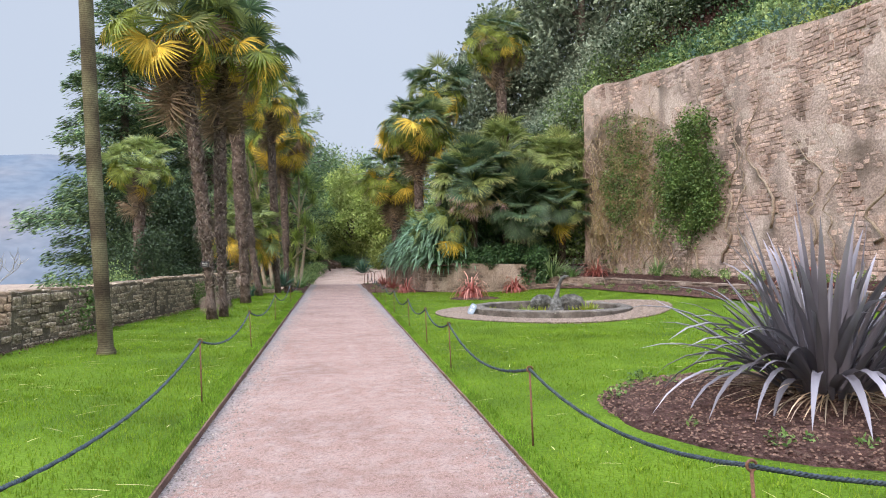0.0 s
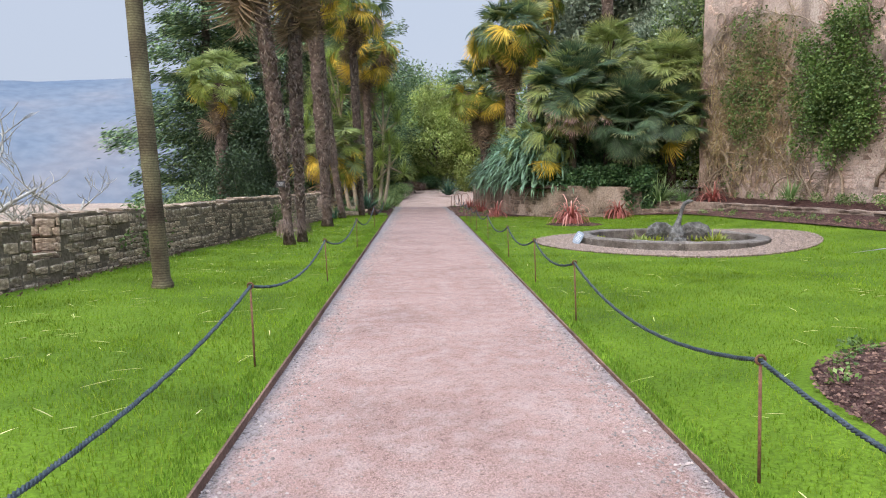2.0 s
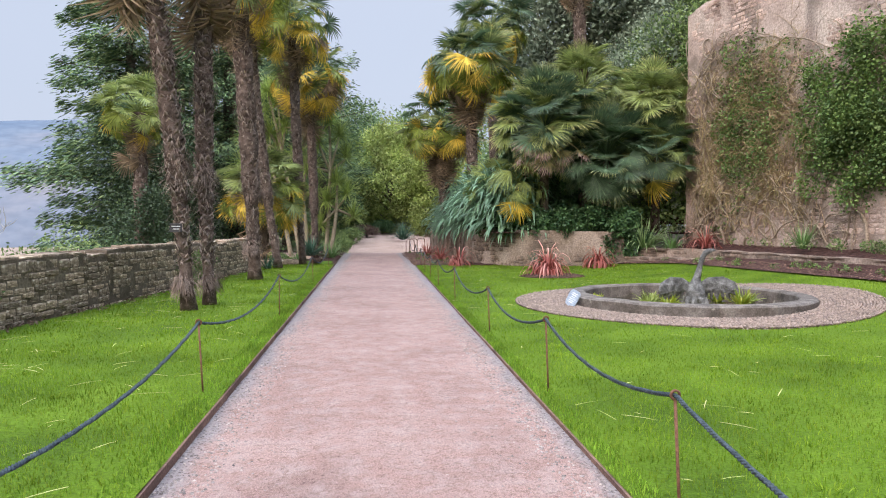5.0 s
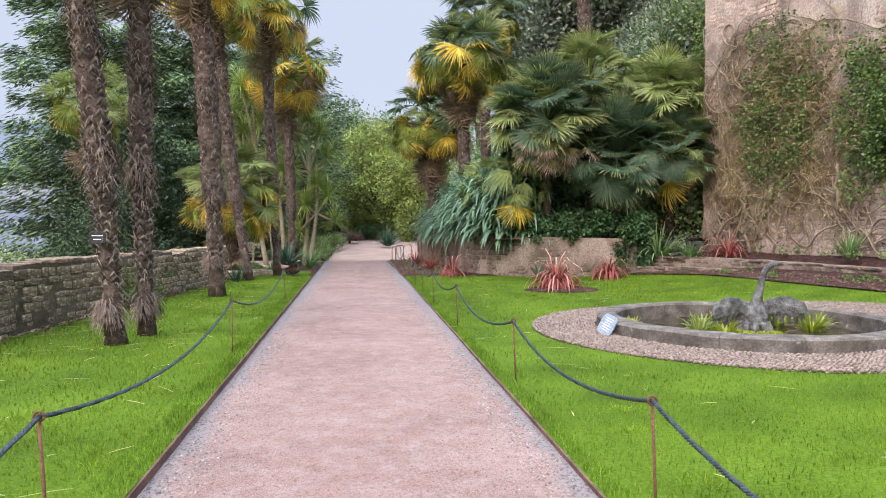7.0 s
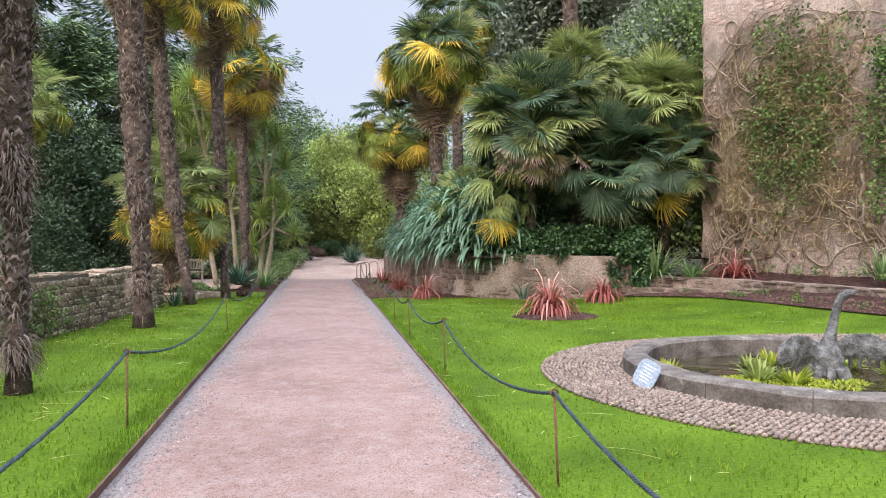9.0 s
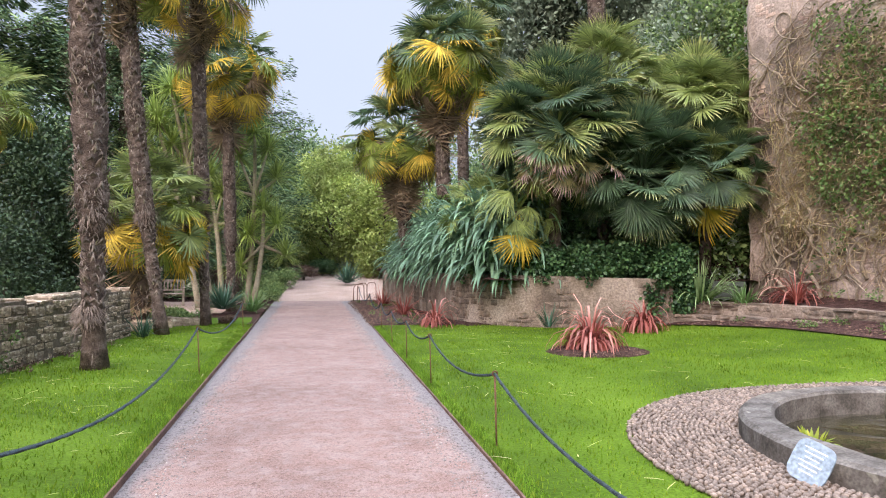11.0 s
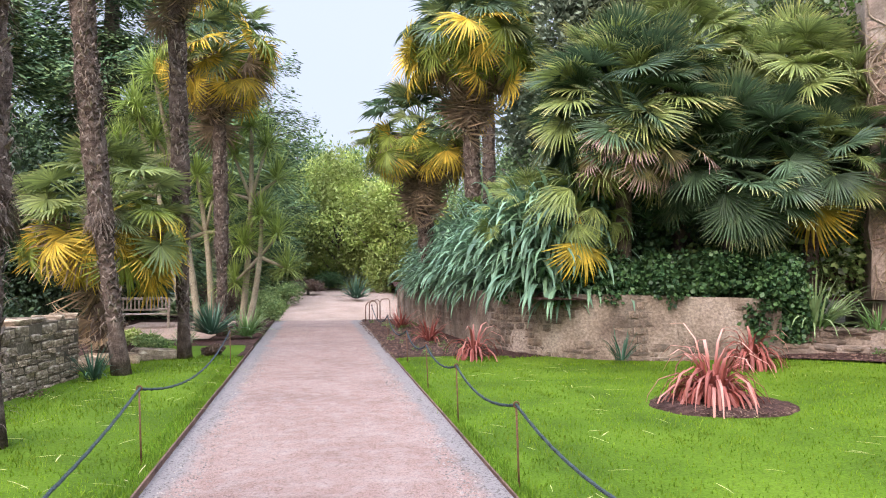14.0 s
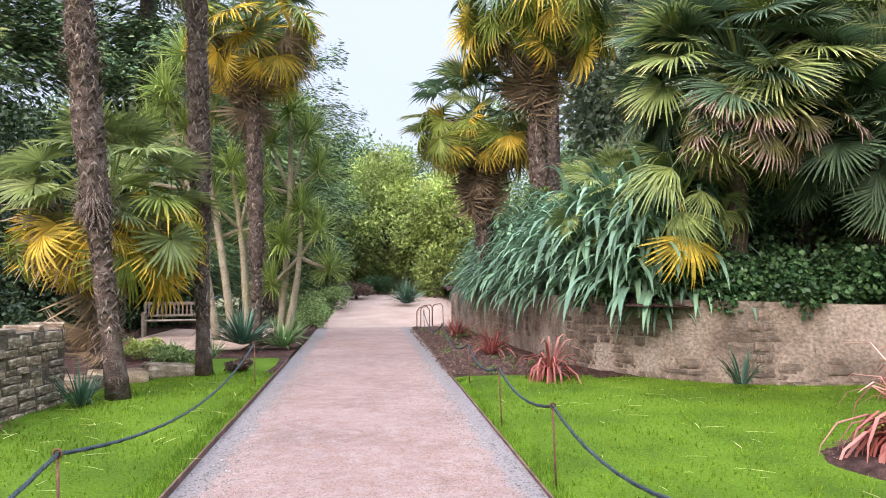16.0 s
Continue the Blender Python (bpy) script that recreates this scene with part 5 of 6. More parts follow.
tuft("red_phormium", "bronze sword-leaved plant by the wall", "plant", (2.75, 33.2, 0.08), 60, 0.75, 0.035, "phormium_red", 1.0, 1.0, "pink sword-leaved plants", 0.12)
tuft("red_phormium", "bronze sword-leaved plant near the hoop rail", "plant", (2.6, 37.5, 0.08), 50, 0.8, 0.035, "phormium_red", 0.9, 0.8, "pink sword-leaved plants", 0.12)
tuft("red_phormium", "pale pink sword-leaved plant at the tall wall's foot", "plant", (10.5, 26.4, 0.75), 80, 1.05, 0.032, "phormium_red", 1.0, 2.6, "pink sword-leaved plants", 0.14)
tuft("red_phormium", "faded pink sword-leaved plant at the wall's foot", "plant", (11.7, 15.5, 0.85), 80, 1.05, 0.032, "phormium_red", 1.0, 2.6, "pink sword-leaved plants", 0.14)
tuft("iris", "pale green sword-leaved plant by the wall", "plant", (5.6, 28.6, 0.1), 26, 0.6, 0.03, "strap", 0.7, 0.5, "irises by the walls")
tuft("iris", "green sword-leaved plant at the terrace corner", "plant", (9.1, 27.95, 0.7), 110, 1.15, 0.05, "iris", 1.0, 0.8, "irises by the walls", 0.3)
tuft("iris", "green sword-leaved plant on the terrace edge", "plant", (9.7, 27.1, 0.7), 50, 0.6, 0.035, "iris", 1.0, 0.9, "irises by the walls", 0.2)
tuft("iris", "pale green sword-leaved plant at the wall's foot", "plant", (11.2, 22.6, 0.85), 40, 0.75, 0.035, "iris", 0.6, 0.4, "irises by the walls", 0.12)


# ---- hanging strap-leaved mass and ivy on the terrace ----
n = 4400
s = 14.4 - 11 * rng.random(n) ** 1.5
px, py = [], []
for q in s:
    x, y, h = line_at(RET, q)
    px.append(x), py.append(y)
px, py = np.array(px) + rng.uniform(-0.05, 1.3, n), np.array(py) + rng.uniform(-0.2, 0.3, n)
a = rng.normal(np.pi * 1.2, 1.7, n)
e = rng.uniform(-0.2, 1.4, n)
roots = np.stack([px, py, 1.25 + 1.75 * rng.random(n) * np.clip((px - 3.3) / 0.7, 0.2, 1)], 1)
thing("strap_leaf_mass", "dense blue-green strap leaves spilling over the wall", "plant", kind="stuff",
      data=ribbons("strap_leaf_mass", roots, np.stack([np.cos(a) * np.cos(e), np.sin(a) * np.cos(e), np.sin(e)], 1), rng.uniform(0.75, 1.35, n), rng.uniform(0.075, 0.13, n), rng.uniform(0.8, 2.1, n), M["strap"], 6))
cen = []
for q in np.arange(13.0, 20.2, 0.1):
    x, y, h = line_at(RET, min(q, line_len(RET) - 0.01))
    for k in range(3):
        cen.append((x + rng.uniform(0.0, 0.5), y + rng.uniform(-0.1, 0.6), 1.3 + rng.uniform(-0.12, 0.65)))
thing("ivy", "dark glossy ivy topping the retaining wall", "ivy", kind="stuff", data=leaves("ivy", cen, np.full(len(cen), 0.26), 26000, 0.085, M["ivy"], aspect=0.85, droop=0.5))


# ---- trees and shrubs ----
def limbs(parent, base, height, r, crowns, material="treebark", top=0.8):
    line = [Vector(base) + Vector((0.15 * math.sin(u * 3), 0.1 * math.sin(u * 4), height * u)) for u in spaced(0, top, 7)]
    part("trunk", tube("trunk", line, [r * (1 - 0.75 * i / 7) * (1.3 if i == 0 else 1) for i in range(8)], M[material], 10, 0.1), parent)
    for c in crowns:
        c = Vector(c)
        st = line[min(6, max(1, int((c.z - base[2]) / height * 5)))]
        mid = st.lerp(c, 0.5) + Vector((0, 0, -0.2))
        part("limb", tube("limb", [st, mid, c], [r * 0.35, r * 0.22, r * 0.08], M[material], 6, 0.1), parent)


def broadleaf(name, label, base, height, width, count, size, material, clumps=26, low=0.15, group="", seed=0, category="tree", aspect=0.5, shell=0.5):
    t = thing(name, label, category, group)
    cen, rad = [], []
    for i in range(clumps):
        u = (i + 0.5) / clumps
        z = base[2] + height * (low + (1 - low) * u)
        k = math.sin(math.pi * min(1, 0.18 + 0.8 * u)) ** 0.7
        a = i * 2.4 + rng.uniform(-0.5, 0.5)
        r = width * 0.5 * k * rng.uniform(0.35, 1.0)
        cen.append((base[0] + r * math.cos(a), base[1] + r * math.sin(a), z))
        rad.append(width * rng.uniform(0.13, 0.24))
    part("crown", leaves("crown", cen, rad, count, size, M[material], aspect=aspect, shell=shell), t)
    limbs(t, base, height, 0.03 * height, cen[::5])
    return t


def conifer(name, label, base, height, width, count, size, material, tiers=16, group="", droop=0.5, per=9, ragged=0.35, taper=0.75):
    """A conifer: tiers of limbs, each a flat drooping plate of feathery sprays."""
    t = thing(name, label, "tree", group)
    starts, ways, lens = [], [], []
    for i in range(tiers):
        u = i / (tiers - 1)
        L = width * 0.5 * min(1.0, 0.5 + 2.0 * u) * (1 - u) ** taper + 0.25
        for j in range(per):
            a = j * 6.283 / per + i * 1.7 + rng.uniform(-0.3, 0.3)
            l = L * rng.uniform(1 - ragged, 1 + ragged * 0.5)
            z = base[2] + height * (0.06 + 0.92 * u) + rng.uniform(-1.1, 1.1) * height / tiers
            starts.append((base[0], base[1], z)), ways.append(a), lens.append(l)
            if j % 3 == 0:
                tip = (base[0] + l * math.cos(a), base[1] + l * math.sin(a), z + l * (0.12 - 0.22 * droop))
                part("limb", tube("limb", [(base[0], base[1], z), tip], [0.05, 0.015], M["treebark"], 5), t)
    starts, ways, lens = np.array(starts), np.array(ways), np.array(lens)
    k = rng.choice(len(lens), size=count, p=lens ** 1.4 / (lens ** 1.4).sum())
    q = rng.random(count) ** 0.7
    side = rng.normal(0, 0.2, count) * lens[k] * (1.25 - 0.7 * q)
    a, l = ways[k], lens[k]
    pos = starts[k] + np.stack([np.cos(a) * l * q - np.sin(a) * side, np.sin(a) * l * q + np.cos(a) * side,
                                l * (0.12 * q - 0.22 * droop * q * q) - 0.35 * np.abs(side) + rng.normal(0, 0.09, count) * (0.8 + l * 0.4)], 1)
    b = a + np.sign(side) * rng.uniform(0.1, 0.9, count)
    ax = np.stack([np.cos(b), np.sin(b), -0.2 - droop * rng.uniform(0.0, 0.9, count)], 1)
    ax /= np.linalg.norm(ax, axis=1)[:, None]
    nr = np.stack([rng.normal(0, 0.75, count), rng.normal(0, 0.75, count), np.ones(count)], 1)
    sd = np.cross(ax, nr)
    sd /= np.linalg.norm(sd, axis=1)[:, None]
    ln = size * rng.uniform(0.6, 1.4, count)[:, None]
    v = np.stack([pos - ax * ln * 0.5, pos + sd * ln * 0.11, pos + ax * ln * 0.5, pos - sd * ln * 0.11], 1).reshape(-1, 3)
    part("crown", np_mesh("crown", v, np.arange(count * 4).reshape(-1, 4), M[material]), t)
    part("trunk", tube("trunk", [(base[0], base[1], base[2] - 1), (base[0], base[1], base[2] + height * 0.95)], [0.025 * height, 0.04], M["treebark"], 8, 0.1), t)
    return t


VAL = "trees beyond the parapet"
conifer("conifer", "big dark yew with drooping sprays beyond the parapet", (-11.7, 41, -4.0), 22, 9.8, 90000, 0.29, "yew", 22, VAL, 0.5, 9, 0.6, 0.55)
conifer("conifer", "dark dense conifer behind the palms", (-7.6, 44, -2.0), 24, 10.5, 78000, 0.29, "yew", 22, VAL, 0.45, 9, 0.6, 0.55)
conifer("conifer", "tall blue-green conifer behind the palms", (-6.0, 56, -1.0), 21, 11, 26000, 0.48, "fir", 18, VAL, 0.5, 10)
conifer("conifer", "dark conifer with level branches against the sky", (-3.2, 52, 0.2), 13.4, 7.2, 30000, 0.22, "yew", 15, VAL, 0.05, 8, 0.5, 0.32)
# these two take the near-black leaf colour that stands for shade
broadleaf("dark_tree", "low evergreen tree behind the parapet, shade in its leaf colour", (-9.5, 39, -1.5), 7, 7, 30000, 0.16, "shade", 30, 0.0, VAL)
broadleaf("dark_tree", "evergreen shrub tree with shade in its leaf colour", (-8.2, 33.5, -1.0), 3.5, 4.0, 14000, 0.12, "shade", 20, 0.0, VAL)

FARW = "far trees closing the path"
broadleaf("lime_tree", "rounded yellow-green broadleaf tree by the far path", (1.5, 63, 0.6), 8.4, 7.4, 30000, 0.22, "lime", 46, 0.05, FARW, shell=0.72)
broadleaf("lime_tree", "yellow-green leafy shrub tree by the far path", (4.9, 60, 0.6), 6.8, 6.5, 22000, 0.22, "lime", 38, 0.05, FARW, shell=0.72)
for x, y, h, w, mt in ((-1.5, 78, 13, 9, "fir"), (-6, 74, 15, 10, "mid"), (4, 84, 13, 10, "fir"), (9, 78, 14, 10, "mid"), (-12, 80, 17, 12, "fir"), (14, 86, 18, 12, "mid"), (1, 100, 15, 12, "greytree"), (-16, 66, 16, 11, "yew"), (-2.8, 62, 8, 6, "mid")):
    broadleaf("woodland_tree", "dense dark green woodland tree in the distance", (x, y, 0.6), h, w, 10000, 0.34, mt, 36, 0.02, FARW)

# shrubs at the path's far end
SHR = "shrubs at the path's end"


def shrub(at, w, h, count, size, material, label, group=SHR, name="shrub", aspect=0.5):
    cen = [(at[0] + w * 0.35 * math.cos(k * 2.4) * (k / 12) ** 0.5, at[1] + w * 0.35 * math.sin(k * 2.4) * (k / 12) ** 0.5, at[2] + h * (0.25 + 0.35 * rng.random())) for k in range(12)]
    t = thing(name, label, "shrub", group)
    part("foliage", leaves("foliage", cen, np.full(12, min(w, h) * 0.36), count, size, M[material], aspect=aspect, squash=h / max(w, h) + 0.2), t)
    for k in range(4):
        part("stem", tube("stem", [(at[0] + 0.05 * k, at[1], at[2] - 0.1), cen[k * 3]], [0.03, 0.01], M["treebark"], 5), t)
    return t


shrub((-2.2, 45.5, 0.05), 1.9, 1.3, 4500, 0.09, "mid", "clipped green shrub beside the far path")
shrub((-1.6, 42.6, 0.05), 1.5, 0.9, 3500, 0.08, "mid", "low green shrub beside the far path")
shrub((-3.6, 46.5, 0.1), 2.4, 1.5, 4500, 0.09, "brownbush", "purple-brown shrub beside the far path")
shrub((-1.4, 50, 0.35), 2.0, 1.2, 4000, 0.09, "mid", "rounded green shrub at the bend")
shrub((-0.4, 56, 0.65), 2.2, 1.2, 4000, 0.1, "brownbush", "low brown hedge at the bend")
shrub((0.8, 60, 0.8), 2.6, 1.4, 4500, 0.1, "ivy", "dark green hedge at the bend")
shrub((3.0, 61, 0.8), 3.0, 1.8, 4500, 0.1, "greytree", "grey-leaved shrub at the bend")
shrub((-2.0, 39.5, 0.05), 1.1, 0.75, 2600, 0.07, "mid", "grassy low shrub beside the path")
tuft("agave", "blue-green spiky rosette beside the far path", "plant", (2.1, 52, 0.5), 110, 1.25, 0.07, "strap", 1.3, 0.2, "spiky plants", 0.2)
tuft("yucca", "dark green spiky yucca at a palm's foot", "plant", (-2.5, 34.6, 0.2), 120, 1.0, 0.05, "strap", 1.3, 0.15, "spiky plants", 0.12)
tuft("yucca", "grey-green spiky plant at a palm's foot", "plant", (-1.7, 35.0, 0.1), 90, 0.8, 0.04, "iris", 1.3, 0.4, "spiky plants", 0.15)

# cordylines: pale stems with grassy heads
for x, y, h, lx in ((-2.9, 37.4, 4.5, -0.5), (-2.1, 37.6, 6.1, 0.2), (-3.2, 37.2, 7.4, -1.4), (-1.9, 37.3, 3.4, 0.35), (-3.6, 37.2, 6.1, -1.4)):
    c = thing("cordyline", "cabbage palm with pale stem and grassy head", "tree", "cabbage palms", at=(x, y, 0.05))
    line = trunk_line((lx, 0.2), h, 0.1)
    part("stem", tube("stem", line, [0.11 - 0.0025 * i for i in range(23)], M["palebark"], 8, 0.1), c)
    for dx, dz, k in ((0, 0, 170), (0.45, -0.6, 150), (-0.5, -0.9, 150), (0.75, -1.6, 140), (-0.75, -2.0, 140)):
        a = rng.uniform(0, 6.283, k)
        e = rng.uniform(-0.6, 1.5, k)
        head = part("head", ribbons("head", np.tile((0, 0, 0), (k, 1)) + rng.normal(size=(k, 3)) * 0.04, np.stack([np.cos(a) * np.cos(e), np.sin(a) * np.cos(e), np.sin(e)], 1), rng.uniform(0.55, 1.05, k), 0.034, rng.uniform(0.1, 0.8, k), M["cordy"], 4), c)
        head.location = line[-1] + Vector((dx, 0, dz))
        if dx:
            part("branch", tube("branch", [line[14], line[-1] + Vector((dx, 0, dz))], [0.06, 0.04], M["palebark"], 6), c)


# the bank above and beside the tall wall
def bank_z(x, y):
    u = max(0.0, x - 4.6 - max(0, 31.5 - y) * 1.0)
    v = max(0.0, y - 29.0)
    if x > 13.0 and y < 29.5:
        return max(6.7, 8.65 - 0.09 * (28.4 - y)) + (x - 13.0) * 0.55 + 0.3 * noise.noise(Vector((x * 0.5, y * 0.5, 2)))
    return 1.2 + min(1.25 * max(0, u - 1.5) * min(1, v / 3), 9 + 0.3 * u) + 0.3 * noise.noise(Vector((x * 0.5, y * 0.5, 2)))


thing("bank", "steep planted earth bank beside the tall wall", "bank", kind="structure", data=sheet("bank", spaced(4.2, 30, 26), spaced(29.3, 62, 33), bank_z, M["soil"]))
thing("bank", "planted earth slope above the tall wall", "bank", kind="structure", data=sheet("bank", spaced(13.4, 30, 12), spaced(-8, 29.3, 24), bank_z, M["soil"]))


def cover(name, label, x0, x1, y0, y1, count, r, nleaf, size, material, lift=0.3, aspect=0.6, category="shrub"):
    x, y = rng.uniform(x0, x1, count), rng.uniform(y0, y1, count)
    z = np.array([bank_z(a, b) for a, b in zip(x, y)]) + lift * (0.4 + rng.random(count))
    thing(name, label, category, kind="stuff", data=leaves(name, np.stack([x, y, z], 1), r * (0.6 + 0.8 * rng.random(count)), nleaf, size, M[material], aspect=aspect))


cover("ivy_bank", "green ivy and climbers covering the bank", 7.0, 14, 29.3, 36, 260, 0.8, 40000, 0.14, "mid", 0.3)
cover("ivy_bank", "dark ivy hanging beside the wall", 8.0, 13.5, 29.2, 31.5, 150, 0.55, 24000, 0.1, "ivy_light", 0.3)
cover("bank_shrubs", "green shrubs crowding the top of the bank", 9.5, 17, 29.4, 40, 300, 0.8, 36000, 0.18, "greytree", 0.5)
cover("bank_shrubs", "leafy shrubs at the wall's top corner", 11.5, 15, 26, 33, 110, 0.6, 14000, 0.085, "ivy_light", 0.4)
cover("bank_shrubs", "grey-green shrubs on the bank", 6.5, 15, 33, 42, 130, 1.2, 26000, 0.18, "greytree", 0.8, 0.35)
cover("bank_shrubs", "mixed green shrubs on the slope above the wall", 13.4, 19, 4, 29, 220, 0.7, 26000, 0.15, "mid", 0.4)
cover("bank_edge", "bright low plants along the wall's top", 13.2, 14.2, 6, 28.5, 170, 0.28, 9000, 0.08, "lime", 0.15)
cover("bank_face", "leafy climbers over the steep bank", 10.6, 17.5, 29.3, 32.4, 420, 0.55, 30000, 0.1, "mid", 0.25)
cover("bank_low", "dark ivy and shrubs behind the terrace palms", 4.4, 9, 32, 46, 260, 0.7, 26000, 0.11, "ivy", 0.4)
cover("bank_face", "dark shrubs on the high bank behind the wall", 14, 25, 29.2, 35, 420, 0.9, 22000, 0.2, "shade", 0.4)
cover("bank_face", "dark ivy over the slope at the wall's top", 13.8, 30, 24, 31, 460, 0.9, 18000, 0.17, "ivy", 0.4)
cover("bank_low", "leafy climbers behind the terrace palms", 4.3, 9.5, 31, 47, 260, 0.8, 24000, 0.12, "mid", 0.6)
cover("bank_shrubs", "evergreen shrubs crowding the far slope", 5.5, 21, 42, 61, 480, 1.1, 34000, 0.2, "fir", 0.7)
cover("bank_spurge", "blue-green spurge on the slope above the wall", 13.6, 16.5, 15, 25, 34, 0.6, 6000, 0.16, "teal", 0.4, 0.3)
HILLT = "trees above the wall"
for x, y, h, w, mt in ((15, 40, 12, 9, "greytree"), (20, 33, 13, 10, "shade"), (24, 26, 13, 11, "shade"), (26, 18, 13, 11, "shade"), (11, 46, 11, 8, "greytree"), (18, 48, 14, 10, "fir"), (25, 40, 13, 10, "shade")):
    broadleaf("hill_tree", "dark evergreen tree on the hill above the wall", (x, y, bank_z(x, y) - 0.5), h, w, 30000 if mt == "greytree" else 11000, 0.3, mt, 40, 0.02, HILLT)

# climbers on the tall wall
def climber(name, label, s0, s1, z0, z1, count, r, nleaf, size, material, off=0.12, aspect=0.8):
    cen = []
    for k in range(count):
        q = rng.triangular(s0, (s0 + s1) / 2, s1)
        x, y, h = line_at(BIG, q)
        cen.append((x - off * math.cos(h + 1.5708) * 1.0, y - off * math.sin(h + 1.5708), rng.triangular(z0, (z0 + z1) / 2, z1)))
    thing(name, label, "climber", kind="stuff", data=leaves(name, cen, r * (0.5 + rng.random(count)), nleaf, size, M[material], aspect=aspect, droop=0.4))


climber("wall_climber", "leafy green climber on the tall wall", 4.9, 8.8, 1.8, 6.3, 120, 0.42, 30000, 0.075, "ivy_light")
climber("wall_climber", "thin olive creeper on the tall wall", 1.4, 4.6, 2.0, 7.4, 130, 0.38, 9000, 0.075, "ivy_light")
n = 2200
q = rng.triangular(0.05, 1.6, 6.0, n)
tw = np.array([line_at(BIG, v) for v in q])
hz = rng.triangular(0.9, 2.6, 7.6, n)
oo = rng.uniform(0.03, 0.2, n)
patch = np.array([noise.noise(Vector((a * 0.9, 0, b * 0.55))) for a, b in zip(q, hz)]) > -0.05
q, tw, hz, oo = q[patch], tw[patch], hz[patch], oo[patch]
n = len(q)
rt = np.stack([tw[:, 0] - oo * np.cos(tw[:, 2] + 1.5708), tw[:, 1] - oo * np.sin(tw[:, 2] + 1.5708), hz], 1)
la, ua = rng.normal(0, 0.6, n), rng.uniform(-1, 1, n)
thing("creeper_stems", "mat of dry brown creeper stems on the tall wall", "climber", kind="stuff",
      data=ribbons("creeper_stems", rt, np.stack([np.cos(tw[:, 2]) * la, np.sin(tw[:, 2]) * la, ua], 1), rng.uniform(0.4, 1.3, n), rng.uniform(0.008, 0.022, n), rng.uniform(-0.3, 0.6, n), M["twig"], 5, 0.5))
climber("dry_creeper", "tangle of dry brown creeper stems on the wall", 0.4, 5.8, 1.2, 7.0, 260, 0.4, 17000, 0.24, "twig", 0.06, 0.05)

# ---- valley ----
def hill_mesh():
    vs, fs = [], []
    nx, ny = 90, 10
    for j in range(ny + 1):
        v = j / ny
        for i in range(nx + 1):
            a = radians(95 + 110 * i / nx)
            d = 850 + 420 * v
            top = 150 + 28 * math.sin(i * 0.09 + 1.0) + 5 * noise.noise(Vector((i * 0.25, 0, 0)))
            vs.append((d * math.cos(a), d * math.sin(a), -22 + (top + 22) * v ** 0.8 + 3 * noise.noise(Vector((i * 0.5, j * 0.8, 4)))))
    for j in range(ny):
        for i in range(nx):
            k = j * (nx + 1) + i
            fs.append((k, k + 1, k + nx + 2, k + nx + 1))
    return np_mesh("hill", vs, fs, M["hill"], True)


thing("hill", "long wooded hillside across the valley, haze painted into its colour", "hill", kind="structure", data=hill_mesh())

# dark ivy filling the shade under the bushy palms
cen = [(rng.uniform(4.6, 9.8), rng.uniform(29.9, 31.0), rng.uniform(1.4, 3.4)) for _ in range(90)]
thing("ivy", "dark ivy in the shade under the bushy palms", "ivy", kind="stuff", data=leaves("ivy", cen, np.full(90, 0.5), 16000, 0.1, M["ivy"], aspect=0.85, droop=0.5))
cen = [(4.5 + 0.25 * math.cos(k) - 0.1, 35.6 + 0.25 * math.sin(k), 1.3 + 0.05 * k) for k in range(50)]
thing("ivy", "ivy climbing the terrace palm's trunk", "ivy", kind="stuff", data=leaves("ivy", cen, np.full(50, 0.16), 5000, 0.07, M["ivy_light"], aspect=0.85))

cen = [(11.2 + 0.5 * k * 0.03 + rng.uniform(-0.2, 0.3), 28.9 + rng.uniform(-0.2, 1.6), 1.5 + 6.6 * rng.random()) for k in range(90)]
thing("ivy", "ivy hanging over the tall wall's end", "ivy", kind="stuff", data=leaves("ivy", cen, np.full(90, 0.4), 11000, 0.1, M["ivy_light"], aspect=0.85, droop=0.5))

cen = [(8.45 + rng.uniform(-0.5, 0.7), 27.95 + rng.uniform(-0.15, 0.45), 0.5 + 0.75 * rng.random()) for _ in range(46)]
thing("ivy", "dark ivy spilling over the retaining wall's end", "ivy", kind="stuff", data=leaves("ivy", cen, np.full(46, 0.22), 5200, 0.08, M["ivy"], aspect=0.85, droop=0.5))

# ---- bench beyond the parapet ----
bench = thing("bench", "weathered slatted wooden garden bench", "bench", at=pose(-5.15, 38.9, 0.05, 0, 0, 10))


def box(x, y, z, sx, sy, sz, material, bev=0.008):
    bm = bmesh.new()
    bmesh.ops.create_cube(bm, size=1)
    for v in bm.verts:
        v.co = Vector((v.co.x * sx + x, v.co.y * sy + y, v.co.z * sz + z))
    bmesh.ops.bevel(bm, geom=bm.edges[:], offset=bev, segments=1, affect="EDGES")
    return bm_mesh("piece", bm, material)


for sx in (-0.75, 0.75):
    for sy, h in ((-0.25, 0.62), (0.25, 0.92)):
        part("leg", box(sx, sy, h / 2, 0.07, 0.07, h, M["wood"]), bench)
    part("armrest", box(sx, -0.02, 0.64, 0.08, 0.58, 0.04, M["wood"]), bench)
for k in range(5):
    part("seat_slat", box(0, -0.24 + 0.11 * k, 0.44, 1.5, 0.085, 0.03, M["wood"]), bench)
part("top_rail", box(0, 0.26, 0.9, 1.5, 0.05, 0.08, M["wood"]), bench)
part("low_rail", box(0, 0.26, 0.56, 1.5, 0.05, 0.06, M["wood"]), bench)
for k in range(13):
    part("back_slat", box(-0.66 + 0.11 * k, 0.26, 0.73, 0.05, 0.025, 0.3, M["wood"]), bench)

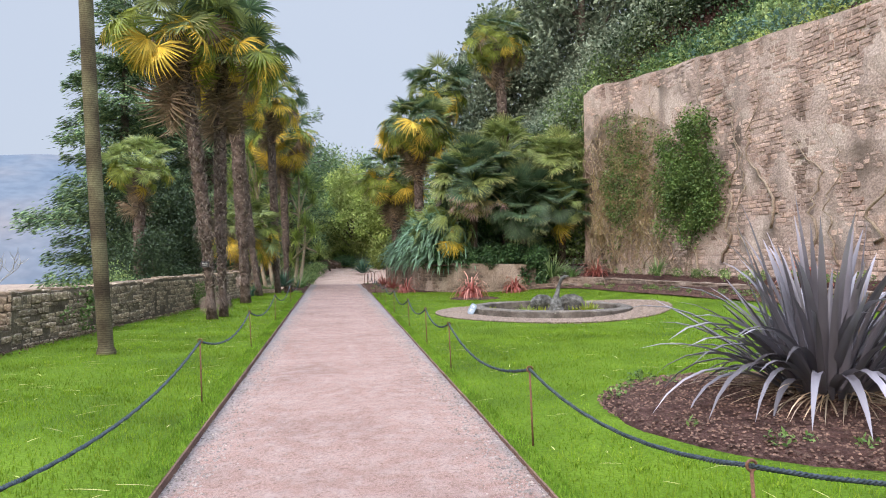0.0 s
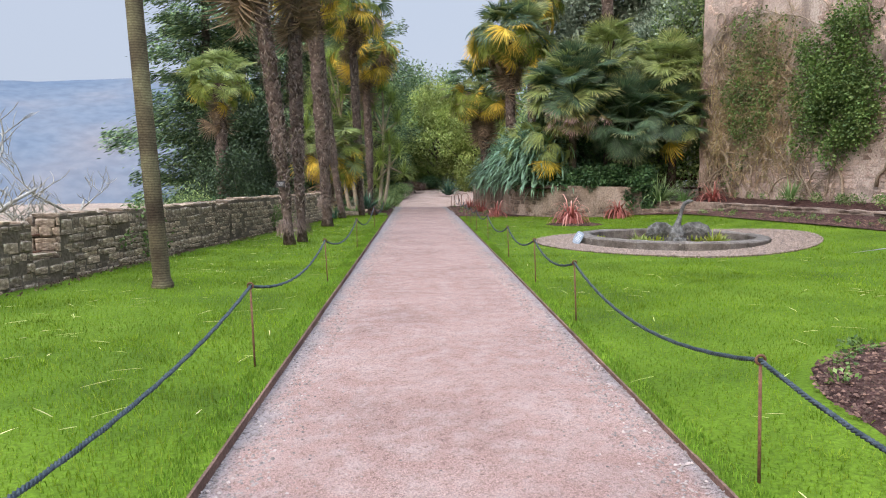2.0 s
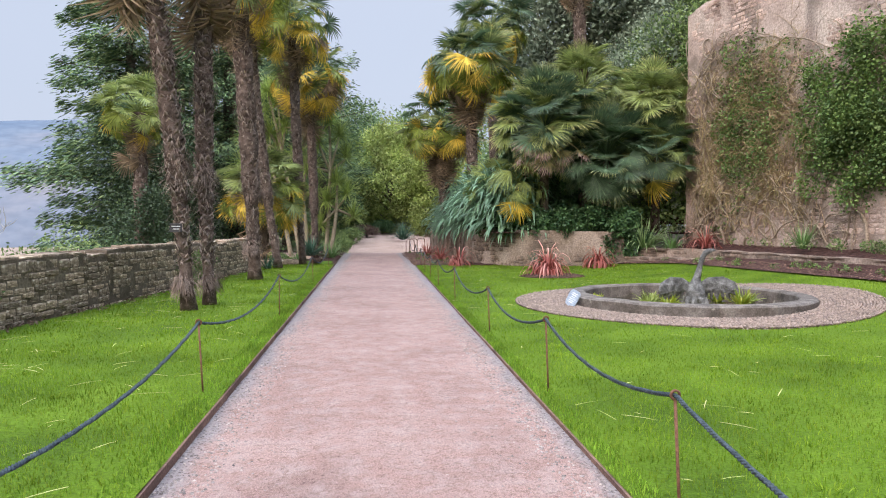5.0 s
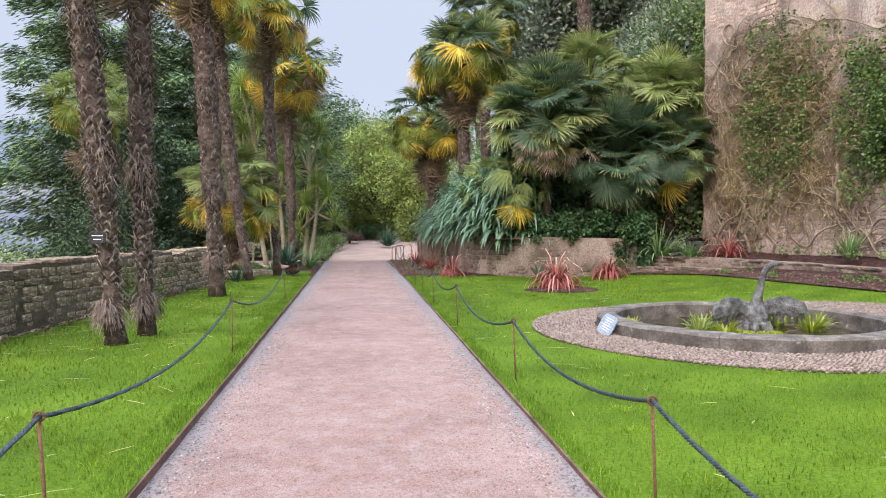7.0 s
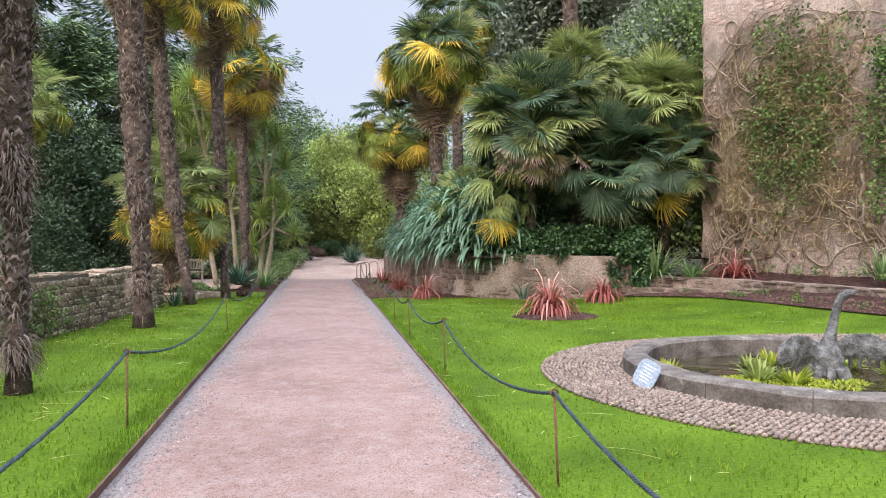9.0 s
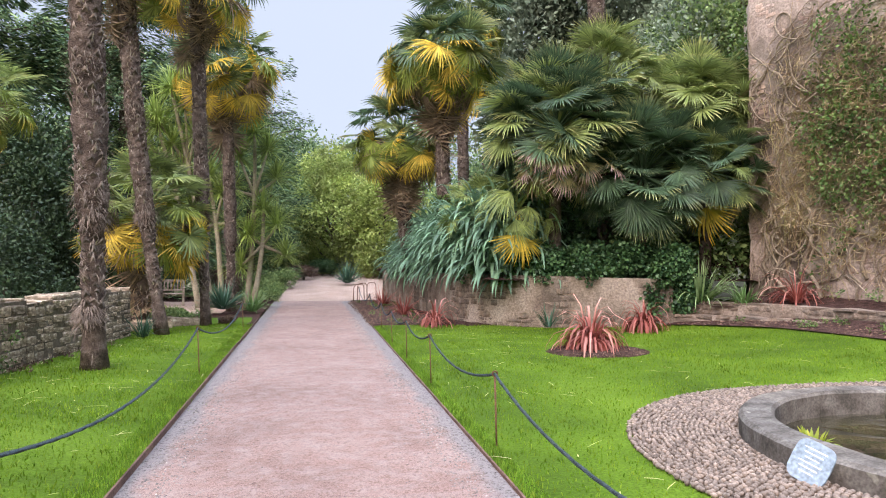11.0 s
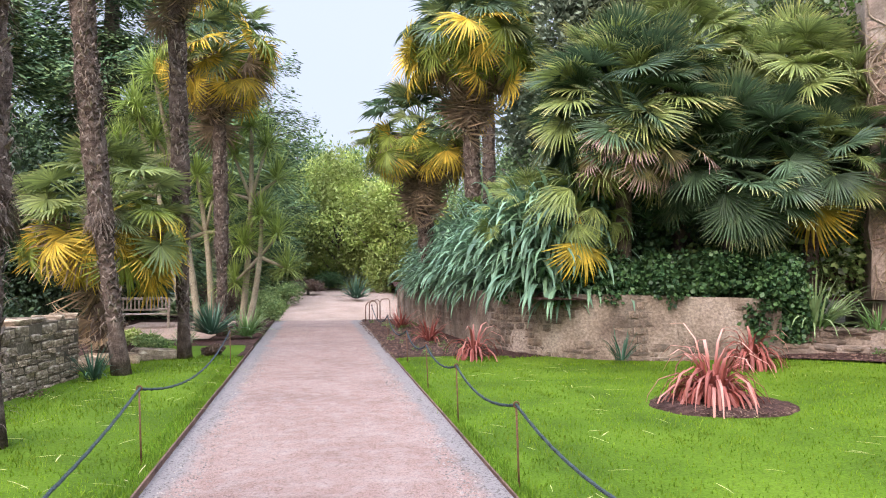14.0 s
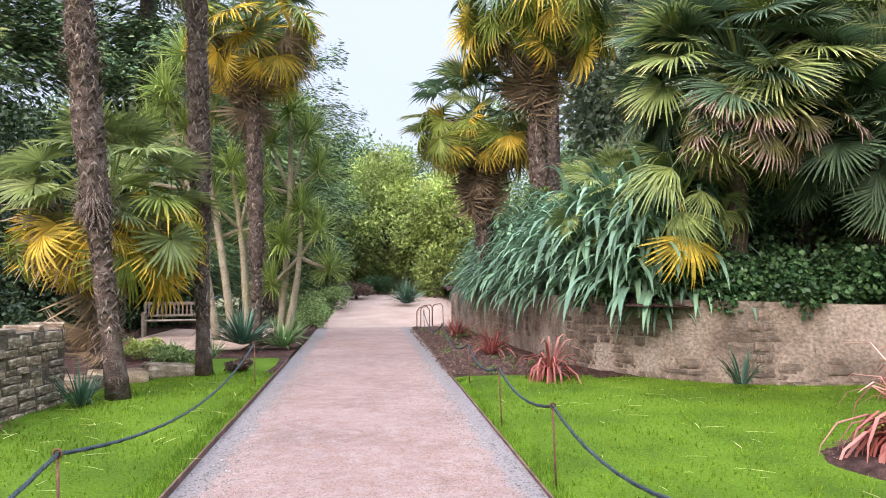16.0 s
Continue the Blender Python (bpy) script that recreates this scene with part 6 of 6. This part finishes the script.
# small side path and kerb stones leading to the bench
thing("side_path", "narrow pale gravel side path to the bench", "path", kind="structure", data=sheet("side_path", spaced(-5.8, -2.6, 8), spaced(34.8, 41.5, 14), lambda x, y: 0.07 + 0.02 * noise.noise(Vector((x, y, 0))), M["court"]))
thing("side_bed", "planted soil beyond the end of the lawn", "soil", kind="structure", data=sheet("side_bed", spaced(-8, -1.19, 14), spaced(31, 46, 24), lambda x, y: 0.045 + 0.03 * noise.noise(Vector((x, y, 4))), M["soil"]))
for v in scene.collection.objects[-1].data.vertices:
    v.co.x = min(v.co.x, edge_l(v.co.y) - 0.014)
for x, y, s, a in ((-3.5, 29.9, 0.55, 20), (-3.0, 30.6, 0.5, 35), (-3.9, 29.2, 0.5, 10)):
    thing("kerb_stone", "rough flat kerb stone at the end of the lawn", "stone", "kerb stones", at=pose(x, y, 0.13, 0, 4, a) @ Matrix.Diagonal((s * 1.5, s * 0.9, 0.28, 1)), data=stone_data("kerb_stone", M["stone"], int(x * -10)))
for x, y, w, h, mt, lb in ((-4.3, 33.2, 1.6, 0.5, "lime", "low yellow-green plants in the side bed"), (-3.4, 32.3, 1.0, 0.45, "mid", "low green plants in the side bed"), (-5.2, 29.4, 2.2, 0.8, "ivy", "dark ivy mound behind the parapet"),
                           (-5.6, 26.5, 2.4, 1.1, "ivy", "dark ivy mound behind the parapet"), (-2.0, 31.2, 0.5, 0.25, "brownbush", "dead brown leaves at a palm's foot"), (-7.0, 31.6, 2.2, 1.0, "mid", "green shrub behind the squat palm"),
                           (-6.6, 21.5, 2.2, 1.9, "mid", "leafy shrub behind the parapet"), (-6.4, 18.8, 1.6, 1.4, "ivy_light", "leafy shrub behind the parapet"), (-6.8, 24.4, 2.0, 1.5, "ivy", "dark shrub behind the parapet")):
    shrub((x, y, 0.05 if x > -5.3 else -0.25), w, h, 2600, 0.07, mt, lb, "shrubs by the parapet")
for x, y in ((-3.6, 33.0), (-4.6, 34.0), (-2.9, 33.2)):
    tuft("iris", "fresh green grassy tuft in the side bed", "plant", (x, y, 0.08), 70, 0.45, 0.022, "iris", 1.1, 0.9, "irises by the walls", 0.1)
tuft("iris", "grey-green sword-leaved plant at the parapet's end", "plant", (-3.25, 27.9, 0.08), 40, 0.6, 0.03, "strap", 0.9, 0.5, "irises by the walls", 0.1)

# creeper leaves on the parapet and ferns at its foot
cen = [(wall_x(y) - 0.05 + rng.uniform(-0.1, 0.12), y, rng.uniform(0.25, 0.95)) for y in rng.normal(14.4, 0.5, 30)]
thing("wall_climber", "sparse leafy climber on the parapet", "climber", kind="stuff", data=leaves("wall_climber", cen, np.full(30, 0.16), 900, 0.06, M["ivy_light"], aspect=0.7))
cen = [(wall_x(y) + 0.03 + rng.uniform(-0.1, 0.12), y, rng.uniform(0.15, 0.8)) for y in rng.normal(21.9, 0.55, 34)]
thing("wall_climber", "ferny green growth on the parapet face", "climber", kind="stuff", data=leaves("wall_climber", cen, np.full(34, 0.17), 1500, 0.05, M["ivy_light"], aspect=0.6))
n = 500
yy = rng.uniform(3, 27, n)
xx = np.array([wall_x(v) for v in yy]) + np.abs(rng.normal(0.1, 0.12, n))
thing("leaf_litter", "brown fallen leaves along the parapet's foot", "litter", kind="stuff", data=leaves("leaf_litter", np.stack([xx, yy, 0.13 + 0 * xx], 1), np.full(n, 0.05), 1800, 0.05, M["brownbush"], flat=2, squash=0.4))

# iron bars across the gap in the parapet
for z in (0.52, 0.75):
    thing("gap_bar", "dark iron bar across the parapet gap", "rail", "bars of the parapet gap", data=tube("gap_bar", [(wall_x(10.8) - 0.25, 10.75, z), (wall_x(12) - 0.25, 12.15, z)], 0.014, M["rust"], 6))

# plant label on the shaggy palm
lab = thing("plant_label", "small black plant label on the palm's trunk", "sign", at=pose(-3.08, 17.15, 1.42, -4, 0, -6))
part("plate", box(0, 0, 0, 0.2, 0.012, 0.14, M["black"], 0.003), lab)
for k, w in enumerate((0.14, 0.1)):
    part("text_line", box(0, -0.008, 0.025 - 0.045 * k, w, 0.003, 0.01, M["white"], 0.001), lab)

# hooped iron rail beside the far path
for k, (x, y) in enumerate(((1.75, 40.6), (2.0, 42.2), (2.5, 43.4))):
    pts = [(x, y, 0.0), (x, y, 0.62), (x + 0.08, y + 0.1, 0.74), (x + 0.35, y + 0.5, 0.76), (x + 0.45, y + 0.62, 0.66), (x + 0.47, y + 0.64, 0.0)]
    thing("hoop_rail", "thin rusty iron hoop beside the far path", "rail", "hoops by the far path", data=tube("hoop_rail", pts, 0.016, M["rust"], 6))

# weeds and seedlings in the borders
n = 170
wx, wy = rng.uniform(1.7, 10.2, n), rng.uniform(26, 40, n)
keepers = [(a, b) for a, b in zip(wx, wy) if (a < 3.3 and b > 30.4) or (b < 30.2 and b > 30.3 - 0.28 * max(0, a - 3.5) - 0.0 and b < 31.2 - 0.42 * max(0, a - 3.5)) or (a > border_x(b) + 0.15 and b < 27)]
keepers += [(border_x(y) + 0.2 + 0.6 * rng.random(), y) for y in rng.uniform(8, 26.5, 70)]
keepers += [(BEDX + r * math.cos(t), BEDY + r * math.sin(t)) for r, t in zip(rng.uniform(1.3, 1.95, 26), rng.uniform(0, 6.283, 26))]
cen = [(a, b, gz(a, b) + 0.09) for a, b in keepers]
thing("border_weeds", "small green seedlings in the border soil", "plants", kind="stuff", data=leaves("border_weeds", cen, rng.uniform(0.05, 0.14, len(cen)), 4200, 0.05, M["ivy_light"], flat=1, squash=0.7, aspect=0.5))
cen = [(x, y, 0.98) for x, y in zip(rng.uniform(11.0, 12.0, 60), rng.uniform(9, 27, 60))]
thing("border_weeds", "low green plants along the tall wall's foot", "plants", kind="stuff", data=leaves("border_weeds", cen, rng.uniform(0.08, 0.2, 60), 3500, 0.07, M["mid"], flat=0.5, aspect=0.5))
n = 3000
q = rng.random(n)
ly = rng.uniform(6, 27.5, n)
lx = np.array([border_x(v) for v in ly]) + 0.9 * q
thing("bark_chips", "crumbs of soil and chips in the border", "mulch", kind="stuff", data=pebbles("bark_chips", np.stack([lx, ly, [gz(a, b) + 0.03 for a, b in zip(lx, ly)]], 1), 0.022, M["chip"]))
n = 2600
lx, ly = rng.uniform(1.5, 3.4, n), rng.uniform(30.3, 41, n)
thing("bark_chips", "crumbs of soil and chips in the border", "mulch", kind="stuff", data=pebbles("bark_chips", np.stack([lx, ly, [gz(a, b) + 0.04 for a, b in zip(lx, ly)]], 1), 0.022, M["chip"]))

# ---- vines on the tall wall ----
def vine(s, z0, height, seed, thick=0.045):
    r = random.Random(seed)
    pts, q, z = [], s, z0
    while z < z0 + height:
        x, y, h = line_at(BIG, max(0.05, q))
        o = 0.1 + 0.05 * math.sin(z * 3)
        pts.append((x - o * math.cos(h + 1.5708), y - o * math.sin(h + 1.5708), z))
        q += r.uniform(-0.28, 0.28)
        z += r.uniform(0.1, 0.35)
    k = len(pts)
    return tube("vine_stem", pts, [thick * (1 - 0.85 * i / k) for i in range(k)], M["vine"], 6, 0.2)


for i in range(26):
    s = 0.4 + 0.2 * i if i < 14 else 5 + (i - 14) * 1.15
    thing("vine", "bare twisting vine stem on the tall wall", "climber", "vines on the tall wall", data=vine(s, 0.8 + (i % 4) * 0.5, 2.2 + (i * 37 % 40) / 10, i, 0.05 if i % 3 else 0.03))

def loop_vine(s0, z0, seed):
    """A creeper stem that winds and loops over the wall's face."""
    r = random.Random(seed)
    pts, q, z, a, curl = [], s0, z0, r.uniform(0.3, 2.8), 0.0
    for k in range(r.randint(34, 70)):
        x, y, h = line_at(BIG, max(0.05, q))
        o = 0.1 + 0.07 * math.sin(k * 0.35 + seed)
        pts.append((x - o * math.cos(h + 1.5708), y - o * math.sin(h + 1.5708), z))
        curl = 0.8 * curl + r.uniform(-0.22, 0.22)
        a += curl + (0.25 if z < 1.0 else -0.25 if z > 7.4 else 0) * math.copysign(1, math.cos(a))
        q, z = min(6.8, max(0.1, q + 0.11 * math.cos(a))), max(0.85, z + 0.11 * math.sin(a))
    k = len(pts)
    w = r.choice((0.012, 0.018, 0.028))
    return tube("vine_stem", pts, [w * (1 - 0.6 * i / k) for i in range(k)], M["vine"], 5, 0.15)


for i in range(64):
    thing("vine", "looping dry creeper stem on the tall wall", "climber", "vines on the tall wall", data=loop_vine(0.3 + 5.6 * ((i * 0.618) % 1), 0.9 + 5.5 * ((i * 0.382 + 0.1) % 1) ** 1.6, 100 + i))

# bare fruit trees in the valley
def bare_tree(at, height, label, seed):
    r = random.Random(seed)
    t = thing("bare_tree", label, "tree", "bare trees in the valley", at=at)

    def grow(p, d, L, rad, depth):
        pts = [p]
        for k in range(3):
            d = (d + Vector((r.uniform(-0.35, 0.35), r.uniform(-0.35, 0.35), r.uniform(-0.1, 0.2)))).normalized()
            pts.append(pts[-1] + d * (L / 3))
        segs[min(depth, 2)].append((pts, rad))
        if depth < 4:
            for k in range(3 if depth else 5):
                a = pts[r.randint(1, 3)]
                nd = (d + Vector((r.uniform(-1.1, 1.1), r.uniform(-1.1, 1.1), r.uniform(-0.35, 0.6)))).normalized()
                grow(a, nd, L * r.uniform(0.55, 0.75), rad * 0.5, depth + 1)

    segs = {0: [], 1: [], 2: []}
    grow(Vector((0, 0, 0)), Vector((0, 0, 1)), height * 0.4, height * 0.018, 0)
    for d, nm in ((0, "trunk"), (1, "limb")):
        for pts, rad in segs[d]:
            part(nm, tube(nm, pts, [rad, rad * 0.85, rad * 0.7, rad * 0.5], M["lichen_bark"], 6), t)
    vs, fs = [], []
    for pts, rad in segs[2]:
        m = tube("twigs", pts, [max(0.016, rad), max(0.014, rad * 0.8), max(0.012, rad * 0.6), 0.008], M["lichen_bark"], 3, caps=False)
        off = len(vs)
        vs += [v.co[:] for v in m.vertices]
        fs += [tuple(i + off for i in p.vertices) for p in m.polygons]
        bpy.data.meshes.remove(m)
    tagged(part("twig_mass", np_mesh("twig_mass", vs, fs, M["lichen_bark"]), t), kind="stuff")
    return t


bare_tree((-13.0, 22, -2.8), 9.6, "bare lichen-grey fruit tree below the parapet", 3)
bare_tree((-16.8, 34, -3.0), 8.0, "bare spreading fruit tree below the parapet", 5)
bare_tree((-14.2, 27, -2.8), 6.0, "small bare fruit tree below the parapet", 8)

# ---- cobbled ring round the pond ----
ring_bed = thing("cobble_ring", "ring of small rounded pinkish cobbles round the pond", "paving", kind="structure")
vs, fs = [], []
for i in range(72):
    a = 2 * math.pi * i / 72
    for r_, z_ in ((2.05, 0.04), (3.06, 0.035), (3.1, -0.03)):
        vs.append((PX + r_ * math.cos(a), PY + r_ * math.sin(a), z_ + gz(PX + r_ * math.cos(a), 0) - 0.03))
for i in range(72):
    j = (i + 1) % 72
    fs += [(i * 3, i * 3 + 1, j * 3 + 1, j * 3), (i * 3 + 1, i * 3 + 2, j * 3 + 2, j * 3 + 1)]
part("bedding", np_mesh("bedding", vs, fs, M["ret_mortar"]), ring_bed)
cob = []
for k in range(4):
    bm = bmesh.new()
    bmesh.ops.create_icosphere(bm, subdivisions=1, radius=0.5)
    rr = random.Random(k)
    for v in bm.verts:
        v.co += Vector((rr.uniform(-0.05, 0.05), rr.uniform(-0.05, 0.05), rr.uniform(-0.04, 0.04)))
    cob.append(bm_mesh("cobble", bm, M["pebble"], True))
base = [np.array([v.co[:] for v in c.vertices]) for c in cob]
tri = [np.array([tuple(p.vertices) for p in c.polygons]) for c in cob]
rest_v, rest_f, off, made = [], [], 0, 0
rad = 2.17
while rad < 3.09:
    n = int(2 * math.pi * rad / 0.058)
    for i in range(n):
        a = 2 * math.pi * (i + rng.uniform(-0.2, 0.2)) / n
        r_ = rad + rng.uniform(-0.012, 0.012)
        x, y = PX + r_ * math.cos(a), PY + r_ * math.sin(a)
        m = Matrix.LocRotScale((x, y, gz(x, y) + 0.022), Euler((0, 0, a + rng.uniform(-1.2, 1.2))), (0.041 * rng.uniform(0.8, 1.2), 0.056 * rng.uniform(0.8, 1.15), 0.046 * rng.uniform(0.7, 1.2)))
        k = int(rng.integers(4))
        if made < 300 and x < 3.75 and y < 17.6:
            part("cobble", cob[k], ring_bed, m=m)
            made += 1
        else:
            m4 = np.array(m)
            rest_v.append(base[k] @ m4[:3, :3].T + m4[:3, 3])
            rest_f.append(tri[k] + off)
            off += len(base[k])
    rad += 0.046
tagged(part("cobbles", np_mesh("cobbles", np.concatenate(rest_v), np.concatenate(rest_f), M["pebble"], True), ring_bed), kind="stuff")

# ---- stones of the walls ----
for i, (w, pts, h) in enumerate(walls_to_stone):
    stones_on(w, pts, 0.0, h + 0.06, 0.24, 0.12, (M["stone"], M["stone_stuff"]), lambda x, y, z: y > 5, proud=0.03, depth=0.16, fill=0.9, seed=20 + i)
    stones_on(w, [(x - 0.02, y) for x, y in pts], h + 0.05, h + 0.17, 0.34, 0.08, (M["stone"], M["stone_stuff"]), lambda x, y, z: y > 5, proud=0.02, depth=0.42, fill=0.8, seed=40 + i)
stones_on(walls_to_stone[1][0], [(wall_x(11.75) - 0.45, 11.74), (wall_x(11.75) + 0.01, 11.74)], 0.0, 0.98, 0.2, 0.12, (M["stone"], M["stone_stuff"]), lambda x, y, z: True, proud=0.03, depth=0.14, seed=71)
stones_on(ret, RET, 0.0, lambda s: 1.3 - 0.1 * max(0, s - 14) / 6, 0.3, 0.13, (M["ret_stone"], M["ret_run"]), lambda x, y, z: y < 34, proud=0.008, depth=0.12, fill=0.9, seed=61, skip=lambda q, z: noise.noise(Vector((q * 0.55, 0, z * 1.1 + 3))) > 0.16)
stones_on(low, LOW, 0.1, 0.36, 0.34, 0.13, (M["ret_stone"], M["ret_run"]), lambda x, y, z: 14 < y < 28, proud=0.025, depth=0.12, fill=0.8, seed=62)
stones_on(low, LOW, 0.36, 0.46, 0.6, 0.09, (M["ret_stone"], M["ret_run"]), lambda x, y, z: 14 < y < 28, proud=0.05, depth=0.36, seed=63)
stones_on(upper, UP, 0.42, 0.66, 0.34, 0.12, (M["ret_stone"], M["ret_run"]), lambda x, y, z: 14 < y < 28, proud=0.02, depth=0.12, fill=0.8, seed=65)
stones_on(upper, UP, 0.66, 0.76, 0.6, 0.09, (M["ret_stone"], M["ret_run"]), lambda x, y, z: 14 < y < 28, proud=0.04, depth=0.3, seed=66)
stones_on(big, BIG, 0.9, lambda s: big_top(s) - 0.05, 0.27, 0.12, (M["pink_stone"], M["pink_run"]), lambda x, y, z: 16 < y < 27 and z < 3.2, proud=0.016, depth=0.12, fill=0.9, seed=64, skip=lambda q, z: noise.noise(Vector((q * 0.35, 7, z * 0.5))) > (0.3 if q > 6 else 0.0) + 0.1 * max(0, z - 4.5))
# solid black block: its colour stands for the shade inside the drain hole
bm = bmesh.new()
bmesh.ops.create_cube(bm, size=1)
thing("drain_hole", "square drain hole in the retaining wall, its dark painted as a block", "opening", kind="structure", at=pose(4.83, 29.75, 1.12, 0, 0, -45) @ Matrix.Diagonal((0.13, 0.06, 0.08, 1)), data=bm_mesh("drain_hole", bm, M["black"]))
